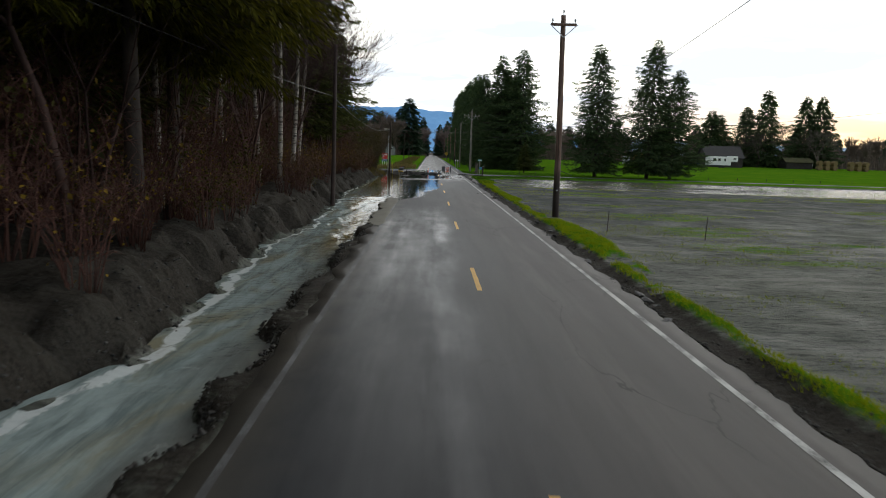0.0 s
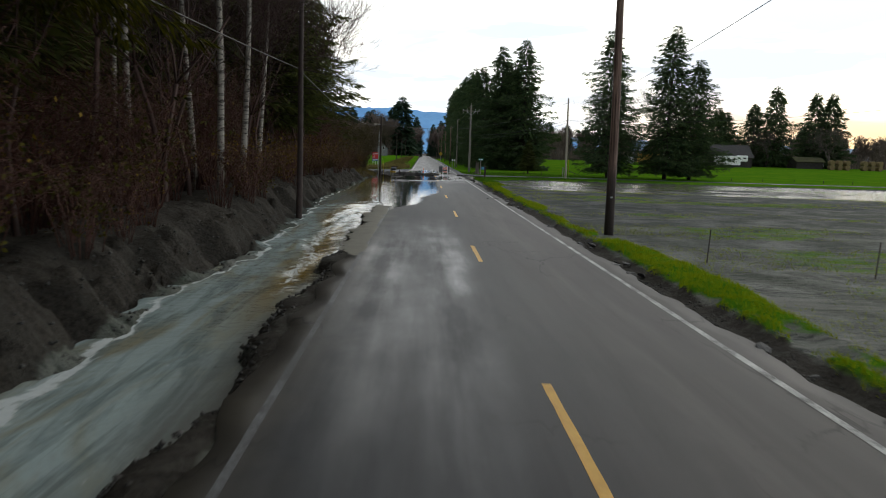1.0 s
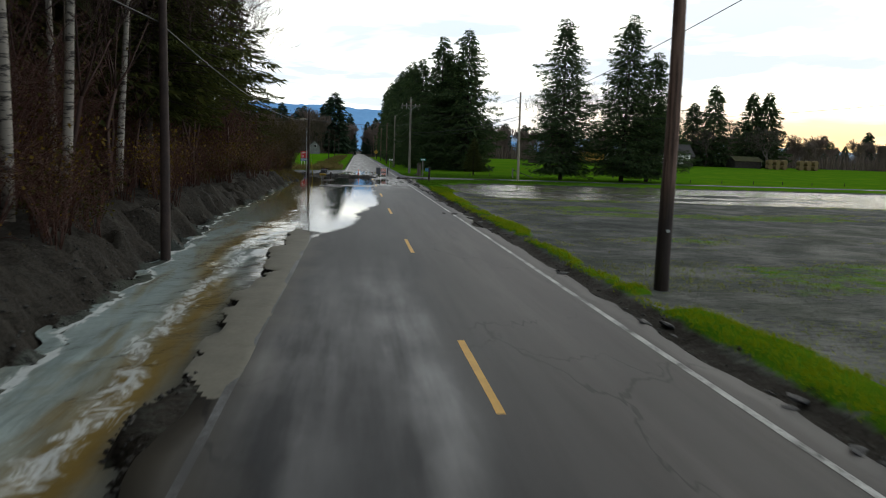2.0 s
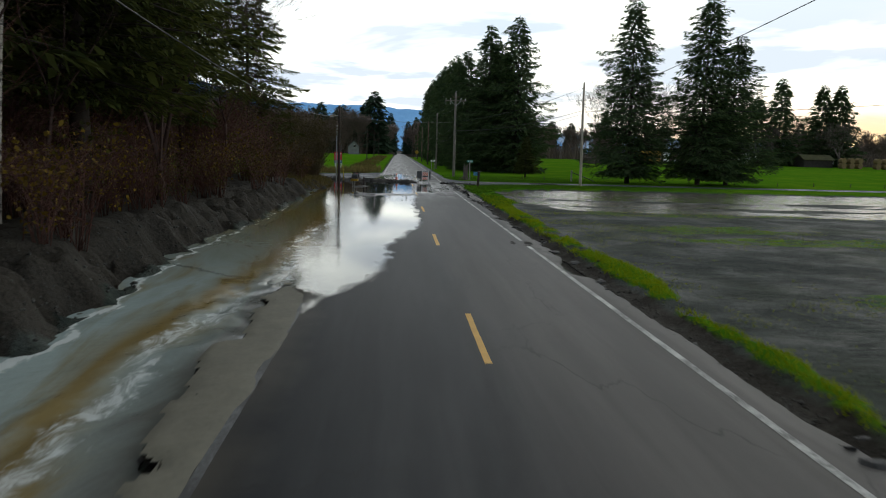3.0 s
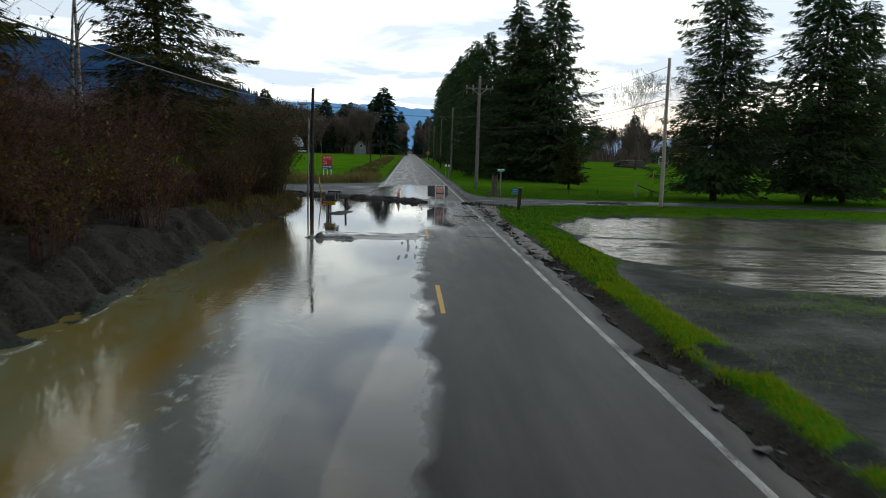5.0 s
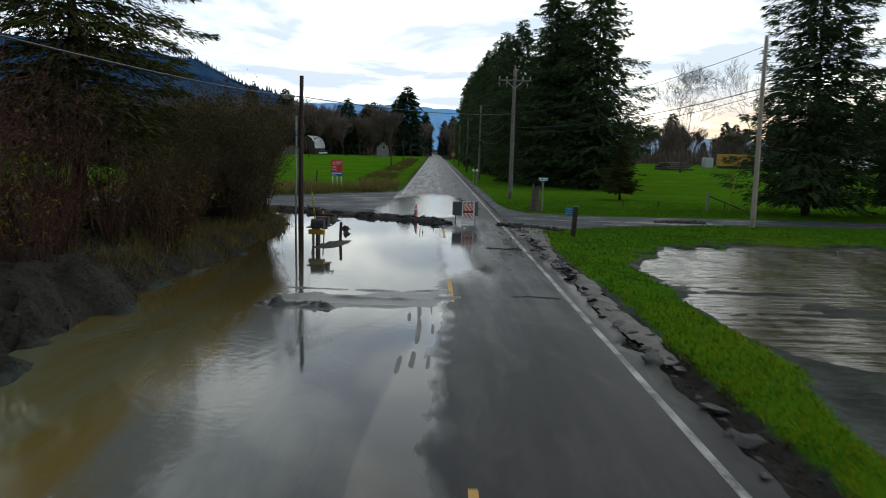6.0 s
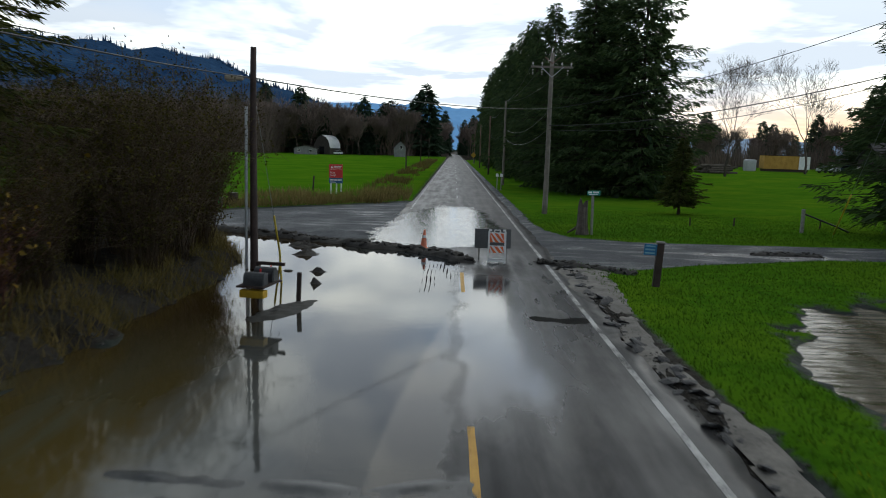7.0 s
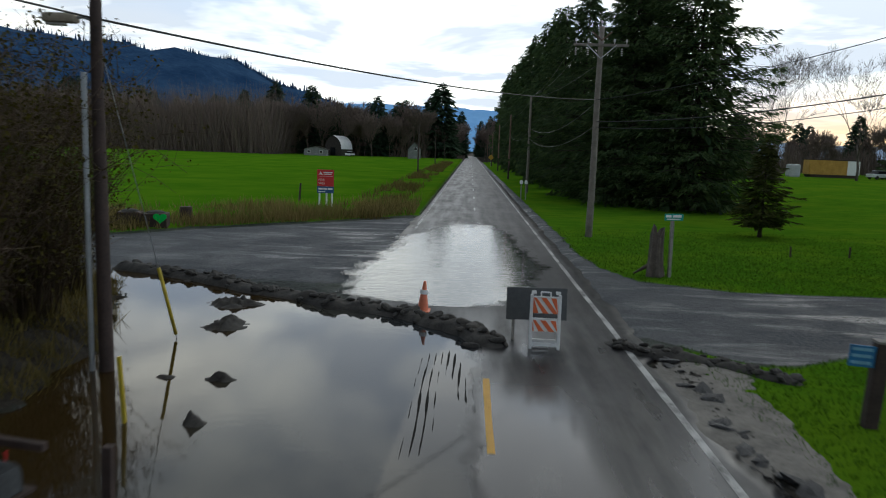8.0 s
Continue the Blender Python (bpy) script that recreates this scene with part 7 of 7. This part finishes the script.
def build_farm():
    # barn with a curved pale roof across the meadow
    z = height(-45, 300)
    b = thing("barn", pose(-43.6, 305, z, 0, 0, -14) @ Matrix.Diagonal((0.62, 0.7, 0.82, 1)), "dark wooden barn with a pale curved metal roof", "barn")
    prof = [(-4.6, 2.6), (-4.3, 4.2), (-3.5, 5.7), (-2.2, 6.8), (0, 7.7), (2.2, 6.8), (3.5, 5.7), (4.3, 4.2), (4.6, 2.6)]
    bm = bmesh.new()
    pts = [(-4.4, -0.3), (4.4, -0.3)] + [(x * 0.95, q - 0.15) for x, q in prof[::-1]]
    lo, hi = [bm.verts.new((x, -6, q)) for x, q in pts], [bm.verts.new((x, 6, q)) for x, q in pts]
    bm.faces.new(lo), bm.faces.new(hi[::-1])
    for k in range(len(pts)):
        bm.faces.new((lo[k], hi[k], hi[(k + 1) % len(pts)], lo[(k + 1) % len(pts)]))
    part("wall", bm, BARN_WOOD, b)
    bm = bmesh.new()
    pts = [(-4.6, -0.3), (4.6, -0.3)] + [(x, q + 0.16) for x, q in prof[::-1]]
    lo, hi = [bm.verts.new((x, -6.25, q)) for x, q in pts], [bm.verts.new((x, -6.12, q)) for x, q in pts]
    bm.faces.new(lo), bm.faces.new(hi[::-1])
    for k in range(len(pts)):
        bm.faces.new((lo[k], hi[k], hi[(k + 1) % len(pts)], lo[(k + 1) % len(pts)]))
    part("gable", bm, BARN_WOOD, b)
    bm = bmesh.new()
    for (xa, za), (xb, zb) in zip(prof, prof[1:]):
        q = [(xa, -6.1, za), (xb, -6.1, zb), (xb, 6.6, zb), (xa, 6.6, za)]
        lo, hi = [bm.verts.new(p) for p in q], [bm.verts.new((p[0], p[1], p[2] + 0.15)) for p in q]
        bm.faces.new(lo[::-1]), bm.faces.new(hi)
        for k in range(4):
            bm.faces.new((lo[k], lo[(k + 1) % 4], hi[(k + 1) % 4], hi[k]))
    part("roof", bm, ROOF_WHITE, b)
    bm = bmesh.new()
    box(bm, (-1.4, -6.32, 0), (1.4, -6.254, 3.2))
    part("door", bm, GLASS_DARK, b)
    house("farm_shed", pose(-49, 296, height(-49, 296), 0, 0, 4), 7, 4, 1.9, 0.9, SHED_WOOD, BARN_WOOD, "low pale farm shed beside the barn", "shed", ((-2, 0.8, 0.8, 0.7), (1.8, 0.8, 0.8, 0.7)))
    house("grey_shed", pose(-18.4, 300, height(-18.4, 300), 0, 0, 6), 4.0, 5.0, 3.0, 2.0, SHED_WOOD, ROOF_DARK, "narrow grey gabled shed at the wood's edge", "shed", ((0.3, 2.6, 0.8, 0.9),))
    for x, y, mat, lab in ((-38.5, 297, CAR_WHITE, "white pickup parked beside the barn"),):
        car(x, y, mat, lab, 80)
    # pasture on the right: caravan, house, hay, trailer body, cars
    rv = thing("caravan", pose(79.6, 190, height(79.6, 190), 0, 0, 4), "long white fifth-wheel caravan parked by the house", "caravan")
    bm = bmesh.new()
    box(bm, (-4.1, -1.2, 0.75), (2.2, 1.2, 3.1), 0.12)
    box(bm, (2.1, -1.15, 1.75), (4.2, 1.15, 3.3), 0.2)
    part("body", bm, WHITE, rv)
    for x, w in ((-2.6, 0.75), (-1.2, 0.75), (0.4, 0.45), (3.2, 0.8)):
        bm = bmesh.new()
        box(bm, (x - w / 2, -1.24, 1.9 if x < 3 else 2.4), (x + w / 2, -1.205, 2.6 if x < 3 else 2.75), 0.02)
        part("window", bm, GLASS_DARK, rv)
    for x in (-0.9, 0.1):
        bm = bmesh.new()
        ring(bm, pose(x, -1.05, 0.38, 90), 0.38, 0.24, None, 18)
        part("wheel", bm, TYRE, rv)
    bm = bmesh.new()
    box(bm, (-3.9, -1.0, 0.55), (2.0, 1.0, 0.745), 0.02)
    part("chassis", bm, BLACK_BOX, rv)
    house("farmhouse", pose(84.5, 203, height(84.5, 203), 0, 0, 88), 8, 10.5, 2.8, 3.2, BARN_WOOD, ROOF_DARK, "low farmhouse with a dark shingled roof", "house", ((-2.5, 1.0, 1.1, 1.1), (2.5, 1.0, 1.1, 1.1)))
    house("low_cottage", pose(111.5, 211, height(111.5, 211), 0, 0, 90), 5, 8, 2.0, 1.2, BARN_WOOD, MOSSY, "low dark cottage with a mossy roof under a broad tree", "shed", ((-2, 0.9, 0.9, 0.9),), (1.0, GLASS_DARK))
    for k, (x, y, n) in enumerate(((114.5, 203, 3), (124, 203, 3))):
        for i in range(n):
            for j in range(2):
                b = thing("hay_bale", pose(x + i * 2.2, y, height(x, y) + 0.7 + j * 1.32, 0, 0, 5 * i), "large straw-coloured hay bale in a stack", "hay bale", "hay bales")
                bm = bmesh.new()
                ring(bm, pose(0, 0, 0, 90), 0.72, 1.5, None, 20)
                part("bale", bm, STRAW, b)
    z = height(64, 206)
    t = thing("box_trailer", pose(64.4, 206, z, 0, 0, -3) @ Matrix.Diagonal((0.78, 1, 1, 1)), "yellow-brown box trailer body with a white end", "trailer")
    bm = bmesh.new()
    box(bm, (-5.5, -1.3, 0.5), (2.9, 1.3, 3.05), 0.03)
    part("body", bm, YELLOW_BOARD, t)
    bm = bmesh.new()
    box(bm, (2.904, -1.3, 0.5), (5.6, 1.3, 3.0), 0.05)
    part("end_panel", bm, WHITE, t, "white painted end")
    bm = bmesh.new()
    box(bm, (-5.6, -1.4, 3.055), (5.7, 1.4, 3.16), 0.02)
    part("roof", bm, BARN_WOOD, t)
    for k in range(7):
        bm = bmesh.new()
        box(bm, (-5.3 + k * 1.3, -1.35, 0.52), (-5.2 + k * 1.3, -1.304, 3.0))
        part("rib", bm, YELLOW_BOARD, t)
    bm = bmesh.new()
    box(bm, (-5.2, -1.1, -0.1), (5.3, 1.1, 0.496), 0.02)
    part("base", bm, RUSTY, t)
    tk = thing("tank", pose(57.3, 205, height(57.3, 205)), "pale rounded plastic tank beside the trailer", "tank")
    bm = bmesh.new()
    box(bm, (-1.0, -0.9, -0.1), (1.0, 0.9, 2.2), 0.35)
    part("shell", bm, PLASTIC_GREY, tk)
    for x, y, mat, lab, a in ((72.6, 205, CAR_WHITE, "white car parked by the pasture", 15), (76.2, 206, CAR_BLUE, "dark blue car parked by the pasture", 8), (79.6, 205, CAR_BLUE, "dark blue pickup parked by the pasture", 4)):
        car(x, y, mat, lab, a)
    lp = thing("log_pile", pose(44, 187, height(44, 187), 0, 0, 5), "untidy pile of dark logs beyond the lawn", "log pile")
    rng = np.random.default_rng(5)
    for k in range(34):
        row = k // 9
        y = -1.6 + (k % 9) * 0.4 + row * 0.15
        l = rng.uniform(3.2, 5.2)
        o = rng.uniform(-1, 1)
        v, f = tube([(o - l / 2, y, 0.2 + row * 0.34), (o, y + rng.uniform(-0.1, 0.1), 0.22 + row * 0.34), (o + l / 2, y + rng.uniform(-0.2, 0.2), 0.2 + row * 0.34 + rng.uniform(-0.05, 0.2))], [0.2, 0.19, 0.15], 7)
        under("log", mesh_of("log", v, f, GREY_BARK), lp)
    # yellow warning sign far up the road
    ws = thing("warning_sign", pose(5.0, 262, height(5, 262)), "yellow diamond warning sign beside the road", "sign")
    bm = bmesh.new()
    box(bm, (-0.05, -0.05, -0.3), (0.05, 0.05, 2.2))
    part("post", bm, POST_GREY, ws)
    bm = bmesh.new()
    box(bm, (-0.55, -0.08, -0.55), (0.55, -0.052, 0.55), 0.0, Matrix.Translation((0, 0, 2.4)) @ Matrix.Rotation(radians(45), 4, "Y"))
    part("plate", bm, YELLOW_BOX, ws)


def car(x, y, mat, label, turn):
    c = thing("car", pose(x, y, height(x, y), 0, 0, turn), label, "car", "parked cars")
    bm = bmesh.new()
    box(bm, (-2.2, -0.88, 0.35), (2.2, 0.88, 0.95), 0.12)
    part("body", bm, mat, c)
    bm = bmesh.new()
    vs = box(bm, (-1.3, -0.78, 0.95), (1.0, 0.78, 1.5), 0.1)
    for v in vs:
        if v.co.z > 1.3:
            v.co.x *= 0.8
    cab = part("cabin", bm, GLASS_DARK, c)
    bm = bmesh.new()
    box(bm, (-1.05, -0.72, 1.502), (0.8, 0.72, 1.56), 0.02)
    part("roof", bm, mat, cab)
    for a in (-1.35, 1.35):
        for s in (-1, 1):
            bm = bmesh.new()
            ring(bm, pose(a, s * 0.80, 0.33, 90), 0.33, 0.2, None, 16)
            part("wheel", bm, TYRE, c)


build_farm()
